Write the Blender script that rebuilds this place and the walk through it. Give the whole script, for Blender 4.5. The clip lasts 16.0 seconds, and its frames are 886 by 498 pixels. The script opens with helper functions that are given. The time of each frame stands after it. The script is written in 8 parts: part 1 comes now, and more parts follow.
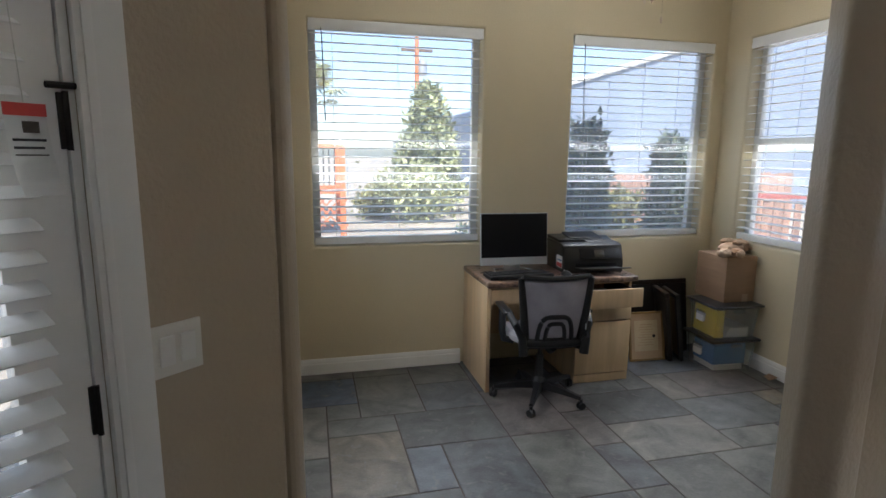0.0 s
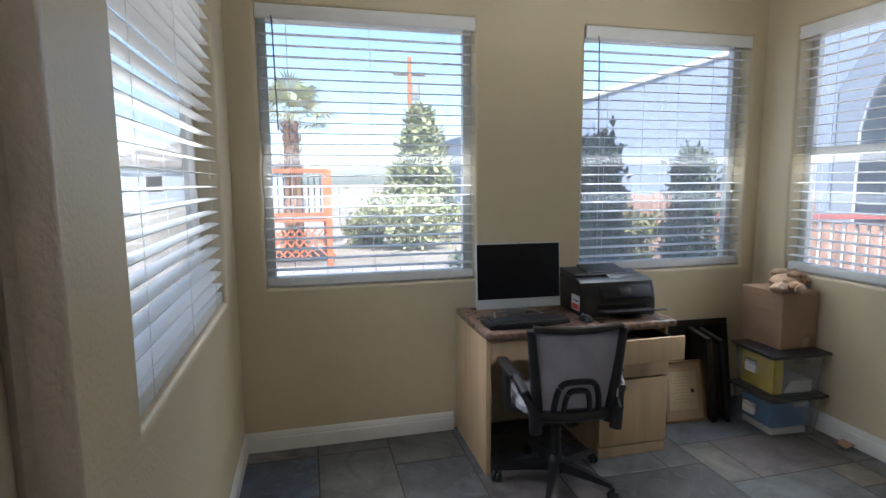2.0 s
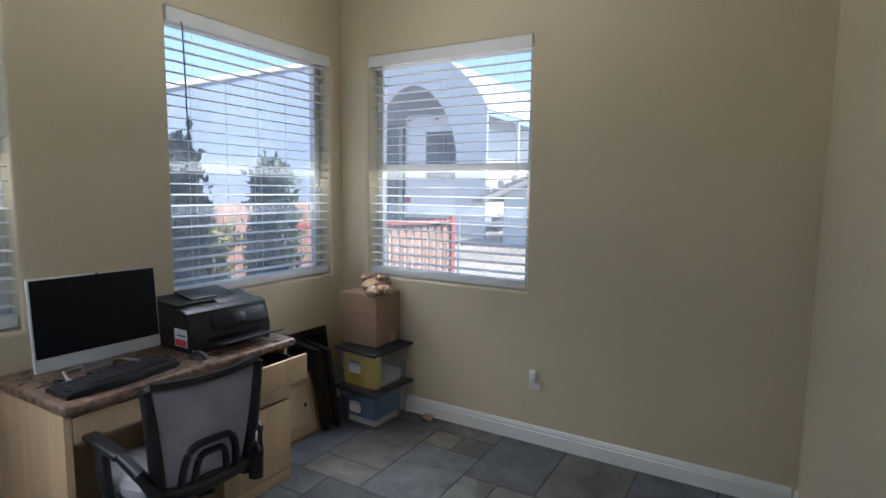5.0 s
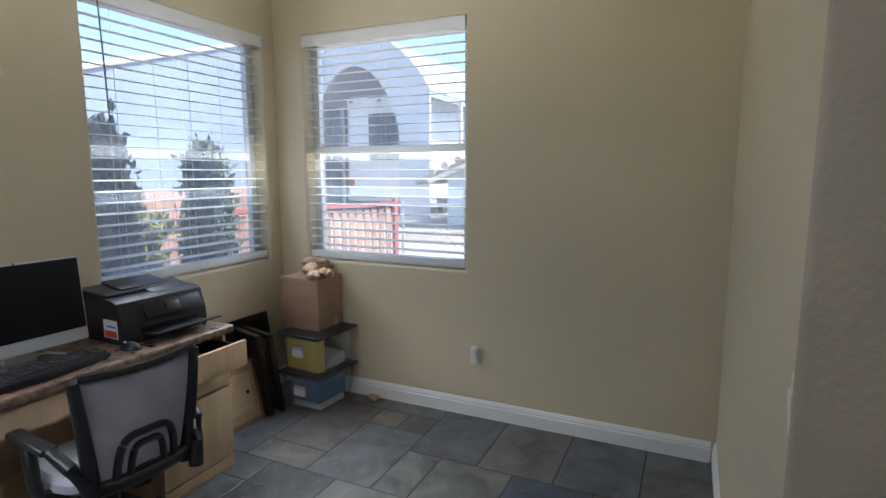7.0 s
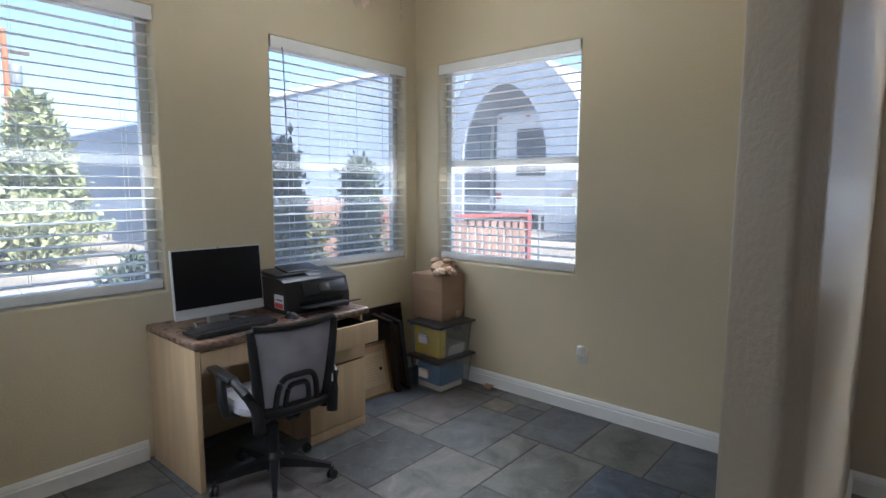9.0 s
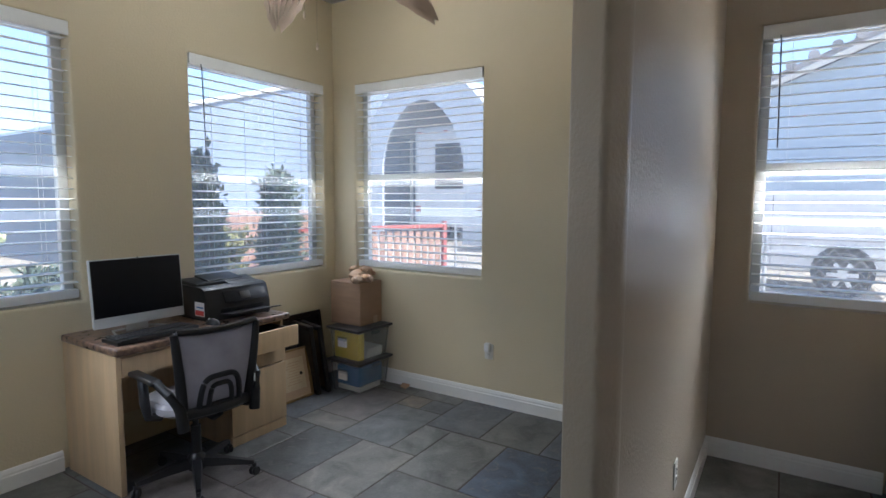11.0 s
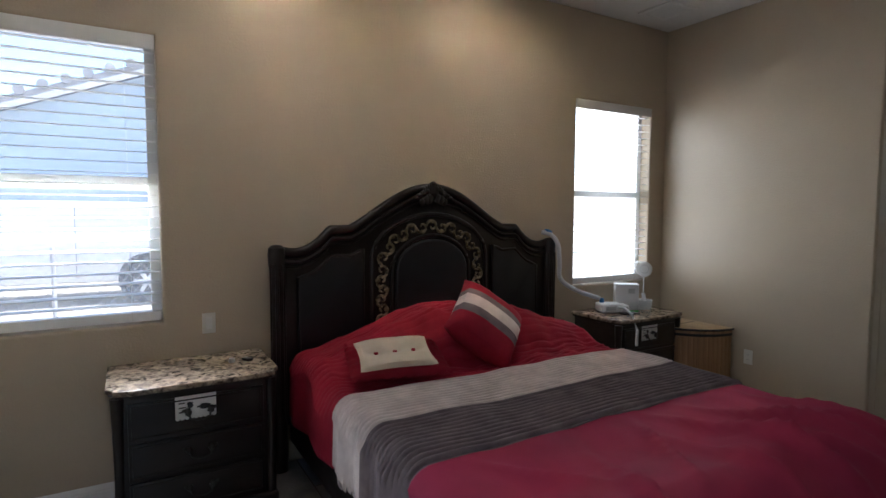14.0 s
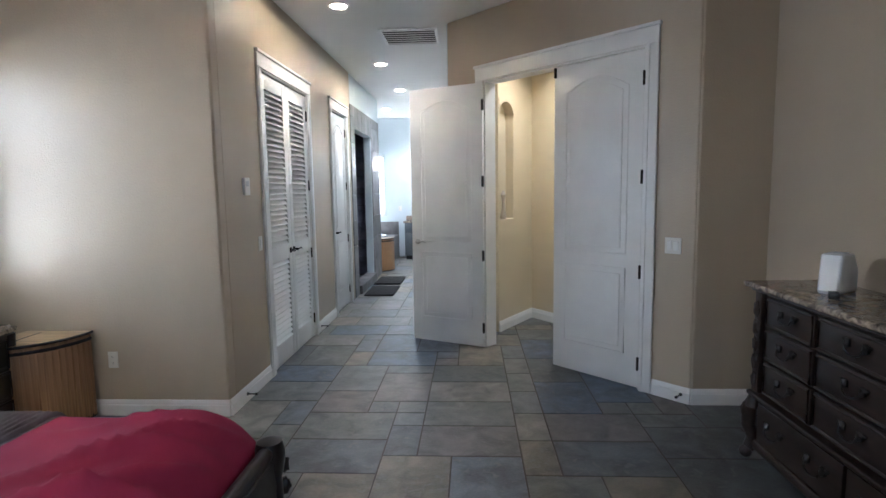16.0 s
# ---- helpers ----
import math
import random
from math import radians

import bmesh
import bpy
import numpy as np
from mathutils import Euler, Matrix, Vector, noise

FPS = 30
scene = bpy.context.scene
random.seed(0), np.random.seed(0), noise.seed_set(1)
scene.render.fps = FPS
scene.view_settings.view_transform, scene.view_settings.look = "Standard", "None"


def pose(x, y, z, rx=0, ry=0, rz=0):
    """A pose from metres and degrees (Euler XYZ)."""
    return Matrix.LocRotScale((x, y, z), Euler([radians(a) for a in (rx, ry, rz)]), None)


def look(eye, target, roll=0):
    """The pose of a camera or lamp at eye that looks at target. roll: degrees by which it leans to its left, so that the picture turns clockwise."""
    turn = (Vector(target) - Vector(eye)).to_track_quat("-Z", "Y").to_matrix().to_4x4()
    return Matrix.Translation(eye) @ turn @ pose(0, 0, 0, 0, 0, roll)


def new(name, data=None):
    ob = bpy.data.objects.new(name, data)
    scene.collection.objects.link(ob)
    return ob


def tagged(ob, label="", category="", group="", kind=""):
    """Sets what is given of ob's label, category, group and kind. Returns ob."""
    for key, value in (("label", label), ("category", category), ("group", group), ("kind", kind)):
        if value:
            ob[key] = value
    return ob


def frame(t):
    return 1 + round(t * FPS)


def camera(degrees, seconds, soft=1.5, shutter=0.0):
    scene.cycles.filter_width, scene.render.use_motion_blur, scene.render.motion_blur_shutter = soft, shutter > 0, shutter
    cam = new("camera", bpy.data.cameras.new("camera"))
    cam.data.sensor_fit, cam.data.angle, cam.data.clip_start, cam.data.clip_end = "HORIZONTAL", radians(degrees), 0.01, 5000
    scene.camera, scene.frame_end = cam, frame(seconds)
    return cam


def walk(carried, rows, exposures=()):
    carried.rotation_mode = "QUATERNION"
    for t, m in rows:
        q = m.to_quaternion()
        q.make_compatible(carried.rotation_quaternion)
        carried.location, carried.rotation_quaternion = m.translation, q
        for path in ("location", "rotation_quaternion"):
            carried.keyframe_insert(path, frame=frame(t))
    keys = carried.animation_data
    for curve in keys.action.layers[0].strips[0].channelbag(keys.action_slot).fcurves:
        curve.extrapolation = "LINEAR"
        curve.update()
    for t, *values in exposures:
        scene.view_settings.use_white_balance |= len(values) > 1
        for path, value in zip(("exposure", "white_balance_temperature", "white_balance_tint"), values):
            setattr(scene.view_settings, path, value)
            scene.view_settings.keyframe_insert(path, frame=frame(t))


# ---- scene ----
cam = camera(78.7, 16.0)
PATH = [
    (0, (0.51, 0.49, 1.586), (0.975, 2.404, 1.243), 0.5),
    (0.5, (0.583, 0.679, 1.569), (1.17, 2.557, 1.207), -0.1),
    (1, (0.734, 0.89, 1.56), (1.305, 2.776, 1.218), -0.4),
    (1.5, (0.803, 1.054, 1.537), (1.263, 2.973, 1.207), -0.6),
    (2, (0.758, 1.233, 1.535), (1.235, 3.159, 1.285), -0.4),
    (2.5, (0.744, 1.414, 1.56), (1.371, 3.301, 1.338), 0.1),
    (3, (0.795, 1.565, 1.568), (1.515, 3.42, 1.359), 0.3),
    (3.5, (0.779, 1.658, 1.581), (1.88, 3.313, 1.369), 0.9),
    (4, (0.724, 1.68, 1.575), (2.123, 3.093, 1.356), 0.1),
    (4.5, (0.705, 1.671, 1.571), (2.267, 2.9, 1.348), 0.5),
    (5, (0.695, 1.671, 1.551), (2.41, 2.676, 1.336), 0.8),
    (5.2, (0.702, 1.66, 1.548), (2.474, 2.563, 1.335), 0.9),
    (7.3, (0.671, 1.59, 1.542), (2.47, 2.419, 1.264), -0.1),
    (7.5, (0.654, 1.556, 1.537), (2.433, 2.426, 1.258), -0.3),
    (8, (0.623, 1.395, 1.52), (2.261, 2.511, 1.252), 0.6),
    (8.2, (0.614, 1.342, 1.521), (2.159, 2.583, 1.251), 0.7),
    (10.3, (0.233, 1.09, 1.503), (1.738, 2.393, 1.31), -0.2),
    (10.5, (0.25, 1.057, 1.506), (1.798, 2.309, 1.315), -0.2),
    (11, (0.262, 1.001, 1.508), (1.947, 2.065, 1.331), 0.3),
    (11.5, (0.267, 0.935, 1.536), (2.121, 1.666, 1.376), 0.3),
    (12, (0.272, 0.849, 1.556), (2.23, 1.227, 1.398), -0.6),
    (12.5, (0.306, 0.747, 1.564), (2.296, 0.869, 1.417), -0.8),
    (13, (0.339, 0.633, 1.535), (2.327, 0.44, 1.425), -0.4),
    (13.5, (0.394, 0.461, 1.567), (2.313, -0.088, 1.434), -0.0),
    (14, (0.486, 0.4, 1.543), (2.209, -0.607, 1.408), 0.2),
    (14.5, (0.592, 0.349, 1.547), (1.988, -1.077, 1.425), -1.8),
    (15, (0.599, 0.2, 1.542), (1.566, -1.544, 1.384), -2.1),
    (15.5, (0.511, -0.063, 1.557), (1.012, -1.991, 1.377), -1.6),
    (16, (0.429, -0.324, 1.54), (0.534, -2.309, 1.321), -0.9),
]
EXPOSURES = [(0.0, 1.6, 5950, 10), (0.5, 1.88, 5950, 10), (1.0, 1.82, 5900, 10), (3.0, 1.5, 5600, 10), (4.5, 1.5, 5600, 10), (7.5, 1.75, 5650, 10), (8.0, 1.72, 5600, 10), (11.0, 1.7, 5600, 10), (12.0, 1.7, 5600, 10), (13.0, 1.75, 5550, 10), (14.0, 2.15, 5600, 10), (14.5, 2.35, 5650, 10), (15.0, 2.9, 5250, 10), (15.5, 3.35, 5200, 10), (16.0, 3.1, 5200, 10)]
walk(cam, [(t, look(eye, target, roll)) for t, eye, target, roll in PATH], EXPOSURES)

# ---------------------------------------------------------------- world and light
SUN_ELEVATION, SUN_AZIMUTH = radians(52), radians(184)   # azimuth clockwise from +y
world = bpy.data.worlds.new("sky")
scene.world = world
world.use_nodes = True
wn = world.node_tree
wn.nodes.clear()
sky = wn.nodes.new("ShaderNodeTexSky")
sky.sky_type, sky.sun_disc = "NISHITA", False
sky.sun_elevation, sky.sun_rotation = SUN_ELEVATION, SUN_AZIMUTH
sky.dust_density, sky.air_density = 1.5, 1.0
wbg, wout = wn.nodes.new("ShaderNodeBackground"), wn.nodes.new("ShaderNodeOutputWorld")
wbg.inputs["Strength"].default_value = 0.115
wn.links.new(sky.outputs[0], wbg.inputs[0])
wn.links.new(wbg.outputs[0], wout.inputs[0])
sun = new("sun", bpy.data.lights.new("sun", "SUN"))
sun.data.energy, sun.data.angle, sun.data.color = 3.6, radians(0.5), (1.0, 0.95, 0.87)
sun.matrix_world = look((0, 0, 0), (-math.sin(SUN_AZIMUTH) * math.cos(SUN_ELEVATION), -math.cos(SUN_AZIMUTH) * math.cos(SUN_ELEVATION), -math.sin(SUN_ELEVATION)))



def window_lamp(x, y, z, out_turn, w, h, power, down, tint=(0.95, 0.97, 1.0), spread=74):
    """Added lamp for daylight through a window: skylight downwards, light from the sunlit ground upwards."""
    d = bpy.data.lights.new("window_daylight_fill", "AREA")
    d.shape, d.size, d.size_y, d.energy, d.color, d.spread = "RECTANGLE", w, h, power, tint, radians(spread)
    ob = new("window_daylight_fill", d)
    # local -z is the direction of the light: inwards and downwards
    ob.matrix_world = pose(x, y, z, 0, 0, out_turn) @ pose(0, -0.03, 0, down - 90, 0, 0)
    return ob


GROUND_TINT = (1.0, 0.95, 0.87)
# x, y, outward turn, width, power of the skylight, power of the ground's light, steepness
OPENINGS = [(1.128, 4.335, 0, 1.15, 1.4, 2.5, 49), (3.036, 4.335, 0, 1.15, 1.4, 2.5, 49), (3.76, 3.49, -90, 1.12, 1.4, 2.5, 49), (0.36, 3.28, 90, 1.1, 1.2, 2.2, 49), (3.76, 0.717, -90, 0.83, 4.2, 3.7, 45), (-0.27, 1.28, 42, 0.7, 0.6, 0.4, 45)]
for wx, wy, turn, ww, p_sky, p_ground, steep in OPENINGS:
    window_lamp(wx, wy, 1.58, turn, ww, 0.5, p_sky, steep)
    window_lamp(wx, wy, 1.5, turn, ww, 0.5, p_ground, -steep, GROUND_TINT)
# added lamp panel as bright sky, close outside the blind of the bedroom window beside the hall
window_lamp(3.96, -3.21, 1.667, -90, 0.92, 1.5, 5.2, 0, (1.0, 0.98, 0.94), 170)


def can_lamp(x, y, z, power):
    d = bpy.data.lights.new("can_light", "AREA")
    d.shape, d.size, d.energy, d.color, d.spread = "DISK", 0.12, power, (1.0, 0.92, 0.82), radians(130)
    ob = new("can_light", d)
    ob.location = (x, y, z)
    return ob


# the last one, in the lobby, is an added fill lamp, its fitting unseen
CANS = [(3.15, -0.40, 0.4), (3.15, -1.92, 0.4), (1.58, -5.25, 0.8), (1.58, -7.5, 1.2), (1.57, -9.35, 2.0), (2.12, -11.4, 3.2), (-0.5, -5.75, 1.9)]
for cx, cy, power in CANS:
    can_lamp(cx, cy, 3.145, power)


# ---------------------------------------------------------------- materials
def rgb(h):
    """Linear colour from an sRGB hex string."""
    v = [int(h[i:i + 2], 16) / 255 for i in (0, 2, 4)]
    return tuple(c / 12.92 if c <= 0.04045 else ((c + 0.055) / 1.055) ** 2.4 for c in v)


def material(name, col, rough=0.5, metal=0.0, var=0.12, scale=3.0, fine=60.0, bump=0.1, dist=0.002, spec=0.5, rvar=0.1, pieces=False, col2=None, coat=0.0, stretch=None, warp=0.0):
    """Principled surface: large and fine colour variation, gloss variation, fine relief."""
    m = bpy.data.materials.new(name)
    m.use_nodes = True
    n, l = m.node_tree.nodes, m.node_tree.links
    b = n["Principled BSDF"]
    tc = n.new("ShaderNodeTexCoord")
    src = tc.outputs["Object"]
    if stretch:
        mp = n.new("ShaderNodeMapping")
        mp.inputs["Scale"].default_value = stretch
        l.new(src, mp.inputs[0])
        src = mp.outputs[0]
    n1, n2 = n.new("ShaderNodeTexNoise"), n.new("ShaderNodeTexNoise")
    n1.inputs["Scale"].default_value, n1.inputs["Detail"].default_value, n1.inputs["Distortion"].default_value = scale, 4, warp
    n2.inputs["Scale"].default_value, n2.inputs["Detail"].default_value = fine, 3
    l.new(src, n1.inputs[0])
    l.new(src, n2.inputs[0])
    mix = n.new("ShaderNodeMix")
    mix.data_type = "RGBA"
    c2 = col2 or tuple(c * (1 - var * 1.6) for c in col)
    c1 = tuple(min(1, c * (1 + var * 0.6)) for c in col)
    mix.inputs[6].default_value, mix.inputs[7].default_value = (*c2, 1), (*c1, 1)
    mr = n.new("ShaderNodeMapRange")
    mr.inputs["From Min"].default_value, mr.inputs["From Max"].default_value = 0.32, 0.68
    l.new(n1.outputs[0], mr.inputs[0])
    l.new(mr.outputs[0], mix.inputs[0])
    out = mix.outputs[2]
    hv = n.new("ShaderNodeHueSaturation")
    mv = n.new("ShaderNodeMapRange")
    mv.inputs["To Min"].default_value, mv.inputs["To Max"].default_value = 1 - var * 0.6, 1 + var * 0.6
    l.new(n2.outputs[0], mv.inputs[0])
    val = mv.outputs[0]
    if pieces:
        oi = n.new("ShaderNodeObjectInfo")
        mo, mu = n.new("ShaderNodeMapRange"), n.new("ShaderNodeMath")
        mo.inputs["To Min"].default_value, mo.inputs["To Max"].default_value = 1 - pieces, 1 + pieces
        mu.operation = "MULTIPLY"
        l.new(oi.outputs["Random"], mo.inputs[0])
        l.new(mo.outputs[0], mu.inputs[0])
        l.new(val, mu.inputs[1])
        val = mu.outputs[0]
    l.new(val, hv.inputs["Value"])
    l.new(out, hv.inputs["Color"])
    l.new(hv.outputs[0], b.inputs["Base Color"])
    rr = n.new("ShaderNodeMapRange")
    rr.inputs["To Min"].default_value, rr.inputs["To Max"].default_value = max(0.02, rough - rvar), min(1, rough + rvar)
    l.new(n1.outputs[0], rr.inputs[0])
    l.new(rr.outputs[0], b.inputs["Roughness"])
    b.inputs["Metallic"].default_value = metal
    b.inputs["Specular IOR Level"].default_value = spec
    b.inputs["Coat Weight"].default_value = coat
    if bump:
        bp = n.new("ShaderNodeBump")
        bp.inputs["Strength"].default_value, bp.inputs["Distance"].default_value = bump, dist
        l.new(n2.outputs[0], bp.inputs["Height"])
        l.new(bp.outputs[0], b.inputs["Normal"])
    return m


def emitter(name, col, strength):
    m = bpy.data.materials.new(name)
    m.use_nodes = True
    b = m.node_tree.nodes["Principled BSDF"]
    b.inputs["Base Color"].default_value = (*col, 1)
    b.inputs["Emission Color"].default_value = (*col, 1)
    b.inputs["Emission Strength"].default_value = strength
    return m


def glassy(name, col=(1, 1, 1), rough=0.0, frost=0.0, veil=False):
    """Thin clear sheet: mostly see-through, with a Fresnel gloss."""
    m = bpy.data.materials.new(name)
    m.use_nodes = True
    n, l = m.node_tree.nodes, m.node_tree.links
    n.clear()
    o, t, g, mx, f, pw, sc = (n.new("ShaderNode" + k) for k in ("OutputMaterial", "BsdfTransparent", "BsdfGlossy", "MixShader", "LayerWeight", "Math", "MapRange"))
    t.inputs[0].default_value = (*col, 1)
    g.inputs["Roughness"].default_value = rough
    f.inputs[0].default_value = 0.5
    pw.operation = "POWER"
    pw.inputs[1].default_value = 5.0
    sc.inputs["To Min"].default_value = 0.04
    l.new(f.outputs["Facing"], pw.inputs[0])
    l.new(pw.outputs[0], sc.inputs[0])
    l.new(sc.outputs[0], mx.inputs[0])
    first = t.outputs[0]
    if frost:
        # the translucent share lays a pale glare haze over the view outside
        d, m2 = n.new("ShaderNodeBsdfTranslucent" if veil else "ShaderNodeBsdfDiffuse"), n.new("ShaderNodeMixShader")
        d.inputs[0].default_value = (0.75, 0.78, 0.8, 1)
        m2.inputs[0].default_value = frost
        l.new(t.outputs[0], m2.inputs[1])
        l.new(d.outputs[0], m2.inputs[2])
        first = m2.outputs[0]
    l.new(first, mx.inputs[1])
    l.new(g.outputs[0], mx.inputs[2])
    l.new(mx.outputs[0], o.inputs[0])
    return m


M = {}
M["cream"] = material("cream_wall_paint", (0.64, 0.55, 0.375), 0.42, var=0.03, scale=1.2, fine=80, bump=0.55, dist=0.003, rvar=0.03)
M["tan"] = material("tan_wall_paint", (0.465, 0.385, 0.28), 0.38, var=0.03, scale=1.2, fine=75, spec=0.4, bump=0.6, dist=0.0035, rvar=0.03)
M["pale_blue"] = material("pale_blue_wall_paint", (0.62, 0.68, 0.72), 0.5, var=0.04, scale=1.2, fine=90, bump=0.25, dist=0.003)
M["ceiling"] = material("white_ceiling_paint", (0.78, 0.77, 0.74), 0.6, var=0.04, scale=1.0, fine=80, bump=0.3, dist=0.003)
M["white"] = material("white_gloss_paint", (0.79, 0.78, 0.75), 0.32, var=0.03, scale=4, fine=40, bump=0.04)
M["vinyl"] = material("white_vinyl", (0.76, 0.76, 0.74), 0.35, var=0.03, scale=5, fine=80, bump=0.03)
M["slat"] = material("white_blind_slat", (0.8, 0.8, 0.78), 0.38, var=0.03, scale=6, fine=30, bump=0.03)
# veiling glare put into the pane as a weak translucent layer
M["glass"] = glassy("veiled_window_glass", frost=0.11, veil=True)
M["grout"] = material("grey_grout", (0.075, 0.062, 0.052), 0.9, var=0.2, scale=2, fine=120, bump=0.3)
M["black"] = material("black_plastic", (0.011, 0.011, 0.0125), 0.36, var=0.1, bump=0.08, fine=200)
M["bronze"] = material("dark_bronze_metal", (0.02, 0.017, 0.015), 0.38, metal=0.7, var=0.2)
M["cord"] = material("white_cord", (0.7, 0.7, 0.66), 0.8)
M["sand"] = material("desert_sand", (0.40, 0.35, 0.275), 0.9, var=0.25, scale=0.3, fine=6, bump=0.5, dist=0.03)


# ---------------------------------------------------------------- mesh helpers
def link(name, bm, mat, parent=None, label="", smooth=False, m=None):
    me = bpy.data.meshes.new(name)
    bm.normal_update()
    bm.to_mesh(me)
    bm.free()
    for k in (mat if isinstance(mat, (list, tuple)) else [mat]):
        me.materials.append(M[k] if isinstance(k, str) else k)
    if smooth:
        me.shade_smooth()
        me.set_sharp_from_angle(angle=radians(38))
    ob = new(name, me)
    if parent:
        ob.parent = parent
    if m is not None:
        ob.matrix_local = m
    if label:
        ob["label"] = label
    return ob


def part(name, bm, mat, parent, label="", smooth=True, m=None):
    return link(name, bm, mat, parent, label, smooth, m)


def thing(name, m, label, category, group="", kind=""):
    ob = new(name)
    ob.empty_display_size = 0.1
    ob.matrix_world = m
    return tagged(ob, label, category, group, kind)


def box(x0, x1, y0, y1, z0, z1, bevel=0.0, seg=2, bm=None, rot=None, mi=0):
    """A box, with rounded edges where bevel is given."""
    b = bmesh.new()
    bmesh.ops.create_cube(b, size=1)
    bmesh.ops.scale(b, vec=(x1 - x0, y1 - y0, z1 - z0), verts=b.verts)
    if bevel:
        bmesh.ops.bevel(b, geom=b.edges[:], offset=min(bevel, 0.49 * min(x1 - x0, y1 - y0, z1 - z0)), segments=seg, profile=0.6, affect="EDGES")
    t = Matrix.Translation(((x0 + x1) / 2, (y0 + y1) / 2, (z0 + z1) / 2))
    bmesh.ops.transform(b, matrix=t if rot is None else t @ rot, verts=b.verts)
    for f in b.faces:
        f.material_index = mi
    return join(bm, b)


def join(bm, b):
    if bm is None:
        return b
    me = bpy.data.meshes.new("t")
    b.to_mesh(me)
    b.free()
    bm.from_mesh(me)
    bpy.data.meshes.remove(me)
    return bm


def lathe(profile, seg=24, bm=None, m=None, a0=0.0, a1=360.0):
    """Turned shape about z from (radius, height) pairs."""
    b = bmesh.new()
    full = abs(a1 - a0) >= 359.9
    n = seg if full else seg + 1
    rings = []
    for r, z in profile:
        rings.append([b.verts.new((max(r, 1e-5) * math.cos(radians(a0 + (a1 - a0) * i / seg)), max(r, 1e-5) * math.sin(radians(a0 + (a1 - a0) * i / seg)), z)) for i in range(n)])
    for ra, rb in zip(rings, rings[1:]):
        for i in range(seg):
            j = (i + 1) % n
            b.faces.new((ra[i], ra[j], rb[j], rb[i]))
    for ring, flip in ((rings[0], True), (rings[-1], False)):
        b.faces.new(ring[::-1] if flip else ring)
    bmesh.ops.remove_doubles(b, verts=b.verts, dist=1e-4)
    if m is not None:
        bmesh.ops.transform(b, matrix=m, verts=b.verts)
    return join(bm, b)


def tube(points, r, seg=8, bm=None, r1=None, closed=False):
    """Round bar along points, tapering to r1."""
    b = bmesh.new()
    pts = [Vector(p) for p in points]
    rings, up = [], Vector((0, 0, 1))
    n = len(pts)
    for i, p in enumerate(pts):
        a, c = (pts[(i - 1) % n], pts[(i + 1) % n]) if closed else (pts[max(0, i - 1)], pts[min(n - 1, i + 1)])
        d = (c - a).normalized()
        x = d.cross(up if abs(d.z) < 0.9 else Vector((1, 0, 0))).normalized()
        y = x.cross(d).normalized()
        rr = r if r1 is None else r + (r1 - r) * i / (n - 1)
        rings.append([b.verts.new(p + rr * (math.cos(2 * math.pi * k / seg) * x + math.sin(2 * math.pi * k / seg) * y)) for k in range(seg)])
    for ra, rb in list(zip(rings, rings[1:])) + ([(rings[-1], rings[0])] if closed else []):
        for i in range(seg):
            j = (i + 1) % seg
            b.faces.new((ra[i], ra[j], rb[j], rb[i]))
    if not closed:
        b.faces.new(rings[0][::-1])
        b.faces.new(rings[-1])
    bmesh.ops.recalc_face_normals(b, faces=b.faces)
    return join(bm, b)


def prism(outline, z0, z1, bevel=0.0, bm=None, m=None, seg=2):
    """Outline (x, y) raised from z0 to z1."""
    b = bmesh.new()
    lo = [b.verts.new((x, y, z0)) for x, y in outline]
    hi = [b.verts.new((x, y, z1)) for x, y in outline]
    n = len(lo)
    caps = [b.faces.new(lo[::-1]), b.faces.new(hi)]
    for i in range(n):
        b.faces.new((lo[i], lo[(i + 1) % n], hi[(i + 1) % n], hi[i]))
    bmesh.ops.recalc_face_normals(b, faces=b.faces)
    if bevel:
        es = [e for f in caps for e in f.edges]
        bmesh.ops.bevel(b, geom=es, offset=bevel, segments=seg, profile=0.6, affect="EDGES")
    if m is not None:
        bmesh.ops.transform(b, matrix=m, verts=b.verts)
    return join(bm, b)


UPRIGHT = Matrix(((1, 0, 0, 0), (0, 0, -1, 0), (0, 1, 0, 0), (0, 0, 0, 1)))   # outline y becomes z, thickness along -y


def spot(x, y, z=0.0, turn=0.0):
    return pose(x, y, z, 0, 0, turn)


# ---------------------------------------------------------------- structure
# Local frame of a wall seen from inside: x to the right, y outwards, z up.
CEIL = 3.17


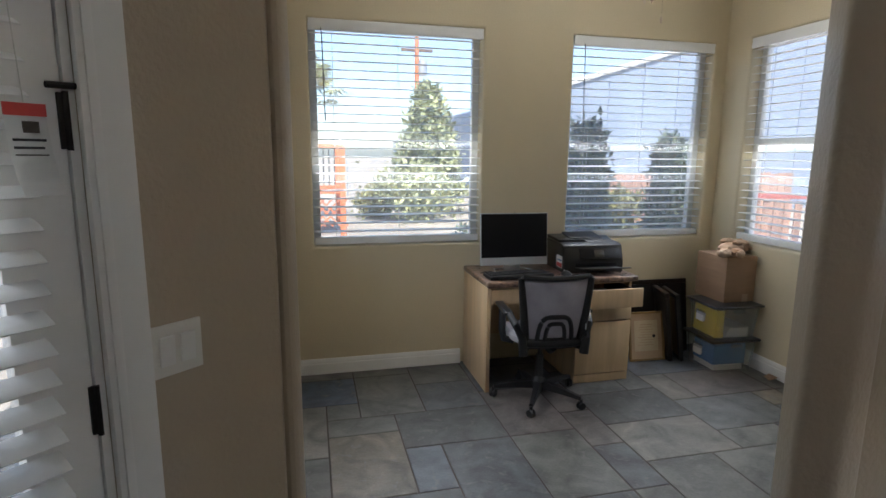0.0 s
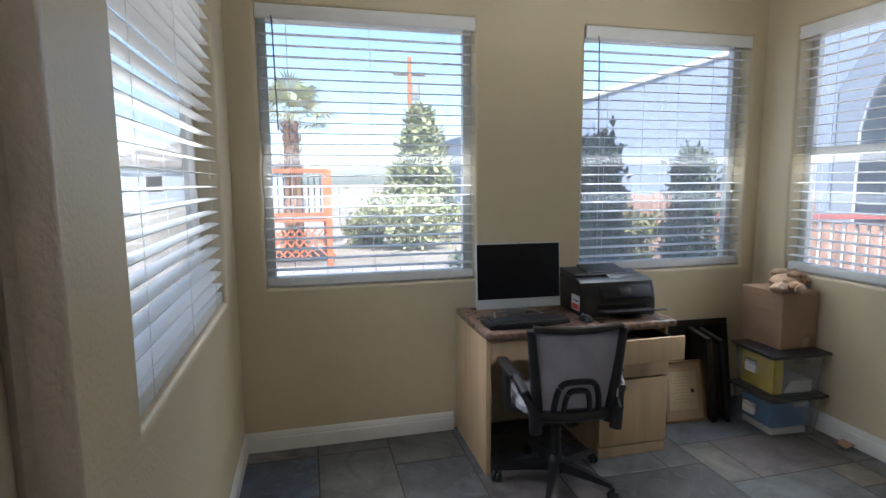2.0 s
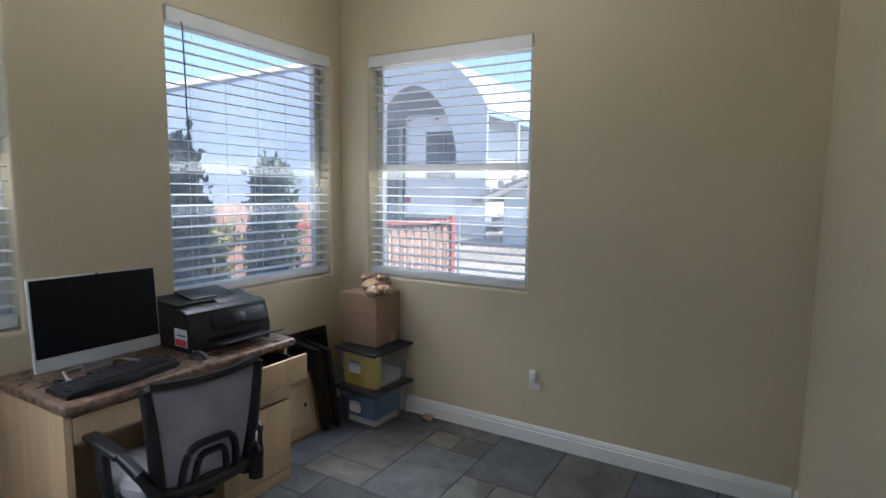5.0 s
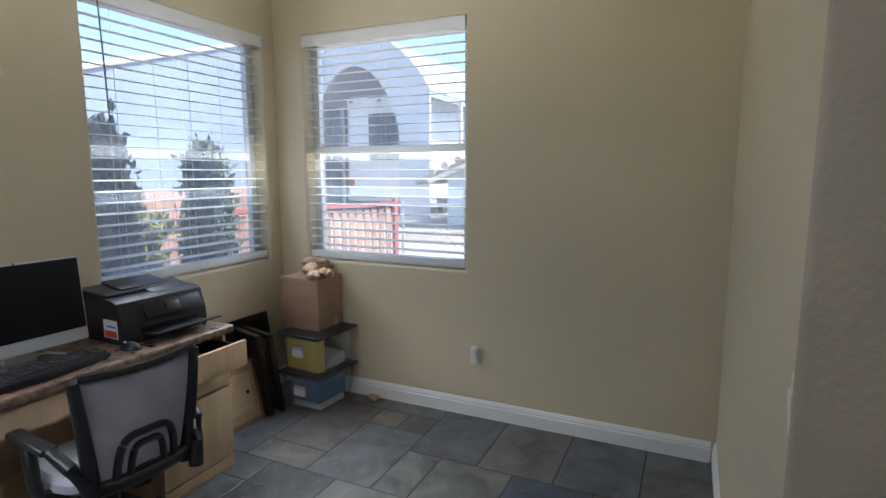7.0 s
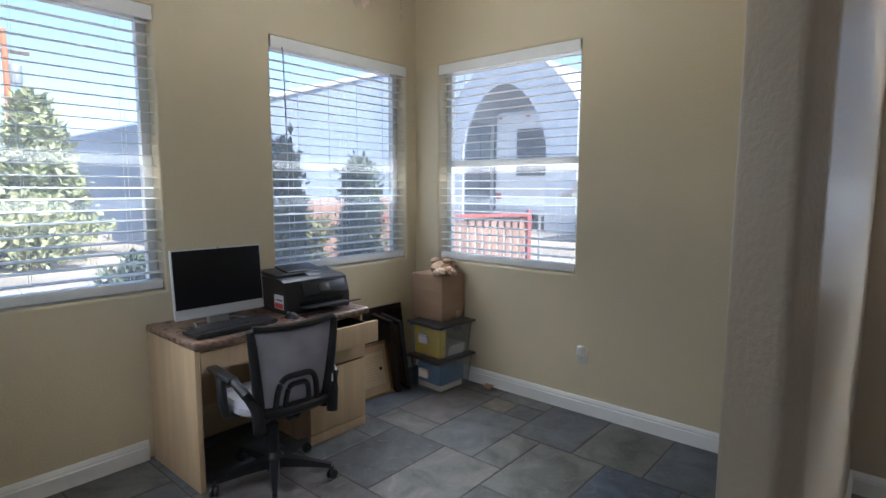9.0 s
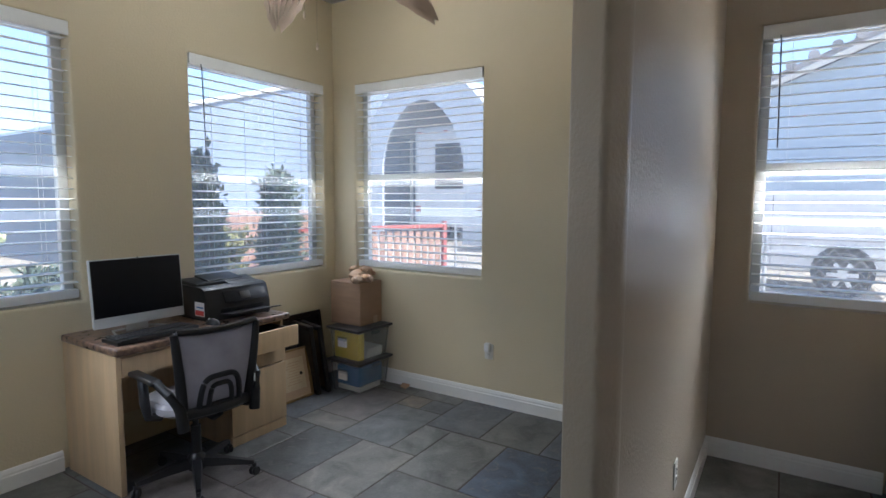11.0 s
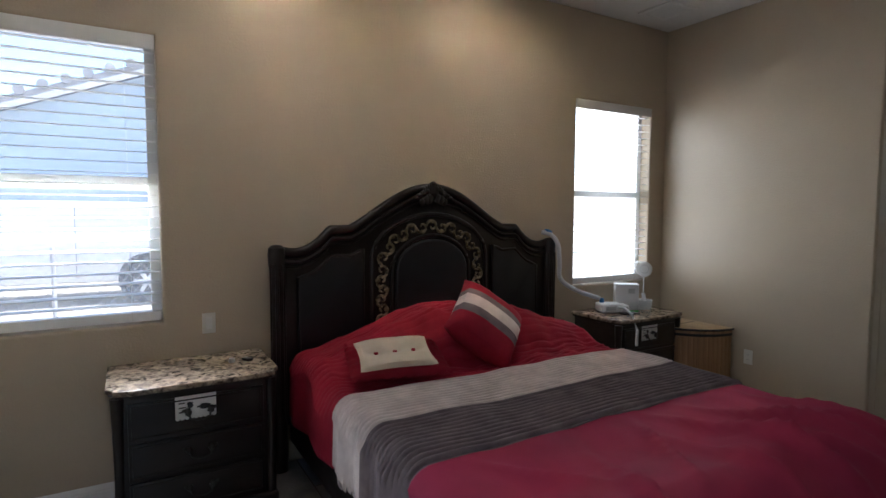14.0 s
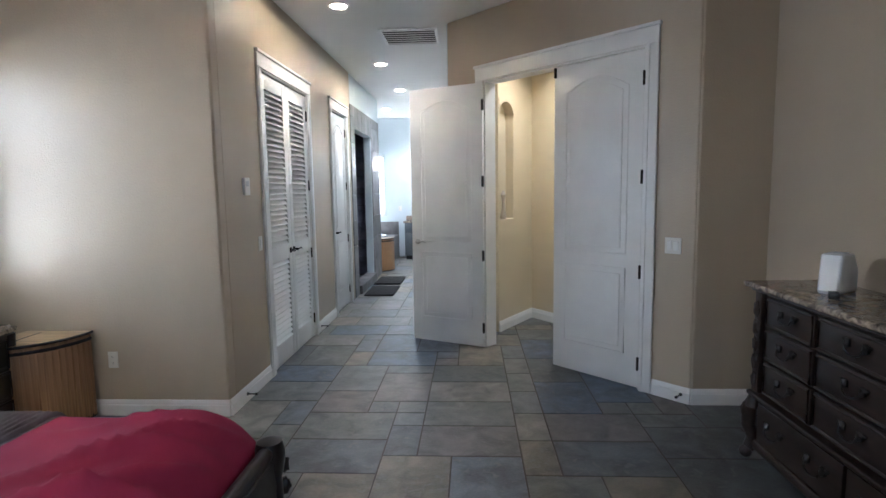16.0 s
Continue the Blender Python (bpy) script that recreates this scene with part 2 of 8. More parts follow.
def wall(name, x, y, turn, length, thick, mat, openings=(), z1=CEIL, z0=0.0, label="", round_edge=0.018):
    b = bmesh.new()
    us = sorted({0.0, length, *(o[i] for o in openings for i in (0, 1))})
    zs = sorted({z0, z1, *(o[i] for o in openings for i in (2, 3))})
    zs = [z for z in zs if z0 <= z <= z1]
    keep = {}

    def solid(i, j):
        if not (0 <= i < len(us) - 1 and 0 <= j < len(zs) - 1):
            return False
        u, z = (us[i] + us[i + 1]) / 2, (zs[j] + zs[j + 1]) / 2
        return not any(o[0] < u < o[1] and o[2] < z < o[3] for o in openings)

    def vert(u, v, z):
        k = (round(u, 4), round(v, 4), round(z, 4))
        if k not in keep:
            keep[k] = b.verts.new(k)
        return keep[k]

    for i in range(len(us) - 1):
        for j in range(len(zs) - 1):
            if not solid(i, j):
                continue
            a, c, d, e = us[i], us[i + 1], zs[j], zs[j + 1]
            b.faces.new([vert(a, 0, d), vert(c, 0, d), vert(c, 0, e), vert(a, 0, e)])
            b.faces.new([vert(a, thick, e), vert(c, thick, e), vert(c, thick, d), vert(a, thick, d)])
            if not solid(i - 1, j):
                b.faces.new([vert(a, 0, e), vert(a, thick, e), vert(a, thick, d), vert(a, 0, d)])
            if not solid(i + 1, j):
                b.faces.new([vert(c, 0, d), vert(c, thick, d), vert(c, thick, e), vert(c, 0, e)])
            if not solid(i, j - 1):
                b.faces.new([vert(a, 0, d), vert(a, thick, d), vert(c, thick, d), vert(c, 0, d)])
            if not solid(i, j + 1):
                b.faces.new([vert(a, 0, e), vert(c, 0, e), vert(c, thick, e), vert(a, thick, e)])
    bmesh.ops.recalc_face_normals(b, faces=b.faces)
    ob = link(name, b, mat, smooth=True, m=spot(x, y, 0, turn))
    if round_edge:
        md = ob.modifiers.new("bullnose", "BEVEL")
        md.width, md.segments, md.limit_method, md.angle_limit = round_edge, 4, "ANGLE", radians(40)
        md.use_clamp_overlap = True
    return tagged(ob, label or "painted plaster wall with rounded corners", "wall", kind="structure")


def baseboard(x, y, turn, length, height=0.115, mitre=(0, 0)):
    """Moulded skirting, standing 15 mm in front of the wall face."""
    prof = [(0, 0), (-0.015, 0), (-0.015, height * 0.66), (-0.011, height * 0.72), (-0.011, height * 0.8), (-0.007, height * 0.92), (-0.003, height), (0, height)]
    b = bmesh.new()
    ends = []
    for u, k in ((0, mitre[0]), (length, mitre[1])):
        ends.append([b.verts.new((u - k * py if u == 0 else u + k * py, py - 0.001, pz)) for py, pz in prof])
    n = len(prof)
    for i in range(n):
        b.faces.new((ends[0][i], ends[0][(i + 1) % n], ends[1][(i + 1) % n], ends[1][i]))
    b.faces.new(ends[0][::-1])
    b.faces.new(ends[1])
    bmesh.ops.recalc_face_normals(b, faces=b.faces)
    return tagged(link("baseboard", b, "white", m=spot(x, y, 0, turn)), "white moulded wooden baseboard along the floor", "baseboard", kind="structure")


XE, YN, YS, XH = 3.76, 4.335, -3.85, 2.11       # east wall, nook north wall, bedroom south wall, hall east wall
DIAG = 48.0                                       # slant of the wall with the wide opening
XW = -1.58                                        # bedroom west wall
SILL, HEAD = 0.940, 2.468
W0 = dict(u0=0.58, u1=1.99, z0=0.95, z1=2.475)

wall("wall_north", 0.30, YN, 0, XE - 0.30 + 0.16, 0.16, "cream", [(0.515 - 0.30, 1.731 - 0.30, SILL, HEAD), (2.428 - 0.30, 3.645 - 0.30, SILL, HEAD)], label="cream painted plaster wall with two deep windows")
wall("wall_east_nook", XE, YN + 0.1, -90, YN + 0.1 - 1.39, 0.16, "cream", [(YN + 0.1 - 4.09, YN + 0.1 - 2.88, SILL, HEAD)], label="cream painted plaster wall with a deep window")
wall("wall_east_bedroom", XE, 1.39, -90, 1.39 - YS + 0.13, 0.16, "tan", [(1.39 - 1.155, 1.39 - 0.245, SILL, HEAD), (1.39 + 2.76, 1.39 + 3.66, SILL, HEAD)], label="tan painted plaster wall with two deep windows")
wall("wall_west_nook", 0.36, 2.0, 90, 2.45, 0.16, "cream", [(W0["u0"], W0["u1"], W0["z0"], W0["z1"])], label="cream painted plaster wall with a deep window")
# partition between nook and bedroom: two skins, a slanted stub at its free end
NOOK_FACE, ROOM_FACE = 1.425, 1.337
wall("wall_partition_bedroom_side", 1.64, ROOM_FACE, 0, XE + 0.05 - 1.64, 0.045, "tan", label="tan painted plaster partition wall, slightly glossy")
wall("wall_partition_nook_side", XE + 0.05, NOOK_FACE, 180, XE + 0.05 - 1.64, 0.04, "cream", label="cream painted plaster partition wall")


def prism_wall(name, outline, mat, z0=0.0, z1=CEIL, label="", rounded=0.02):
    b = prism(outline, z0, z1)
    if rounded:
        up = [e for e in b.edges if abs(e.verts[0].co.z - e.verts[1].co.z) > 0.5]
        bmesh.ops.bevel(b, geom=up, offset=rounded, segments=4, profile=0.5, affect="EDGES")
    return tagged(link(name, b, mat, smooth=True), label or "tan painted plaster wall with rounded corners", "wall", kind="structure")


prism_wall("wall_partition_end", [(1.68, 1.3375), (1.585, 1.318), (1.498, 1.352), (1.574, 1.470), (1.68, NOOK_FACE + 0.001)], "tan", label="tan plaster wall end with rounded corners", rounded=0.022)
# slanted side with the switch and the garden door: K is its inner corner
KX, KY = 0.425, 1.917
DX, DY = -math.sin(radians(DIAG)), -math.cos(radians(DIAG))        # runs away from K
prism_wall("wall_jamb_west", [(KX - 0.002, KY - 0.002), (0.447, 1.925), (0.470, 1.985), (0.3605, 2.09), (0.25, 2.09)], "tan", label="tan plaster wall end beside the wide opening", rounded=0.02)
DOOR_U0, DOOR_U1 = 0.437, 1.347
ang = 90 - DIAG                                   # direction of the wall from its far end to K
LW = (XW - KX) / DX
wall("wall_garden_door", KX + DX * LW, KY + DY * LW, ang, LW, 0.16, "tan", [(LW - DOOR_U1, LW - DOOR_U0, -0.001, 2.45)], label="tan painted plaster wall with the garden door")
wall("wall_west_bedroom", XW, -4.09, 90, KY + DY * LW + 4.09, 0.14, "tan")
wall("wall_southwest_return", -1.105, -4.09, 180, XW * -1 - 1.105 + 0.14, 0.14, "tan")
# slanted wall with the double doors
PX, PY = 0.655, -5.86
L45 = math.hypot(PX + 1.105, PY + 4.09)
T45 = math.degrees(math.atan2(-4.09 - PY, -1.105 - PX))
DD0 = 0.502
DD1 = 2.111
wall("wall_double_door", PX, PY, T45, L45, 0.14, "tan", [(DD0, DD1, -0.001, 2.54)], label="tan painted plaster wall with white double doors")
wall("wall_hall_west", PX, -12.75, 90, PY + 12.75, 0.14, "pale_blue")
wall("wall_south_bedroom", XE + 0.14, YS, 180, XE + 0.14 - XH, 0.13, "tan")
CL0, CL1 = -4.70, -5.93
HD0, HD1 = -6.89, -7.66
SH0, SH1 = -8.21, -9.50
YB = YS - 0.105
wall("wall_hall_east", XH - 0.002, YB, -90, 7.95 + YB, 0.13, "tan", [(YB - CL0, YB - CL1, -0.001, 2.53), (YB - HD0, YB - HD1, -0.001, 2.53)], round_edge=0.0)
wall("wall_shower_front", XH - 0.002, -7.95, -90, 2.31, 0.13, "pale_blue", [(-7.95 - SH0, -7.95 - SH1, 0.12, 2.43)])
wall("wall_bath_south", 4.0, -12.75, 180, 4.6, 0.15, "pale_blue", [(0.55, 1.6, 0.95, 2.35)], label="pale blue bathroom wall with a window")
wall("wall_bath_east", 3.9, -10.2, -90, 2.49, 0.15, "pale_blue")
wall("wall_bath_north", XH + 0.13, -10.26, 0, 3.95 - XH - 0.13, 0.1, "pale_blue")
# small lobby behind the double doors
wall("wall_lobby_niche", 0.14, -6.05, 180 + 58.5, 0.95, 0.12, "cream", [(0.02, 0.35, 1.21, 2.47)])
wall("wall_lobby_back", -0.21, -6.84, 180 - 53, 2.3, 0.12, "cream")
wall("wall_lobby_close", -1.70, -5.12, 50, 1.1, 0.12, "cream")

# ceiling and floor
for nm, x0, x1, y0, y1, lb in (("ceiling", -1.75, 4.0, -3.86, 4.5, "white textured plaster ceiling"), ("ceiling_hall", -1.8, 3.9, -12.9, -3.86, "white textured plaster ceiling of the hall")):
    tagged(link(nm, box(x0, x1, y0, y1, CEIL, CEIL + 0.15), "ceiling"), lb, "ceiling", kind="structure")


# ---------------------------------------------------------------- windows and blinds
def window(name, m, w, h, meeting=False, label="white vinyl window with clear glass"):
    """Frame and panes at the outer side of the opening; origin at the opening's lower left inner corner."""
    root = thing(name, m, label, "window", kind="structure")
    f, v0, v1 = 0.05, 0.105, 0.155
    b = box(0, f, v0, v1, 0, h, 0.004)
    box(w - f, w, v0, v1, 0, h, 0.004, bm=b)
    box(f, w - f, v0, v1, 0, f, 0.004, bm=b)
    box(f, w - f, v0, v1, h - f, h, 0.004, bm=b)
    part("window_frame", b, "vinyl", root)
    if meeting:
        part("meeting_rail", box(f, w - f, v0 - 0.008, v1 - 0.01, h * 0.5 - 0.025, h * 0.5 + 0.025, 0.004), "vinyl", root)
        spans = ((f, h * 0.5 - 0.02), (h * 0.5 + 0.02, h - f))
    else:
        spans = ((f, h - f),)
    for z0, z1 in spans:
        p = part("pane", box(f - 0.01, w - f + 0.01, v0 + 0.022, v0 + 0.026, z0 - 0.005, z1 + 0.005), "glass", root, smooth=False)
        p.visible_shadow = False
    return root


def blind(m, w, h, slats=20, tilt=4.0, wand=0.32, label="white faux-wood venetian blind, slats open", drop=0.0):
    """Venetian blind hanging inside the opening near the room side."""
    root = thing("venetian_blind", m, label, "blind", "venetian blinds")
    g = 0.006
    b = prism([(0.0, h - 0.075), (0.0, h - 0.002), (-0.012, h - 0.002), (-0.016, h - 0.014), (-0.012, h - 0.03), (-0.016, h - 0.06), (-0.012, h - 0.075)], g - 0.002, w - g + 0.002, m=Matrix(((0, 0, 1, 0), (1, 0, 0, 0), (0, 1, 0, 0), (0, 0, 0, 1))))
    part("valance", b, "slat", root)
    part("head_rail", box(g, w - g, 0.006, 0.055, h - 0.05, h - 0.004, 0.003), "slat", root)
    zb = 0.012 + drop
    part("bottom_rail", box(g + 0.003, w - g - 0.003, 0.01, 0.062, zb, zb + 0.05, 0.006), "slat", root)
    top, bot = h - 0.085, zb + 0.09
    me = None
    for i in range(slats):
        z = bot + (top - bot) * i / (slats - 1)
        if me is None:
            s = bmesh.new()
            n = 4
            pr = [(-0.03 + 0.06 * k / n, 0.0025 * (1 - (2 * k / n - 1) ** 2)) for k in range(n + 1)]
            for x in (g + 0.003, w - g - 0.003):
                for k, (py, pz) in enumerate(pr):
                    s.verts.new((x, py, pz + 0.0015))
                for k, (py, pz) in enumerate(pr):
                    s.verts.new((x, py, pz - 0.0015))
            s.verts.ensure_lookup_table()
            q = n + 1
            for k in range(n):
                s.faces.new([s.verts[i2] for i2 in (k, k + 1, 2 * q + k + 1, 2 * q + k)])
                s.faces.new([s.verts[i2] for i2 in (q + k + 1, q + k, 3 * q + k, 3 * q + k + 1)])
            for e in (0, 2 * q):
                s.faces.new([s.verts[e + i2] for i2 in list(range(q)) + list(range(2 * q - 1, q - 1, -1))])
            s.faces.new([s.verts[i2] for i2 in (0, 2 * q, 3 * q, q)])
            s.faces.new([s.verts[i2] for i2 in (n, q + n, 3 * q + n, 2 * q + n)])
            bmesh.ops.recalc_face_normals(s, faces=s.faces)
            ob = part("slat", s, "slat", root)
            me = ob.data
        else:
            ob = new("slat", me)
            ob.parent = root
        ob.matrix_local = pose(0, 0.036, z, tilt + random.uniform(-0.8, 0.8), random.uniform(-0.08, 0.08), 0)
    for u in ((0.16 * w, 0.84 * w) if w < 1 else (0.13 * w, 0.5 * w, 0.87 * w)):
        b = tube([(u, 0.007, zb), (u, 0.007, h - 0.06)], 0.0009, 5)
        tube([(u, 0.066, zb), (u, 0.066, h - 0.06)], 0.0009, 5, bm=b)
        part("ladder_cord", b, "cord", root)
    if wand:
        part("tilt_wand", tube([(0.085, -0.012, h - 0.06), (0.09, -0.016, h - 0.09), (0.1, -0.02, h - wand * h * 1.35)], 0.004, 8), "grey_wand" if "grey_wand" in M else "cord", root, "grey tilt wand")
    return root


M["grey_wand"] = material("grey_plastic", (0.16, 0.16, 0.17), 0.4)
wins = [
    ("window_1", spot(0.515, YN, SILL, 0), 1.216, HEAD - SILL, False, 24),
    ("window_2", spot(2.428, YN, SILL, 0), 1.217, HEAD - SILL, False, 24),
    ("window_3", spot(XE, 4.09, SILL, -90), 1.21, HEAD - SILL, True, 24),
    ("window_4", spot(XE, 1.155, SILL, -90), 0.91, HEAD - SILL, True, 24),
    ("window_5", spot(XE, -2.76, SILL, -90), 0.90, HEAD - SILL, True, 24),
    ("window_6", spot(0.36, 2.0, 0, 90) @ pose(W0["u0"], 0, W0["z0"]), W0["u1"] - W0["u0"], W0["z1"] - W0["z0"], False, 24),
]
for nm, m, w, h, meet, ns in wins:
    window(nm, m, w, h, meet)
    blind(m @ pose(0, 0.012, 0), w, h, ns, wand=0.0 if nm in ("window_3", "window_5", "window_6") else 0.32)
window("window_7", spot(3.45, -12.75, 0.95, 180), 1.05, 1.4, True)

# ---------------------------------------------------------------- materials of things
M["oak"] = material("pale_maple_laminate", (0.58, 0.42, 0.25), 0.42, var=0.1, scale=2.5, fine=40, bump=0.06, stretch=(6, 6, 0.6))
M["counter"] = material("brown_granite_laminate", (0.24, 0.15, 0.1), 0.3, var=0.3, scale=28, fine=160, bump=0.03, col2=(0.05, 0.035, 0.03))
M["granite"] = material("brown_granite", (0.42, 0.33, 0.24), 0.16, var=0.3, scale=22, fine=120, bump=0.02, col2=(0.05, 0.035, 0.03), warp=1.2)
M["silver"] = material("silver_plastic", (0.55, 0.57, 0.58), 0.35, var=0.05)
M["screen"] = material("black_screen_glass", (0.006, 0.006, 0.008), 0.4, var=0.05, bump=0.0, spec=0.25)
M["keycap"] = material("black_keycap", (0.02, 0.02, 0.022), 0.55, var=0.1)
M["mesh_grey"] = material("light_grey_mesh_fabric", (0.4, 0.38, 0.4), 0.85, var=0.12, scale=8, fine=900, bump=0.5, dist=0.001)
M["seat_grey"] = material("grey_fabric", (0.36, 0.35, 0.37), 0.9, var=0.12, scale=8, fine=600, bump=0.4)
M["cardboard"] = material("brown_cardboard", (0.36, 0.235, 0.15), 0.8, var=0.08, scale=4, fine=70, bump=0.06, stretch=(1, 1, 6))
M["tape"] = material("beige_tape", (0.5, 0.36, 0.24), 0.4)
M["clear_plastic"] = glassy("clear_plastic", (0.9, 0.93, 0.95), 0.15, 0.16)
M["yellow"] = material("yellow_folder", (0.75, 0.55, 0.03), 0.6, var=0.1)
M["blue"] = material("blue_folder", (0.03, 0.16, 0.38), 0.6, var=0.15)
M["paper"] = material("white_paper", (0.72, 0.71, 0.68), 0.8, var=0.06)
M["plush"] = material("tan_plush", (0.3, 0.17, 0.09), 0.95, var=0.25, scale=20, fine=300, bump=0.7, col2=(0.45, 0.34, 0.24))
M["gold"] = material("dull_gold_frame", (0.3, 0.2, 0.09), 0.4, metal=0.3, var=0.2)
M["dark_wood"] = material("dark_espresso_wood", (0.013, 0.0078, 0.006), 0.34, var=0.18, scale=4, fine=60, bump=0.06, stretch=(1.5, 8, 8), coat=0.08, spec=0.4)
M["mat_board"] = material("cream_mat_board", (0.6, 0.5, 0.34), 0.8)
M["red_label"] = material("red_label", (0.6, 0.05, 0.04), 0.5)
M["ivory"] = material("ivory_plastic", (0.74, 0.72, 0.66), 0.35, var=0.03)
M["pewter"] = material("pewter_metal", (0.07, 0.065, 0.06), 0.35, metal=0.9, var=0.2)
M["cream_fan"] = material("cream_carved_fan_blade", (0.62, 0.52, 0.42), 0.6, var=0.1, scale=6, fine=30)
M["chrome"] = material("brushed_nickel", (0.5, 0.48, 0.45), 0.28, metal=1.0, var=0.06)


# ---------------------------------------------------------------- baseboards
baseboard(0.36, YN, 0, 1.585 - 0.36)
baseboard(2.63, YN, 0, XE - 2.63)
baseboard(XE, YN, -90, YN - 1.45)
baseboard(XE, NOOK_FACE, 180, XE - 1.64)
baseboard(0.36, 2.06, 90, 2.275)
baseboard(1.64, ROOM_FACE, 0, XE - 1.64)
baseboard(XE, ROOM_FACE, -90, ROOM_FACE - 0.5)
baseboard(XE, -3.22, -90, 3.83 - 3.22)
baseboard(XE, YS, 180, XE - XH)
baseboard(XH, YS, -90, 0.755)
baseboard(XH, -6.03, -90, 0.77)
baseboard(-1.105, -4.09, 180, 0.475)
baseboard(XW, -4.09, 90, 0.7)
U45 = Vector((math.cos(radians(T45)), math.sin(radians(T45))))
a, b_ = PX + U45.x * (DD1 + 0.1), PY + U45.y * (DD1 + 0.1)
baseboard(a, b_, T45, L45 - DD1 - 0.1)
baseboard(PX, PY, T45, DD0 - 0.1)
baseboard(0.14, -6.05, 238.5, 0.8)
baseboard(-0.285, -6.74, 127, 2.0)
baseboard(PX, -12.75, 90, 6.89)


# ---------------------------------------------------------------- small fixtures
def outlet(m, label="white duplex wall outlet", gang=1, kind="outlet"):
    """Wall plate in a wall frame (x right, y into the wall, z up), centred on the origin."""
    nm = {"outlet": "wall_outlet", "switch": "light_switch"}[kind]
    root = thing(nm, m, label, kind)
    w = 0.07 + 0.046 * (gang - 1)
    part("plate", box(-w / 2, w / 2, -0.007, 0.0, -0.0575, 0.0575, 0.003), "ivory", root)
    for g in range(gang):
        cx = (g - (gang - 1) / 2) * 0.046
        if kind == "switch":
            part("rocker", box(-0.0165, 0.0165, -0.004, 0.003, -0.033, 0.033, 0.0015), "white", root, m=pose(cx, -0.0085, 0, 4, 0, 0))
        else:
            for dz in (-0.021, 0.021):
                b = box(cx - 0.014, cx + 0.014, -0.0095, -0.005, dz - 0.014, dz + 0.014, 0.003)
                part("socket", b, "ivory", root)
                b = box(cx - 0.006, cx - 0.004, -0.0102, -0.009, dz - 0.002, dz + 0.006)
                box(cx + 0.004, cx + 0.006, -0.0102, -0.009, dz - 0.002, dz + 0.006, bm=b)
                part("slot", b, "black", root)
        for dz in ((-0.047, 0.047) if kind == "switch" else (0.0,)):
            part("screw", lathe([(0.003, 0), (0.003, 0.0012), (0.0, 0.0015)], 8, m=pose(cx, -0.007, dz, 90, 0, 0)), "ivory", root)
    return root


o = outlet(spot(XE, 2.80, 0.40, -90), "white duplex outlet with a plug-in air freshener")
b = box(-0.022, 0.022, -0.05, -0.0105, 0.005, 0.07, 0.01, 3)
part("plug_in", b, "white", o, "white plug-in air freshener")
outlet(spot(2.62, ROOM_FACE, 0.375, 0))
outlet(spot(2.92, YS, 0.40, 180))
outlet(spot(XE, 0.018, 0.915, -90), "white rocker light switch on the tan wall", 1, "switch")
outlet(spot(1.74, NOOK_FACE, 1.13, 180), "white double rocker switch beside the opening", 2, "switch")
outlet(spot(XH, -4.525, 1.135, -90), "white rocker light switch beside the closet", 1, "switch")
outlet(spot(KX + DX * 0.29, KY + DY * 0.29, 1.166, ang), "white double rocker switch beside the garden door", 2, "switch")
outlet(spot(PX + U45.x * (DD1 + 0.23), PY + U45.y * (DD1 + 0.23), 1.12, T45), "white double rocker switch beside the double doors", 2, "switch")
th = thing("thermostat", spot(XH, -4.29, 1.585, -90), "small white wall thermostat", "thermostat")
part("housing", box(-0.045, 0.045, -0.024, 0, -0.065, 0.065, 0.006, 3), "white", th)
part("display", box(-0.028, 0.028, -0.0255, -0.02, 0.0, 0.04, 0.002), "silver", th)


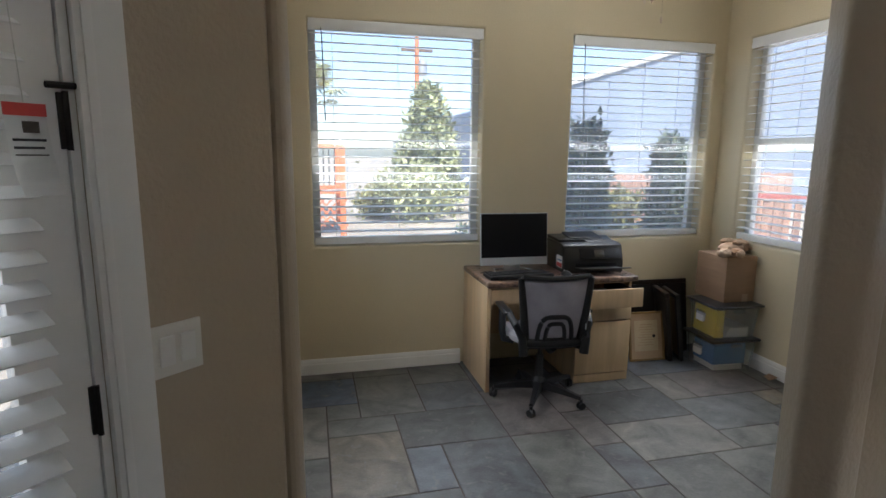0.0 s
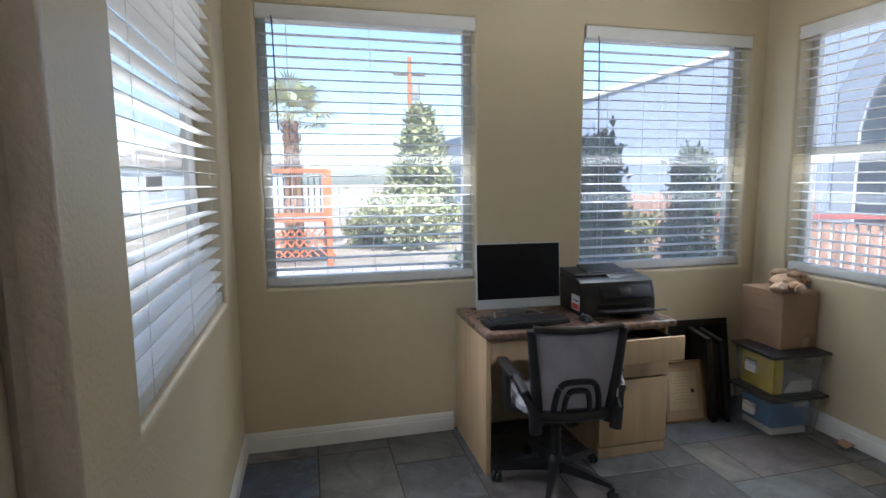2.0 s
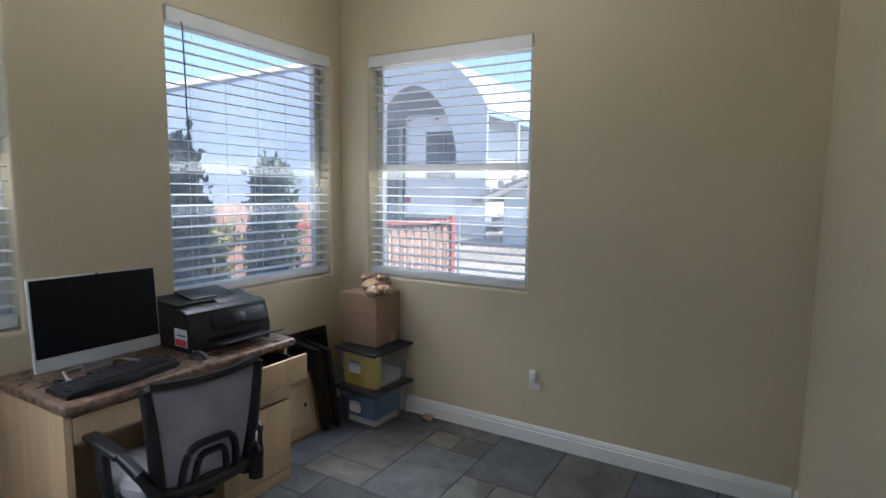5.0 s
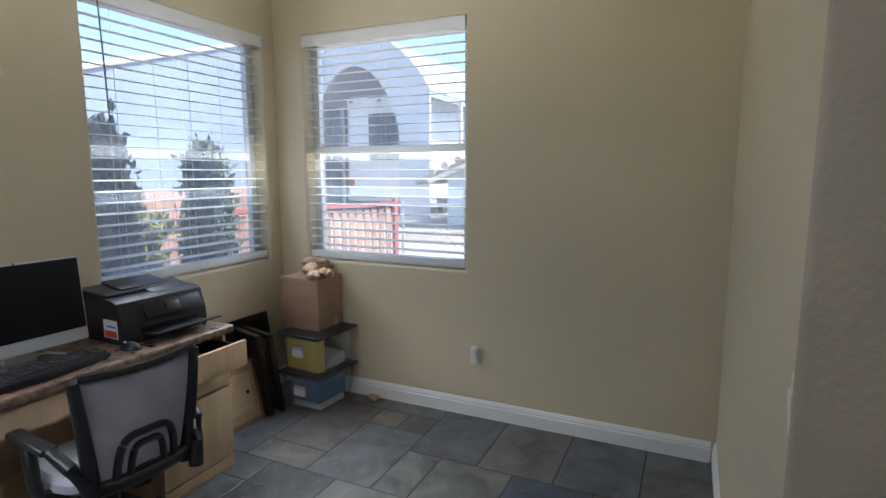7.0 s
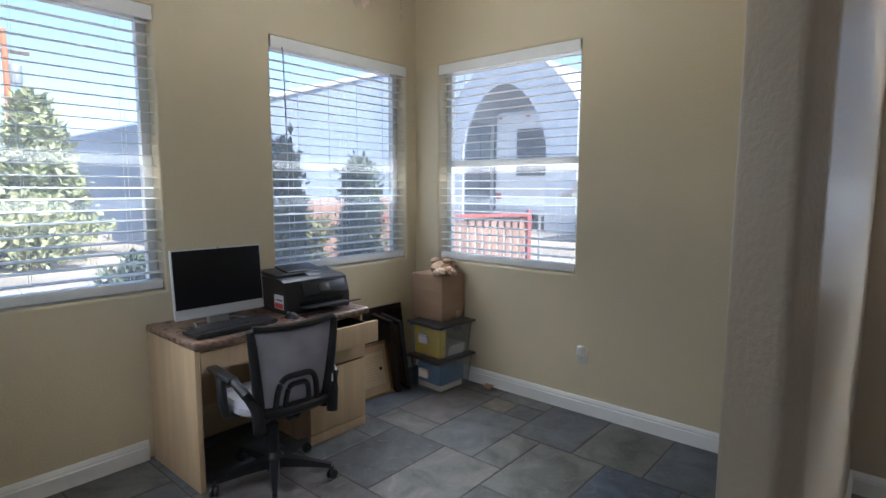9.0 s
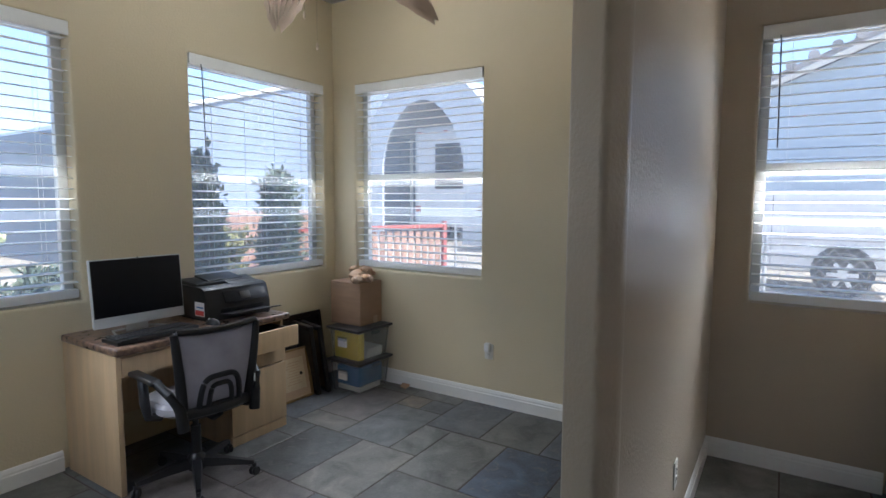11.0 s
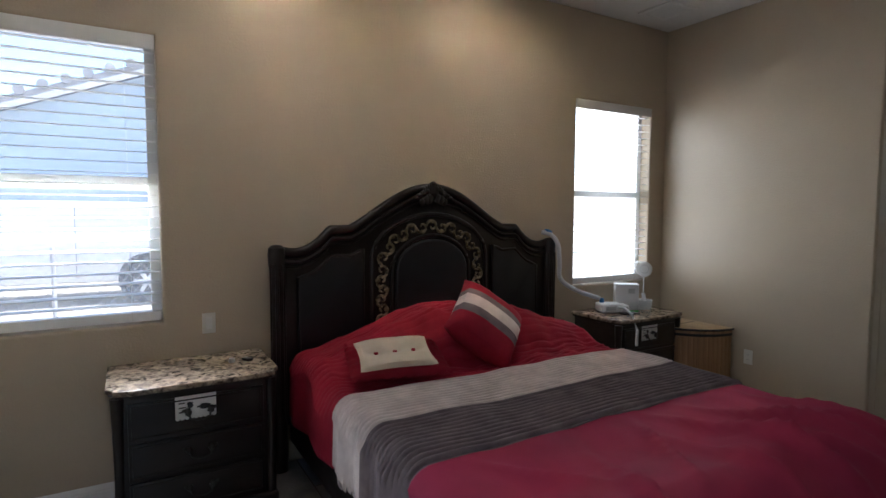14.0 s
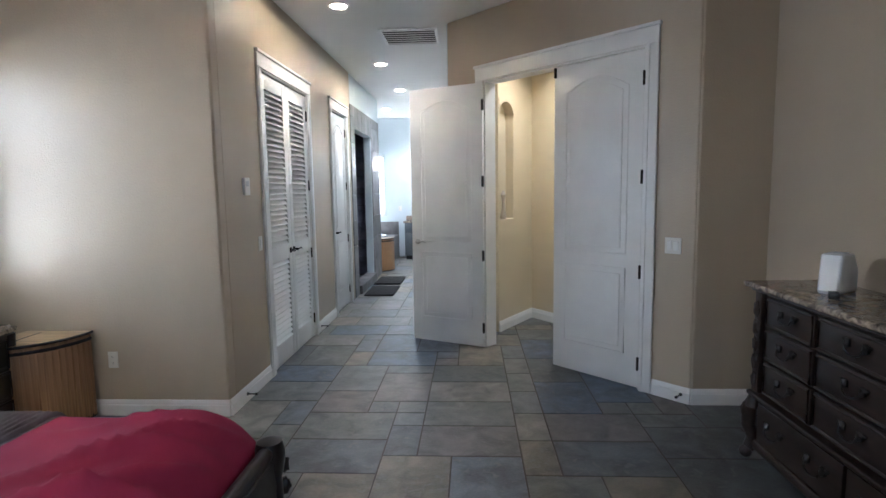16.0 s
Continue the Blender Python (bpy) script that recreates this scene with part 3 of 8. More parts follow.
# ---------------------------------------------------------------- desk
def desk():
    root = thing("desk", spot(1.608, 3.767), "pale maple desk with a speckled brown top and open drawer", "desk")
    w, d = 1.085, 0.565
    part("desktop", box(-0.005, w + 0.02, -0.02, d, 0.727, 0.767, 0.014, 3), "counter", root, "brown speckled laminate desktop")
    part("side_panel", box(0.0, 0.028, 0.0, d - 0.01, 0, 0.727, 0.002), "oak", root)
    part("back_panel", box(0.028, 0.655, d - 0.1, d - 0.085, 0.25, 0.727, 0.001), "oak", root)
    part("apron_drawer", box(0.03, 0.652, 0.0, 0.02, 0.615, 0.712, 0.003), "oak", root)
    part("apron_rail", box(0.03, 0.652, 0.012, 0.03, 0.6, 0.727), "oak", root)
    x0, x1 = 0.655, w - 0.01
    b = box(x0, x0 + 0.016, 0.02, d - 0.01, 0.0, 0.727)
    box(x1 - 0.016, x1, 0.02, d - 0.01, 0.0, 0.727, bm=b)
    box(x0 + 0.016, x1 - 0.016, d - 0.03, d - 0.012, 0.0, 0.727, bm=b)
    box(x0 + 0.016, x1 - 0.016, 0.03, d - 0.03, 0.06, 0.076, bm=b)
    box(x0 + 0.016, x1 - 0.016, 0.022, 0.04, 0.0, 0.055, bm=b)
    box(x0 + 0.016, x1 - 0.016, 0.03, d - 0.03, 0.71, 0.727, bm=b)
    part("pedestal", b, "oak", root, smooth=False)
    part("plinth", box(x0, x1, 0.004, 0.02, 0.0, 0.058, 0.002), "oak", root)
    part("drawer_front", box(x0, x1, 0.0, 0.019, 0.065, 0.44, 0.003), "oak", root)
    part("drawer_front", box(x0, x1, 0.0, 0.019, 0.452, 0.565, 0.003), "oak", root)
    dr = part("drawer_front", box(x0 - 0.002, x1 + 0.002, -0.125, -0.106, 0.575, 0.705, 0.003), "oak", root, "drawer front pulled open")
    b = box(x0 + 0.02, x0 + 0.032, -0.106, 0.33, 0.59, 0.685)
    box(x1 - 0.032, x1 - 0.02, -0.106, 0.33, 0.59, 0.685, bm=b)
    box(x0 + 0.032, x1 - 0.032, -0.106, 0.33, 0.59, 0.6, bm=b)
    part("drawer_box", b, "black", dr)
    return root


desk()


def monitor():
    root = thing("all_in_one_computer", spot(1.9, 4.045, 0.767, -2), "silver all-in-one computer with a black screen, standing on the desk", "computer")
    w = 0.5
    tilt = pose(0, 0, 0.05, -5, 0, 0)
    part("housing", box(-w / 2, w / 2, 0, 0.022, 0.0, 0.37, 0.006, 2), "silver", root, m=tilt)
    part("screen", box(-w / 2 + 0.006, w / 2 - 0.006, -0.003, 0.004, 0.055, 0.364, 0.002), "screen", root, m=tilt)
    part("webcam", lathe([(0.004, 0), (0.004, 0.002), (0, 0.002)], 10, m=pose(0, -0.0035, 0.3685, 90)), "black", root, m=tilt)
    part("stand_neck", box(-0.06, 0.06, 0.03, 0.05, 0.0, 0.2, 0.006), "silver", root, m=pose(0, 0.02, 0, -6, 0, 0))
    part("stand_base", tube([(-0.13, -0.1, 0.006), (-0.15, -0.02, 0.006), (-0.12, 0.09, 0.006), (0, 0.11, 0.006), (0.12, 0.09, 0.006), (0.15, -0.02, 0.006), (0.13, -0.1, 0.006)], 0.006), "silver", root)
    return root


monitor()


def keyboard():
    root = thing("keyboard", spot(1.87, 3.905, 0.767, 4), "black curved ergonomic computer keyboard on the desk", "keyboard")
    out = []
    for i in range(13):
        u = -1 + i / 6
        out.append((0.235 * u, -0.085 - 0.025 * (1 - u * u)))
    for i in range(13):
        u = 1 - i / 6
        out.append((0.225 * u, 0.085 - 0.012 * u * u))
    part("base", prism(out, 0.0, 0.022, 0.008), "black", root)
    me = None
    for r in range(5):
        for c in range(17):
            x = -0.205 + c * 0.0256
            y = 0.058 - r * 0.021 + 0.012 * (x / 0.2) ** 2 * (-1)
            if me is None:
                k = part("key", box(-0.0105, 0.0105, -0.0085, 0.0085, 0, 0.007, 0.002, 1), "keycap", root)
                me = k.data
            else:
                k = new("key", me)
                k.parent = root
            k.matrix_local = pose(x, y, 0.0205, 0, 0, -8 * x / 0.2)
    part("palm_rest", prism([(-0.22, -0.088), (-0.1, -0.105), (0.1, -0.105), (0.22, -0.088), (0.2, -0.055), (-0.2, -0.055)], 0.018, 0.026, 0.004), "black", root)
    return root


keyboard()
ms = thing("computer_mouse", spot(2.215, 3.86, 0.767, 10), "black computer mouse on the desk", "mouse")
b = bmesh.new()
bmesh.ops.create_uvsphere(b, u_segments=16, v_segments=10, radius=1)
for v in b.verts:
    v.co = Vector((v.co.x * 0.031, v.co.y * 0.053, max(0, v.co.z) * 0.036 * (1 - 0.25 * max(0, v.co.y))))
part("shell", b, "black", ms)
part("scroll_wheel", lathe([(0.006, -0.003), (0.009, 0), (0.006, 0.003)], 12, m=pose(0, 0.026, 0.028, 0, 90, 0)), "silver", ms)
cab = thing("cable", spot(1.64, 4.0, 0.769), "thin black cable lying on the desk", "cable")
pts = [(0.05 * math.sin(t * 1.3) + 0.035 * t, 0.07 * math.sin(t * 0.9) + 0.03 * math.cos(2.1 * t), 0.003) for t in np.linspace(0, 8, 40)]
part("wire", tube(pts, 0.0025, 6), "black", cab)


def printer():
    root = thing("printer", spot(2.455, 4.09, 0.767, -2), "black inkjet printer with its output tray out, standing on the desk", "printer")
    w, d = 0.455, 0.37
    side = [(-d / 2, 0.0), (d / 2, 0.0), (d / 2, 0.2), (d / 2 - 0.02, 0.212), (-d / 2 + 0.07, 0.205), (-d / 2 + 0.035, 0.19), (-d / 2 + 0.005, 0.1), (-d / 2, 0.075)]
    mm = Matrix(((0, 0, 1, 0), (1, 0, 0, 0), (0, 1, 0, 0), (0, 0, 0, 1)))
    part("body", prism(side, -w / 2, w / 2, 0.012, m=mm), "black", root)
    part("scanner_lid", box(-w / 2 + 0.01, w / 2 - 0.06, -0.06, d / 2 - 0.01, 0.203, 0.228, 0.008, 3, rot=pose(0, 0, 0, 3).to_3x3().to_4x4()), "black", root)
    part("feeder_cover", box(-0.12, 0.13, -0.03, 0.13, 0.228, 0.243, 0.006, 2, rot=pose(0, 0, 0, 9).to_3x3().to_4x4()), "black", root)
    part("feeder_tray", box(-0.02, 0.19, -0.11, 0.02, 0.215, 0.222, 0.003, 2, rot=pose(0, 0, 0, 14).to_3x3().to_4x4()), "black", root)
    pan = part("control_panel", box(-0.11, 0.2, -0.006, 0.004, -0.04, 0.04, 0.004), "screen", root, m=pose(0, -d / 2 + 0.012, 0.135, -28, 0, 0))
    part("display", box(0.0, 0.075, -0.009, -0.005, -0.024, 0.024, 0.001), "pewter", pan, "dim grey touch screen")
    part("paper_slot", box(-0.14, 0.17, -d / 2 - 0.002, -d / 2 + 0.02, 0.045, 0.07, 0.003), "screen", root)
    part("output_tray", box(-0.14, 0.17, -d / 2 - 0.11, -d / 2 + 0.03, 0.038, 0.046, 0.003, 2, rot=pose(0, 0, 0, -6).to_3x3().to_4x4()), "black", root)
    part("tray_arm", box(0.13, 0.235, -d / 2 - 0.105, -d / 2 - 0.08, 0.044, 0.05, 0.002), "black", root)
    lab = part("sticker", box(-w / 2 - 0.0015, -w / 2 + 0.001, -0.15, -0.05, 0.03, 0.115), "paper", root, "white and red product sticker", smooth=False)
    part("sticker_band", box(-w / 2 - 0.0022, -w / 2, -0.145, -0.055, 0.034, 0.065), "red_label", lab, smooth=False)
    part("sticker_text", box(-w / 2 - 0.0022, -w / 2, -0.14, -0.07, 0.08, 0.088), "blue", lab, smooth=False)
    part("badge", box(-0.17, -0.1, -d / 2 + 0.052, -d / 2 + 0.056, 0.172, 0.18), "silver", root)
    return root


printer()


# ---------------------------------------------------------------- office chair
def office_chair():
    root = thing("office_chair", spot(1.935, 3.63, 0, -6), "black office chair with grey mesh back and grey seat", "chair")
    R = 0.3
    part("hub", lathe([(0.045, 0.06), (0.05, 0.075), (0.05, 0.12), (0.035, 0.14), (0.03, 0.15)], 16), "black", root)
    part("gas_lift", lathe([(0.026, 0.14), (0.026, 0.3), (0.016, 0.3), (0.016, 0.42)], 14), "black", root)
    for i in range(5):
        a = radians(-116 + 72 * i)
        c, s = math.cos(a), math.sin(a)
        b = bmesh.new()
        for k, (r, w, z0, z1) in enumerate(((0.03, 0.028, 0.075, 0.125), (0.16, 0.02, 0.072, 0.11), (R, 0.013, 0.065, 0.085))):
            for sx, zz in ((-w, z0), (w, z0), (w * 0.8, z1), (-w * 0.8, z1)):
                b.verts.new((r * c - sx * s, r * s + sx * c, zz))
        b.verts.ensure_lookup_table()
        for k in (0, 4):
            for q in range(4):
                b.faces.new([b.verts[k + q], b.verts[k + (q + 1) % 4], b.verts[k + 4 + (q + 1) % 4], b.verts[k + 4 + q]])
        b.faces.new([b.verts[q] for q in (8, 9, 10, 11)])
        bmesh.ops.recalc_face_normals(b, faces=b.faces)
        part("base_leg", b, "black", root)
        cst = part("castor", lathe([(0.008, 0.035), (0.012, 0.05), (0.012, 0.07)], 10, m=pose(R * c, R * s, 0)), "black", root)
        for sd in (-1, 1):
            part("wheel", lathe([(0.004, -0.008), (0.022, -0.008), (0.0255, -0.004), (0.0255, 0.004), (0.022, 0.008), (0.004, 0.008)], 16, m=pose(R * c, R * s, 0.0258, 0, 0, math.degrees(a) + 60) @ pose(0, sd * 0.012, 0, 90, 0, 0)), "black", cst)
    part("seat_mechanism", box(-0.1, 0.1, -0.12, 0.1, 0.385, 0.43, 0.012), "black", root)
    # seat pad: rounded, dished
    b = bmesh.new()
    n = 28
    rings = []
    for t, z in ((0.0, 0.425), (0.9, 0.425), (1.0, 0.445), (1.0, 0.475), (0.93, 0.495), (0.6, 0.5), (0.0, 0.495)):
        ring = []
        for k in range(n):
            th_ = 2 * math.pi * k / n
            cx, sy = math.cos(th_), math.sin(th_)
            sq = (abs(cx) ** 3.2 + abs(sy) ** 3.2) ** (-1 / 3.2)
            ring.append(b.verts.new((0.235 * t * cx * sq, 0.02 + 0.23 * t * sy * sq, z - (0.03 if sy > 0.5 and z > 0.47 else 0))))
        rings.append(ring)
    for ra, rb in zip(rings, rings[1:]):
        for k in range(n):
            b.faces.new((ra[k], ra[(k + 1) % n], rb[(k + 1) % n], rb[k]))
    bmesh.ops.remove_doubles(b, verts=b.verts, dist=1e-4)
    bmesh.ops.recalc_face_normals(b, faces=b.faces)
    part("seat", b, "seat_grey", root)
    # backrest, slightly reclined, curved
    y0 = -0.215
    zb, zt, wb, wt = 0.44, 0.87, 0.17, 0.218

    def back(u, v):
        """u in -1..1 across, v in 0..1 up."""
        w = wb + (wt - wb) * v
        return Vector((w * u, y0 - 0.085 * v + 0.05 * v * v - 0.028 * (1 - u * u) - 0.0, zb + (zt - zb) * v + 0.012 * u * u * v))

    b = bmesh.new()
    g = [[b.verts.new(back(-1 + 2 * i / 12, j / 12)) for i in range(13)] for j in range(13)]
    for j in range(12):
        for i in range(12):
            b.faces.new((g[j][i], g[j][i + 1], g[j + 1][i + 1], g[j + 1][i]))
    bmesh.ops.solidify(b, geom=b.faces[:], thickness=0.004)
    part("back_mesh", b, "mesh_grey", root, "light grey mesh back")
    edge = [back(-1, v) for v in np.linspace(0.02, 0.97, 10)] + [back(u, 1.0) for u in np.linspace(-0.93, 0.93, 10)] + [back(1, v) for v in np.linspace(0.97, 0.02, 10)] + [back(u, 0.0) for u in np.linspace(0.93, -0.93, 8)]
    part("back_frame", tube(edge, 0.0175, 8, closed=True), "black", root)
    for s in (-1, 1):
        part("back_post", tube([back(s * 1.0, v) + Vector((0, -0.006, 0)) for v in np.linspace(-0.04, 0.98, 12)], 0.029, 10, r1=0.019), "black", root)
    # lumbar pattern: nested rounded arches
    off = Vector((0, -0.016, 0))
    for k, (hw, v0, v1, r) in enumerate(((0.64, 0.04, 0.46, 0.0145), (0.36, 0.1, 0.36, 0.013))):
        pts = []
        for th_ in np.linspace(math.pi, 0, 25):
            c_, s_ = math.cos(th_), math.sin(th_)
            v = v0 + (v1 - v0) * abs(s_) ** 0.45
            pts.append(back(math.copysign(abs(c_) ** 0.45, c_) * hw * (1 - 0.22 * (v - v0) / (v1 - v0)), v) + off)
        part("lumbar_support", tube(pts, r, 8), "black", root)
    part("lumbar_bar", tube([back(u, 0.06) + off for u in np.linspace(-0.95, 0.95, 9)], 0.027, 10), "black", root)
    part("lumbar_support", tube([back(u, 0.13) + off for u in np.linspace(-0.36, 0.36, 6)], 0.009, 8), "black", root)
    part("back_bracket", tube([(0, -0.1, 0.4), (0, -0.2, 0.4), (0, -0.25, 0.43), (0, -0.255, 0.5)], 0.022, 8), "black", root)
    for s in (-1, 1):
        arm = part("armrest", box(s * 0.255 - 0.028, s * 0.255 + 0.028, -0.15, 0.12, 0.615, 0.638, 0.011, 3), "black", root)
        part("arm_post", tube([(s * 0.2, -0.06, 0.425), (s * 0.262, -0.06, 0.44), (s * 0.272, -0.05, 0.5), (s * 0.26, 0.0, 0.62)], 0.023, 10), "black", arm)
        part("arm_link", tube([(s * 0.19, -0.265, 0.40), (s * 0.20, -0.262, 0.50), (s * 0.232, -0.225, 0.575), (s * 0.252, -0.14, 0.622)], 0.029, 10, r1=0.02), "black", arm)
    part("tag", box(0.19, 0.194, -0.275, -0.255, 0.55, 0.59), "paper", root, "small white tag", smooth=False)
    return root


office_chair()


# ---------------------------------------------------------------- bins, box, toy, frames
def storage_bin(m, folder, label):
    root = thing("storage_bin", m, label, "storage bin", "stacked storage bins")
    w, d, h = 0.38, 0.335, 0.235
    b = bmesh.new()
    lo = [(0.02, 0.02), (w - 0.02, 0.02), (w - 0.02, d - 0.02), (0.02, d - 0.02)]
    hi = [(0, 0), (w, 0), (w, d), (0, d)]
    t = 0.003
    v = [b.verts.new((x, y, 0.0)) for x, y in lo] + [b.verts.new((x, y, h)) for x, y in hi]
    b.faces.new(v[3::-1])
    for i in range(4):
        b.faces.new((v[i], v[(i + 1) % 4], v[4 + (i + 1) % 4], v[4 + i]))
    bmesh.ops.bevel(b, geom=[e for e in b.edges if abs(e.verts[0].co.z - e.verts[1].co.z) > 0.1], offset=0.025, segments=3, affect="EDGES")
    bmesh.ops.recalc_face_normals(b, faces=b.faces)
    tub = part("tub", b, "clear_plastic", root, "clear plastic tub")
    tub.visible_shadow = False
    part("rim", tube([(0.01, 0.0, h), (w - 0.01, 0, h), (w, 0.01, h), (w, d - 0.01, h), (w - 0.01, d, h), (0.01, d, h), (0, d - 0.01, h), (0, 0.01, h)], 0.005, 6, closed=True), "clear_plastic", root)
    part("lid", box(-0.012, w + 0.012, -0.012, d + 0.012, h + 0.002, h + 0.02, 0.008, 3), "black", root, "black plastic lid")
    part("handle", box(w * 0.38, w * 0.62, -0.014, 0.0, h - 0.035, h - 0.008, 0.004), "clear_plastic", root)
    part("handle", box(-0.014, 0.0, d * 0.36, d * 0.64, h - 0.075, h - 0.045, 0.004), "clear_plastic", root)
    if folder == "yellow":
        for k in range(4):
            part("folder", box(0.04 + k * 0.012, 0.05 + k * 0.012, 0.035, d - 0.035, 0.006, h - 0.02 - 0.004 * k, 0.002), "yellow", root, "yellow hanging folder")
        part("folder", box(0.06, 0.1, 0.03, 0.038, 0.006, h - 0.02, 0.002), "yellow", root)
        for k in range(6):
            part("paper_sheet", box(0.12 + 0.008 * k, 0.31 + 0.004 * (k % 3), 0.04, d - 0.05, 0.006 + 0.012 * k, 0.016 + 0.012 * k, 0.002), "paper", root)
    else:
        part("folder", box(0.05, w - 0.06, 0.05, d - 0.05, 0.05, h - 0.04, 0.006), "blue", root, "blue folders")
        for k in range(5):
            part("folder", box(0.05, w - 0.06, 0.06 + k * 0.05, 0.066 + k * 0.05, h - 0.04, h - 0.02, 0.001), "blue", root)
        part("paper_sheet", box(0.06, w - 0.08, 0.05, d - 0.05, 0.006, 0.045, 0.003), "paper", root)
    part("label_card", box(-0.003, 0.016, d * 0.4, d * 0.65, h * 0.45, h * 0.72), "paper", root, "white label card", smooth=False)
    return root


BT = -3.0
storage_bin(spot(3.335, 3.70, 0.0, BT) @ pose(0, 0, 0), "blue", "clear storage bin with black lid, blue folders inside")
storage_bin(spot(3.345, 3.715, 0.256, BT - 1), "yellow", "clear storage bin with black lid, yellow folders and papers inside")


def cardboard_box():
    root = thing("cardboard_box", spot(3.475, 3.80, 0.512, 0), "closed brown cardboard box on top of the storage bins", "box")
    w, d, h = 0.268, 0.315, 0.34
    part("carton", box(0, w, 0, d, 0, h, 0.004, 2), "cardboard", root)
    part("flap", box(0.002, w - 0.002, 0.002, d / 2 - 0.002, h, h + 0.004, 0.001), "cardboard", root)
    part("flap", box(0.002, w - 0.002, d / 2 + 0.002, d - 0.002, h, h + 0.004, 0.001), "cardboard", root)
    part("tape_strip", box(0.16, 0.21, -0.0015, 0.001, 0.0, 0.06), "tape", root, smooth=False)
    part("tape_strip", box(w - 0.07, w - 0.001, d / 2 - 0.03, d / 2 + 0.03, h + 0.004, h + 0.0055), "tape", root, smooth=False)
    return root


cardboard_box()


def blob(centre, r, squash=(1, 1, 1), seg=14, jitter=0.06, seed=0, bm=None):
    b = bmesh.new()
    bmesh.ops.create_uvsphere(b, u_segments=seg, v_segments=seg // 2 + 2, radius=1)
    for v in b.verts:
        k = 1 + jitter * noise.noise(v.co * 2.2 + Vector((seed, 0, seed)))
        v.co = Vector((v.co.x * squash[0], v.co.y * squash[1], v.co.z * squash[2])) * r * k + Vector(centre)
    return join(bm, b)


# soft toy lying on the box: one plain mesh
b = blob((0.0, 0, 0.05), 0.07, (1.35, 0.8, 0.7), seed=2, jitter=0.25)
for c, r, sq in (((-0.12, -0.05, 0.035), 0.036, (1.2, 1, 1)), ((-0.05, -0.075, 0.035), 0.036, (1.1, 1.1, 1)), ((0.09, 0.0, 0.06), 0.052, (1, 1, 1)), ((0.13, 0.03, 0.09), 0.022, (1, 1, 1)), ((0.13, -0.045, 0.05), 0.028, (1.5, 0.8, 0.7)), ((-0.16, -0.06, 0.036), 0.03, (0.6, 1, 1)), ((-0.07, -0.115, 0.034), 0.031, (1, 0.6, 1)), ((0.03, 0.05, 0.095), 0.035, (1.3, 1, 0.8)), ((0.02, -0.03, 0.1), 0.03, (1.5, 0.8, 0.7))):
    blob(c, r, sq, seed=r * 100, jitter=0.3, bm=b)
tagged(link("soft_toy", b, "plush", smooth=True, m=spot(3.60, 3.92, 0.856, 14) @ Matrix.Diagonal((1.3, 1.25, 0.95, 1))), "tan and brown plush toy lying on the cardboard box", "soft toy")


def leaning_frame(x, y, turn, w, h, lean, mat, face, label, depth=0.022, border=0.035):
    root = thing("picture_frame", spot(x, y, 0, turn) @ pose(0, 0, 0.001, -lean, 0, 0), label, "picture frame", "leaning picture frames")
    for n_, a in (("rail", (0, w, -depth, 0, 0, border)), ("rail", (0, w, -depth, 0, h - border, h)), ("stile", (0, border, -depth, 0, border, h - border)), ("stile", (w - border, w, -depth, 0, border, h - border))):
        part(n_, box(*a, 0.004), mat, root)
    part("backing", box(0.004, w - 0.004, -0.006, -0.001, 0.004, h - 0.004), face, root, smooth=False)
    return root


fr = leaning_frame(2.89, 4.06, -3, 0.3, 0.385, 12, "gold", "tape", "gold picture frame with a certificate, leaning on the floor", border=0.016)
cert = part("certificate", box(0.05, 0.25, -0.0085, -0.0062, 0.075, 0.315), "mat_board", fr, "cream certificate sheet", smooth=False)
for k in range(9):
    part("text_line", box(0.08 + 0.01 * (k % 3), 0.21 - 0.012 * (k % 2), -0.0092, -0.0084, 0.12 + 0.02 * k, 0.125 + 0.02 * k), "tape", cert, smooth=False)
part("seal", lathe([(0.013, 0.0), (0.013, 0.001), (0.0, 0.0012)], 14, m=pose(0.215, -0.0086, 0.19, 90, 0, 0)), "black", cert, "dark round seal")
leaning_frame(3.0, 4.21, -2, 0.5, 0.6, 9, "dark_wood", "black", "large dark wooden picture frame leaning against the wall")
leaning_frame(3.19, 3.99, 74, 0.33, 0.55, 7, "dark_wood", "black", "dark wooden picture frame leaning behind the bins", 0.035)
leaning_frame(3.28, 3.97, 74, 0.33, 0.54, 8, "black", "gold", "black picture frame leaning behind the bins", 0.03)
sc = thing("paper_scrap", spot(3.74, 3.55, 0.0, 25), "torn brown scrap of packing paper on the floor", "paper scrap")
part("sheet", prism([(-0.11, -0.02), (0.02, -0.045), (0.13, 0.0), (0.05, 0.03), (-0.06, 0.035)], 0.012, 0.02, 0.003), "cardboard", sc)


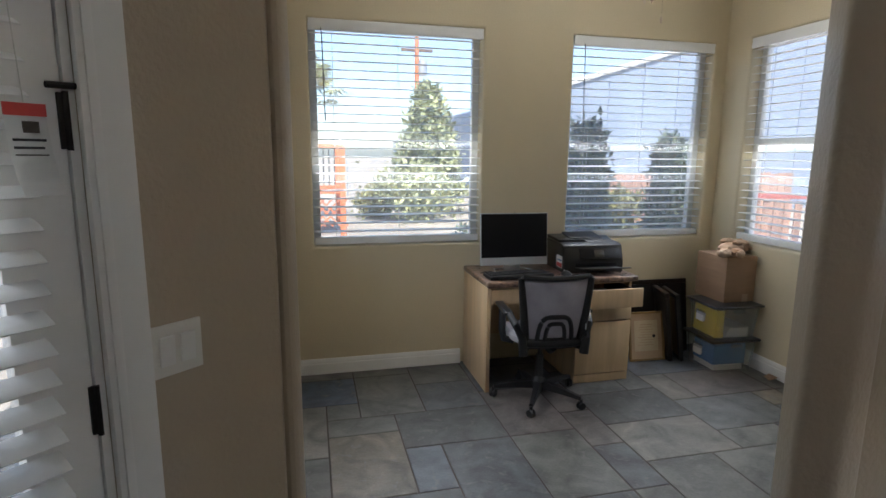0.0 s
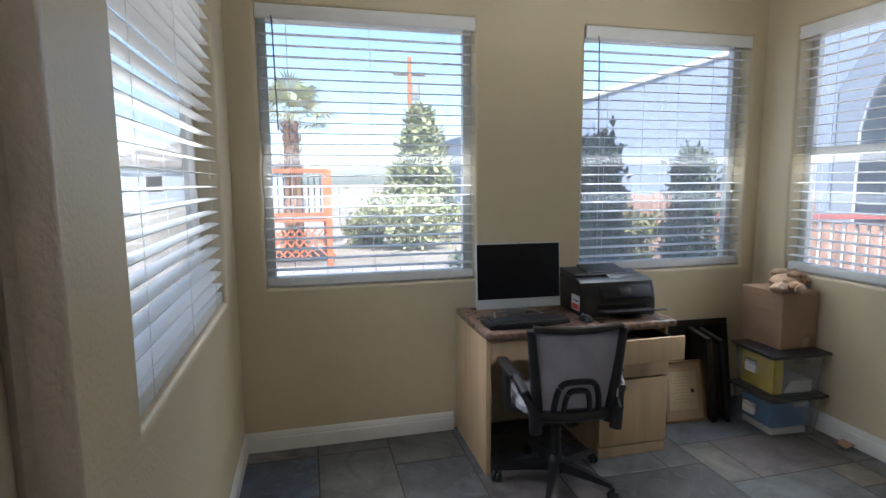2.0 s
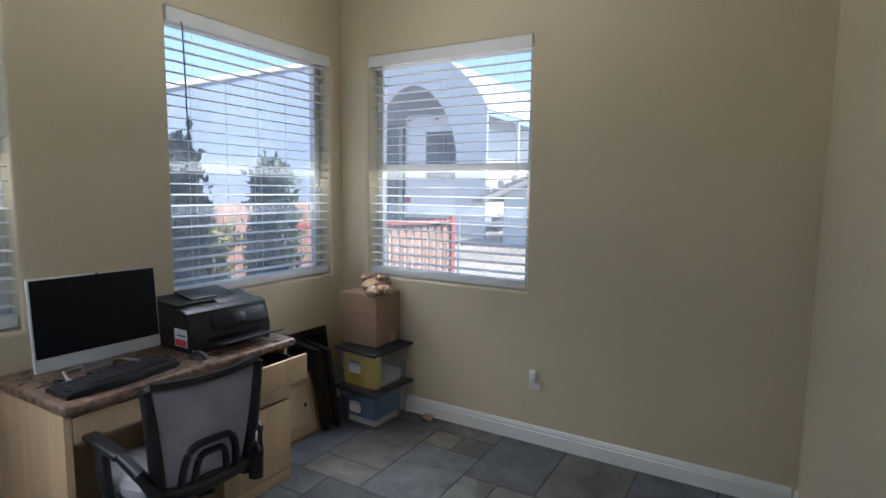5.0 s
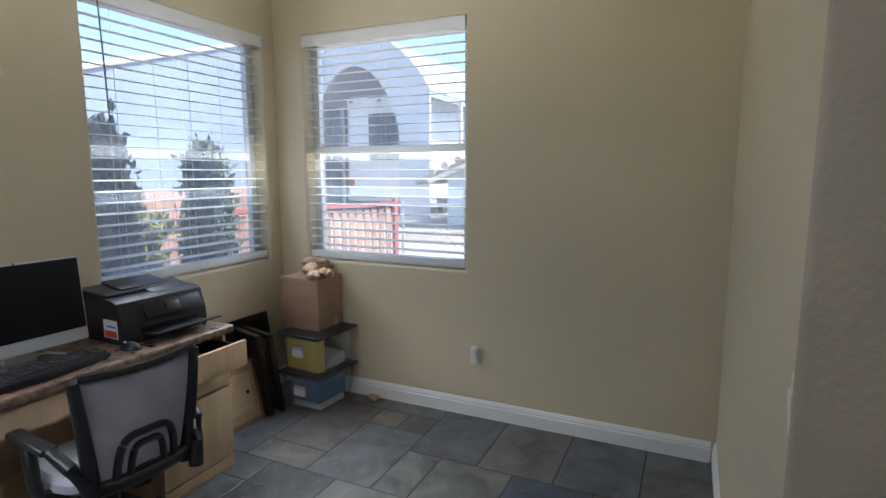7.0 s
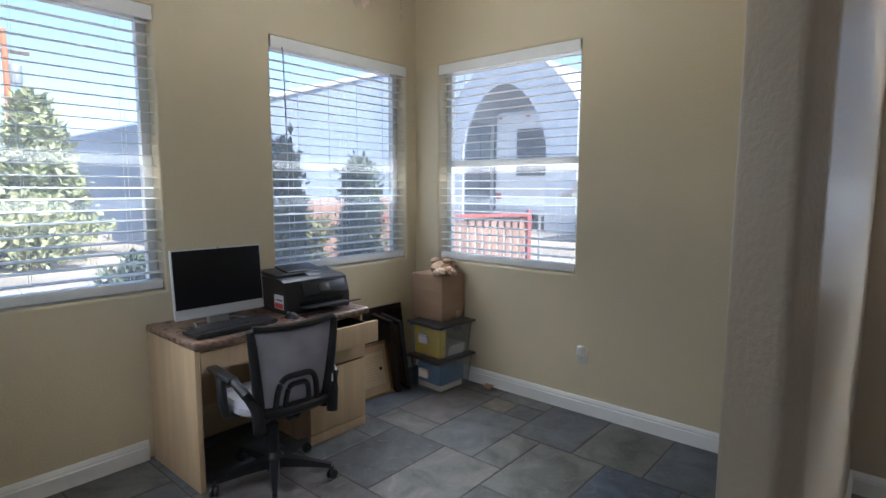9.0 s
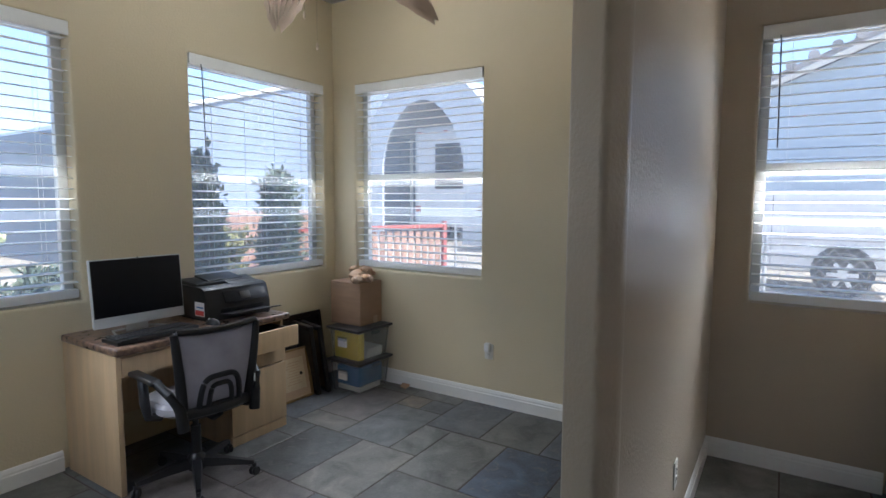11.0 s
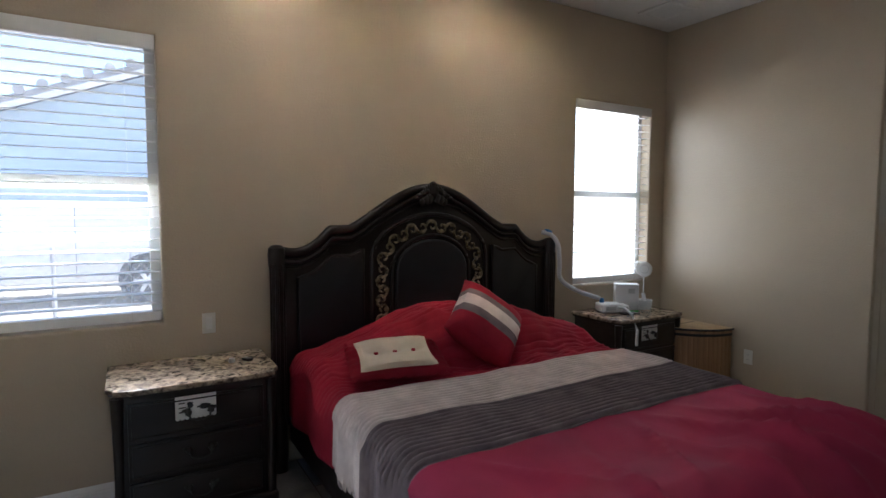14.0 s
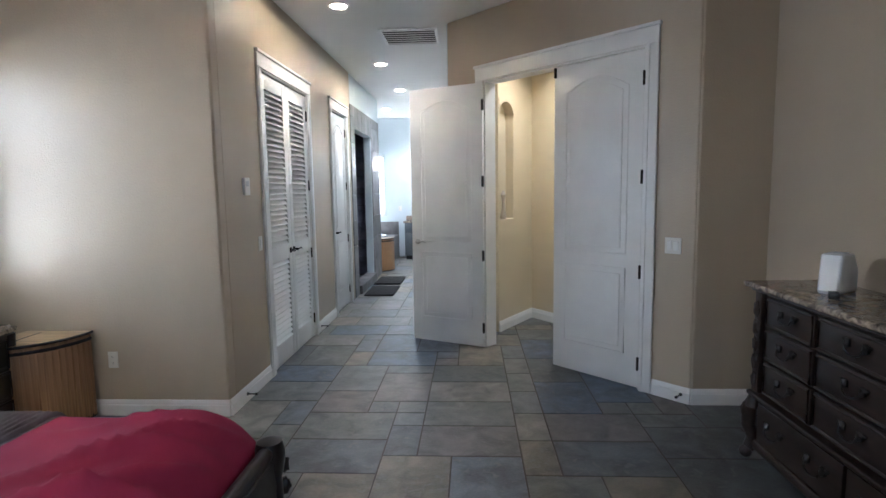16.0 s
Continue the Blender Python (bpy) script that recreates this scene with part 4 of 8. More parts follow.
# ---------------------------------------------------------------- ceiling fan
def ceiling_fan():
    cx, cy = 2.12, 2.93
    root = thing("ceiling_fan", spot(cx, cy, CEIL), "cream ceiling fan with carved palm-leaf blades and pull chains", "ceiling fan")
    part("canopy", lathe([(0.07, 0.0), (0.07, -0.03), (0.03, -0.07), (0.014, -0.08)], 20), "cream_fan", root)
    part("downrod", lathe([(0.012, -0.06), (0.012, -0.38)], 12), "cream_fan", root)
    part("motor", lathe([(0.03, -0.36), (0.09, -0.38), (0.13, -0.42), (0.13, -0.48), (0.09, -0.52), (0.05, -0.54), (0.045, -0.58), (0.0, -0.58)], 24), "cream_fan", root)
    for i in range(5):
        a = -14 + 72 * i
        arm = part("blade_arm", box(0.1, 0.24, -0.02, 0.02, -0.465, -0.453, 0.004), "cream_fan", root, m=pose(0, 0, 0, 0, 0, a))
        b = bmesh.new()
        n = 12
        g = []
        for j in range(n + 1):
            t = j / n
            x = 0.2 + 0.58 * t
            w = 0.115 * math.sin(math.pi * min(1, 0.12 + 0.86 * t)) ** 0.7 * (1 + 0.06 * math.sin(t * 40))
            g.append([b.verts.new((x + 0.05 * abs(s), w * s, -0.45 - 0.17 * t * t + 0.012 * math.cos(s * 22) - 0.03 * abs(s))) for s in np.linspace(-1, 1, 15)])
        for j in range(n):
            for k in range(14):
                b.faces.new((g[j][k], g[j][k + 1], g[j + 1][k + 1], g[j + 1][k]))
        bmesh.ops.solidify(b, geom=b.faces[:], thickness=0.008)
        part("blade", b, "cream_fan", root, m=pose(0, 0, 0, 0, 0, a))
    for dx, ln in ((0.044, 0.34), (-0.035, 0.22)):
        b = bmesh.new()
        for k in range(int(ln / 0.012)):
            lathe([(0.0005, -0.003), (0.0028, 0), (0.0005, 0.003)], 6, bm=b, m=pose(dx, -0.02, -0.58 - 0.012 * k))
        part("pull_chain", b, "chrome", root)
        part("chain_knob", lathe([(0.002, 0.0), (0.006, -0.01), (0.005, -0.03), (0.001, -0.035)], 10, m=pose(dx, -0.02, -0.58 - ln)), "cream_fan", root)
    return root


ceiling_fan()

# ---------------------------------------------------------------- bedroom
M["leather"] = material("black_leather", (0.008, 0.008, 0.01), 0.4, var=0.2, scale=12, fine=220, bump=0.25)
M["antique_gold"] = material("antique_gold_leaf", (0.25, 0.19, 0.11), 0.45, metal=0.5, var=0.5, scale=30, fine=150, bump=0.3)
M["crimson"] = material("crimson_cotton", (0.27, 0.014, 0.030), 0.85, var=0.14, scale=5, fine=420, bump=0.3, spec=0.15)
M["magenta"] = material("magenta_cotton", (0.29, 0.027, 0.066), 0.8, var=0.1, scale=4, fine=420, bump=0.25, spec=0.12)
M["pale_grey_cloth"] = material("pale_grey_pleated_cotton", (0.58, 0.50, 0.47), 0.9, var=0.14, scale=9, fine=300, bump=0.5, spec=0.15)
M["taupe_cloth"] = material("dark_taupe_pleated_cotton", (0.17, 0.135, 0.14), 0.9, var=0.2, scale=9, fine=300, bump=0.5, spec=0.15)
M["linen"] = material("natural_linen", (0.5, 0.43, 0.34), 0.9, var=0.1, scale=8, fine=500, bump=0.4)
M["sheet"] = material("white_sheet", (0.72, 0.71, 0.7), 0.8, var=0.05)
M["rattan"] = material("honey_bamboo", (0.38, 0.21, 0.1), 0.5, var=0.25, scale=3, fine=60, bump=0.15, stretch=(14, 14, 0.5))
M["rattan_lid"] = material("pale_bamboo", (0.56, 0.4, 0.22), 0.5, var=0.2, scale=3, fine=50, bump=0.15, stretch=(12, 1, 1))
M["white_plastic"] = material("white_plastic", (0.74, 0.75, 0.76), 0.35, var=0.03)
M["hose"] = material("white_corrugated_hose", (0.66, 0.68, 0.7), 0.45, var=0.05)
M["pale_blue_plastic"] = material("blue_plastic", (0.05, 0.22, 0.55), 0.4)
M["green"] = material("bright_green_plastic", (0.05, 0.6, 0.1), 0.4)


def headboard_top(y):
    """Height of the headboard's crest at a distance y from its middle."""
    a = abs(y)
    if a < 0.59:
        return 1.40 + 0.265 * (0.5 + 0.5 * math.cos(math.pi * a / 0.59)) ** 0.62
    if a < 0.71:
        return 1.40
    if a < 0.93:
        return 1.27 + 0.13 * (1 - (a - 0.71) / 0.22) ** 2
    return 1.27 + 0.02 * ((a - 0.93) / 0.1) ** 2


def wrap(y0, y1, n=80):
    return [y0 + (y1 - y0) * i / n for i in range(n + 1)]


def bed():
    cy, hw = -1.385, 1.03
    root = thing("bed", spot(3.70, cy) @ Matrix.Diagonal((1, 1, 1.033, 1)), "king bed with a carved dark wooden headboard inlaid with black leather", "bed")
    # local: x towards the foot is negative
    ys = wrap(-hw, hw, 120)
    b = prism([(y, 0.25) for y in (hw, -hw)][::-1] + [(y, headboard_top(y)) for y in ys[::-1]], 0.0, 0.045, 0.006, m=Matrix(((0, 0, 1, 0), (1, 0, 0, 0), (0, 1, 0, 0), (0, 0, 0, 1))))
    hb = part("headboard", b, "dark_wood", root)
    crest = [(0.0, y, headboard_top(y) - 0.012) for y in ys]
    part("crest_moulding", tube(crest, 0.03, 10), "dark_wood", hb)
    part("crest_bead", tube([(-0.02, y, z - 0.052) for _, y, z in crest], 0.012, 8), "dark_wood", hb)
    part("crest_bead", tube([(-0.014, y, z - 0.085) for _, y, z in crest], 0.006, 8), "dark_wood", hb)
    for s in (-1, 1):
        pst = part("scroll_post", lathe([(0.05, 0.0), (0.05, 0.28), (0.04, 0.3), (0.043, 0.5), (0.038, 1.15), (0.046, 1.2), (0.05, 1.25), (0.046, 1.29), (0.03, 1.305), (0.0, 1.31)], 18, m=pose(-0.015, s * (hw + 0.01), 0)), "dark_wood", root)
        for k in range(5):
            a = math.pi * (0.65 + 0.17 * k)
            part("flute", tube([(-0.015 + 0.044 * math.cos(a), s * (hw + 0.01) + 0.044 * math.sin(a), z) for z in (0.35, 0.8, 1.2)], 0.006, 6), "dark_wood", pst)
    # central arched leather panel
    def arch(w, z0, zs, r, n=22):
        pts = [(-w, z0), (-w, zs)]
        pts += [(-w * math.cos(math.pi * k / n), zs + r * math.sin(math.pi * k / n)) for k in range(1, n)]
        return pts + [(w, zs), (w, z0)]
    face = Matrix(((0, 0, -1, 0), (1, 0, 0, 0), (0, 1, 0, 0), (0, 0, 0, 1)))
    part("leather_panel", prism(arch(0.275, 0.5, 1.12, 0.2), 0.0, 0.03, 0.02, m=face, seg=3), "leather", hb, "black padded leather panel")
    part("arch_frame", tube([(-0.01, y, z) for y, z in arch(0.297, 0.5, 1.12, 0.222)], 0.014, 8), "dark_wood", hb)
    gold = arch(0.37, 0.72, 1.14, 0.265, 30)
    part("arch_frame", tube([(-0.008, y, z) for y, z in arch(0.442, 0.5, 1.19, 0.29)], 0.016, 8), "dark_wood", hb)
    # carved scrollwork: spirals along the arch
    pts = []
    for (y0, z0), (y1, z1) in zip(gold, gold[1:]):
        n_ = max(1, int(math.hypot(y1 - y0, z1 - z0) / 0.01))
        pts += [(y0 + (y1 - y0) * k / n_, z0 + (z1 - z0) * k / n_) for k in range(n_)]
    step = 6
    for i, k in enumerate(range(4, len(pts) - 4, step)):
        y, z = pts[k]
        dy, dz = pts[min(k + 2, len(pts) - 1)][0] - pts[k - 2][0], pts[min(k + 2, len(pts) - 1)][1] - pts[k - 2][1]
        a0 = math.atan2(dz, dy)
        sgn = 1 if i % 2 else -1
        sp = [(-0.012 - 0.004 * (q % 2), y + (0.046 - 0.003 * q) * math.cos(a0 + sgn * q * 0.5), z + (0.046 - 0.003 * q) * math.sin(a0 + sgn * q * 0.5)) for q in range(13)]
        part("carved_scroll", tube(sp, 0.010, 6, r1=0.006), "antique_gold", hb, "antique gold carved scroll" if i == 0 else "")
        part("carved_leaf", blob((-0.014, y + 0.03 * math.cos(a0 + sgn * 1.57), z + 0.03 * math.sin(a0 + sgn * 1.57)), 0.017, (0.5, 1.1, 0.8), seed=i, jitter=0.5, seg=8), "antique_gold", hb)
    # side leather panels
    for s in (-1, 1):
        def sp_(t):
            return 0.5 + 0.41 * t
        out = [(s * sp_(0), 0.62), (s * sp_(1), 0.62)] + [(s * sp_(1 - k / 14), headboard_top(sp_(1 - k / 14)) - 0.175 + 0.02 * (1 - k / 14)) for k in range(15)]
        b = prism(out if s > 0 else out[::-1], 0.0, 0.02, 0.012, m=face, seg=2)
        part("leather_panel", b, "leather", hb)
        part("panel_moulding", tube([(-0.012, y, z) for y, z in out], 0.012, 8, closed=True), "dark_wood", hb)
    # crown carving
    b = blob((-0.03, 0, 1.635), 0.045, (0.5, 1, 0.9), seed=4, jitter=0.3)
    for s in (-1, 1):
        for k in range(4):
            blob((-0.03, s * (0.045 + 0.03 * k), 1.63 - 0.014 * k), 0.026 - 0.003 * k, (0.6, 1.2, 0.8), seed=k, jitter=0.3, bm=b)
            blob((-0.03, s * (0.02 + 0.016 * k), 1.665 - 0.01 * k), 0.018, (0.6, 0.8, 1.2), seed=k + 9, jitter=0.3, bm=b)
    blob((-0.03, 0, 1.678), 0.02, (0.6, 1.2, 0.9), bm=b)
    for s in (-1, 1):
        for k in range(3):
            blob((-0.035, s * (0.03 + 0.028 * k), 1.585 - 0.012 * k), 0.028 - 0.004 * k, (0.5, 0.9, 1.3), seed=k + 20, jitter=0.4, bm=b)
    part("crown_carving", b, "dark_wood", hb)
    # side rails and footboard
    for s in (-1, 1):
        part("side_rail", box(-2.42, -0.02, s * 0.96 - 0.02, s * 0.96 + 0.02, 0.17, 0.42, 0.008), "dark_wood", root)
    fb = part("footboard", box(-2.5, -2.44, -0.98, 0.98, 0.1, 0.5, 0.02, 3), "dark_wood", root)
    part("foot_moulding", tube([(-2.47, -0.98, 0.515), (-2.47, 0.98, 0.515)], 0.03, 10), "dark_wood", fb)
    for s in (-1, 1):
        p = part("foot_post", lathe([(0.045, 0.0), (0.06, 0.03), (0.045, 0.08), (0.05, 0.2), (0.042, 0.4), (0.055, 0.46), (0.06, 0.5), (0.05, 0.55), (0.0, 0.565)], 18, m=pose(-2.47, s * 0.93, 0)), "dark_wood", root)
        for k in range(4):
            part("carved_leaf", blob((-2.5, s * 0.985, 0.16 + 0.09 * k), 0.026, (1, 0.7, 1.4), seed=k, jitter=0.4), "dark_wood", p)
    part("box_spring", box(-2.26, -0.03, -0.93, 0.93, 0.2, 0.4, 0.03, 3), "sheet", root, "white box spring")
    part("mattress", box(-2.2, -0.03, -0.92, 0.92, 0.4, 0.6, 0.06, 4), "sheet", root, "white mattress")
    return root


bed()


def comforter():
    """Quilt over the bed: crimson head part, pale and dark pleated bands, magenta foot part."""
    x0, x1, cy = 1.262, 3.62, -1.385
    ny = 96
    half = 0.955
    xs = np.concatenate([np.linspace(x0, 2.08, 130)[:-1], np.linspace(2.08, 2.855, 520)[:-1], np.linspace(2.855, x1, 330)])
    nx = len(xs)
    s = np.linspace(-1, 1, ny)
    X, S = np.meshgrid(xs, s, indexing="ij")
    drop_len = 0.30
    arc = S * (half + drop_len)                      # distance across the quilt from its middle
    top = half - 0.06
    a = np.abs(arc)
    out = np.clip((a - top) / 0.16, 0, 1)            # rounding over the edge
    over = np.maximum(0, a - top - 0.16)
    Y = np.sign(arc) * (np.minimum(a, top) + 0.105 * np.sin(out * np.pi / 2) + 0.03 * over)
    Z = 0.655 - 0.105 * (1 - np.cos(out * np.pi / 2)) - over
    # rise over the pillows under it at the head
    head = np.clip((X - 3.0) / 0.28, 0, 1)
    head = head * head * (3 - 2 * head)
    end = np.clip((3.62 - X) / 0.12, 0, 1) ** 0.5
    lump = 0.6 + 0.4 * np.abs(np.cos(arc * 1.75 / 0.95))
    Z = Z + 0.285 * head * (0.25 + 0.75 * end) * lump * np.clip(1.25 - a / (half + 0.02), 0, 1) ** 0.6
    # rounding down at the foot
    foot = np.clip((x0 + 0.26 - X) / 0.26, 0, 1)
    Z = Z - 0.2 * (1 - np.sqrt(np.maximum(0, 1 - foot ** 2))) + 0.05 * np.clip((1.75 - X) / 0.4, 0, 1) * (1 - foot)
    flat = 1 - out
    wob = np.zeros_like(X)
    for i in range(nx):
        for j in range(ny):
            p = Vector((X[i, j] * 1.3, arc[i, j] * 1.3, 0.3))
            wob[i, j] = noise.noise(p * 1.2) * 0.022 + noise.noise(p * 3.1) * 0.009 + ((noise.noise(p * 8.0) * 0.016 - abs(noise.noise(p * 5.0)) * 0.022 + noise.noise(p * 19.0) * 0.004) if X[i, j] > 2.855 else -abs(noise.noise(Vector((p.x * 2.2 + p.y * 1.6, p.y * 1.1 - p.x * 0.8, 3.0)))) * 0.022 + noise.noise(p * 7.0) * 0.003 if X[i, j] < 2.08 else 0.0)
    Z = Z + wob * (0.35 + 0.65 * flat)
    # pleats in the two bands and the crimson part, long folds in the magenta part
    band = (X > 2.08)
    pitch = np.where(X > 2.855, 0.036, 0.0325)
    depth = np.where(X > 2.855, 0.007, 0.022) * np.where(X > 3.1, 0.5, 1.0)
    ripple = np.array([[noise.noise(Vector((X[i, j] * 2, arc[i, j] * 5, 7.0))) for j in range(ny)] for i in range(nx)])
    Z = Z + band * depth * (2.0 * np.abs(np.sin(np.pi * (X + np.where(X > 2.855, 0.04, 0.014) * ripple) / pitch)) ** 0.55 - 1.3)
    fold = np.zeros_like(X)
    for fy, fx, ln, ang_, am in ((-0.55, 1.62, 0.6, 0.5, 0.03), (-0.3, 1.6, 0.7, 0.35, 0.028), (0.1, 1.75, 0.5, -0.5, 0.022), (-0.72, 1.5, 0.5, 0.75, 0.026), (0.45, 1.55, 0.6, -0.3, 0.022), (-0.05, 1.5, 0.55, 0.15, 0.02), (-0.45, 1.45, 0.5, 0.9, 0.018), (0.6, 1.8, 0.4, 0.6, 0.018), (-0.85, 1.75, 0.4, 0.3, 0.016)):
        dx, dy = X - fx, arc - fy
        u = dx * math.cos(ang_) + dy * math.sin(ang_)
        v = -dx * math.sin(ang_) + dy * math.cos(ang_)
        fold += am * 1.9 * np.exp(-(v / np.where(v > 0, 0.038, 0.014)) ** 2) * np.exp(-(u / (ln * 0.45)) ** 2)
    Z = Z + fold * (X < 2.08) * (0.4 + 0.6 * flat)
    Y = Y + np.where(out > 0.9, 0.014 * np.sin(X * 21 + 2 * np.sin(X * 5)), 0) * np.sign(arc)
    root = thing("comforter", Matrix.Diagonal((1, 1, 1.033, 1)), "crimson and magenta comforter with grey and taupe pleated bands", "comforter")
    bounds = [x0, 2.08, 2.465, 2.855, x1]
    cols = ["magenta", "taupe_cloth", "pale_grey_cloth", "crimson"]
    names = ["magenta_section", "taupe_band", "grey_band", "crimson_section"]
    labels = ["smooth magenta cotton section", "dark taupe pleated band", "pale grey pleated band", "crimson crinkled section"]
    for k in range(4):
        i0 = max(0, int(np.searchsorted(xs, bounds[k])) - (1 if k else 0))
        i1 = int(np.searchsorted(xs, bounds[k + 1]))
        V = np.stack([X[i0:i1], Y[i0:i1] + cy, Z[i0:i1]], -1)
        n, m_ = V.shape[:2]
        W = V.copy()
        W[..., 2] -= 0.02
        W[..., 1] = cy + (W[..., 1] - cy) * 0.985
        verts = np.concatenate([V.reshape(-1, 3), W.reshape(-1, 3)])
        faces = []
        q = n * m_
        for i in range(n - 1):
            for j in range(m_ - 1):
                p = i * m_ + j
                faces.append((p, p + m_, p + m_ + 1, p + 1))
        rim = [(i * m_, (i + 1) * m_) for i in range(n - 1)] + [((i + 1) * m_ + m_ - 1, i * m_ + m_ - 1) for i in range(n - 1)] + [(j + 1, j) for j in range(m_ - 1)] + [((n - 1) * m_ + j, (n - 1) * m_ + j + 1) for j in range(m_ - 1)]
        faces += [(a_, b_, b_ + q, a_ + q) for a_, b_ in rim]
        me = bpy.data.meshes.new(names[k])
        me.from_pydata([tuple(v) for v in verts], [], faces)
        me.materials.append(M[cols[k]])
        me.update()
        b = bmesh.new()
        b.from_mesh(me)
        bmesh.ops.recalc_face_normals(b, faces=b.faces)
        b.to_mesh(me)
        b.free()
        me.shade_smooth()
        ob = new(names[k], me)
        ob.parent = root
        ob["label"] = labels[k]
    return root


comforter()


def cushion(m, w, d, h, mats, label, seed, bands=None, buttons=()):
    root = thing("cushion", m, label, "cushion", "cushions on the bed")
    n = 30
    b = bmesh.new()
    g = {}
    for side in (1, -1):
        for i in range(n + 1):
            for j in range(n + 1):
                u, v = -1 + 2 * i / n, -1 + 2 * j / n
                e = (1 - abs(u) ** 3.0) * (1 - abs(v) ** 3.0)
                if side == -1 and (i in (0, n) or j in (0, n)):
                    g[side, i, j] = g[1, i, j]
                    continue
                pin = 1 - 0.06 * (1 - u * u) * (abs(v) > 0.9) - 0.06 * (1 - v * v) * (abs(u) > 0.9)
                z = side * h / 2 * e ** 0.45 + 0.006 * noise.noise(Vector((u * 2, v * 2, seed)))
                for bu, bv in buttons:
                    if side == 1:
                        z -= 0.035 * math.exp(-(((u - bu) * w / 2) ** 2 + ((v - bv) * d / 2) ** 2) / 0.0018)
                g[side, i, j] = b.verts.new((u * w / 2 * pin, v * d / 2 * pin, z))
        for i in range(n):
            for j in range(n):
                q = [g[side, i, j], g[side, i + 1, j], g[side, i + 1, j + 1], g[side, i, j + 1]]
                f = b.faces.new(q if side == 1 else q[::-1])
                if bands:
                    u = -1 + 2 * (i + 0.5) / n
                    f.material_index = next(k for k, lim in bands if u < lim)
    part("cover", b, mats, root)
    for bu, bv in buttons:
        part("button", lathe([(0.0, -0.004), (0.012, -0.002), (0.012, 0.003), (0.0, 0.006)], 12, m=pose(bu * w / 2, bv * d / 2, h / 2 - 0.03)), "crimson", root, "red button")
    return root


cushion(pose(3.04, -0.80, 0.80, -14, 2, 76), 0.4, 0.31, 0.08, ["linen"], "natural linen cushion tufted with three red buttons, lying on the bed", 3, buttons=((-0.5, 0), (0, 0), (0.5, 0)))
pl = thing("pillow", pose(3.05, -0.81, 0.77, -12, 1, 76), "crimson flat pillow with a frilled edge, under the linen cushion", "pillow")
b = bmesh.new()
gn = 28
gg = [[b.verts.new(((-1 + 2 * i / gn) * 0.255, (-1 + 2 * j / gn) * 0.205, 0.03 * ((1 - abs(-1 + 2 * i / gn) ** 4) * (1 - abs(-1 + 2 * j / gn) ** 4)) ** 0.5 + (0.008 * math.sin(i * 2.1 + j * 1.7) if i in (0, 1, gn - 1, gn) or j in (0, 1, gn - 1, gn) else 0))) for j in range(gn + 1)] for i in range(gn + 1)]
for i in range(gn):
    for j in range(gn):
        b.faces.new((gg[i][j], gg[i + 1][j], gg[i + 1][j + 1], gg[i][j + 1]))
bmesh.ops.solidify(b, geom=b.faces[:], thickness=0.008)
part("cover", b, "crimson", pl)
cushion(pose(3.1, -1.42, 0.885, 0, -50, 12) @ pose(0, 0, 0, 0, 0, -50), 0.45, 0.45, 0.22, ["crimson", "pale_grey_cloth", "taupe_cloth"], "crimson cushion with grey and taupe stripes propped on the bed", 7, bands=((0, -0.42), (2, -0.12), (1, 0.24), (2, 0.44), (0, 2)))


# ---------------------------------------------------------------- nightstands
def bail_pull(parent, x, z, y=0.0, s=1.0):
    """Drop handle with carved rosettes, on a face that looks towards -y."""
    p = part("handle", tube([(x - 0.05 * s, y - 0.018, z), (x - 0.042 * s, y - 0.026, z - 0.022 * s), (x - 0.015 * s, y - 0.028, z - 0.034 * s), (x + 0.015 * s, y - 0.028, z - 0.034 * s), (x + 0.042 * s, y - 0.026, z - 0.022 * s), (x + 0.05 * s, y - 0.018, z)], 0.0045 * s, 7), "pewter", parent, "dark pewter drop handle")
    for k in (-1, 1):
        b = blob((x + k * 0.05 * s, y - 0.008, z + 0.004), 0.016 * s, (1, 0.7, 1.2), seed=k, jitter=0.4, seg=10)
        blob((x + k * 0.066 * s, y - 0.006, z + 0.012 * s), 0.01 * s, (1.3, 0.6, 0.8), seed=k + 3, jitter=0.4, seg=8, bm=b)
        part("rosette", b, "pewter", p)
    return p


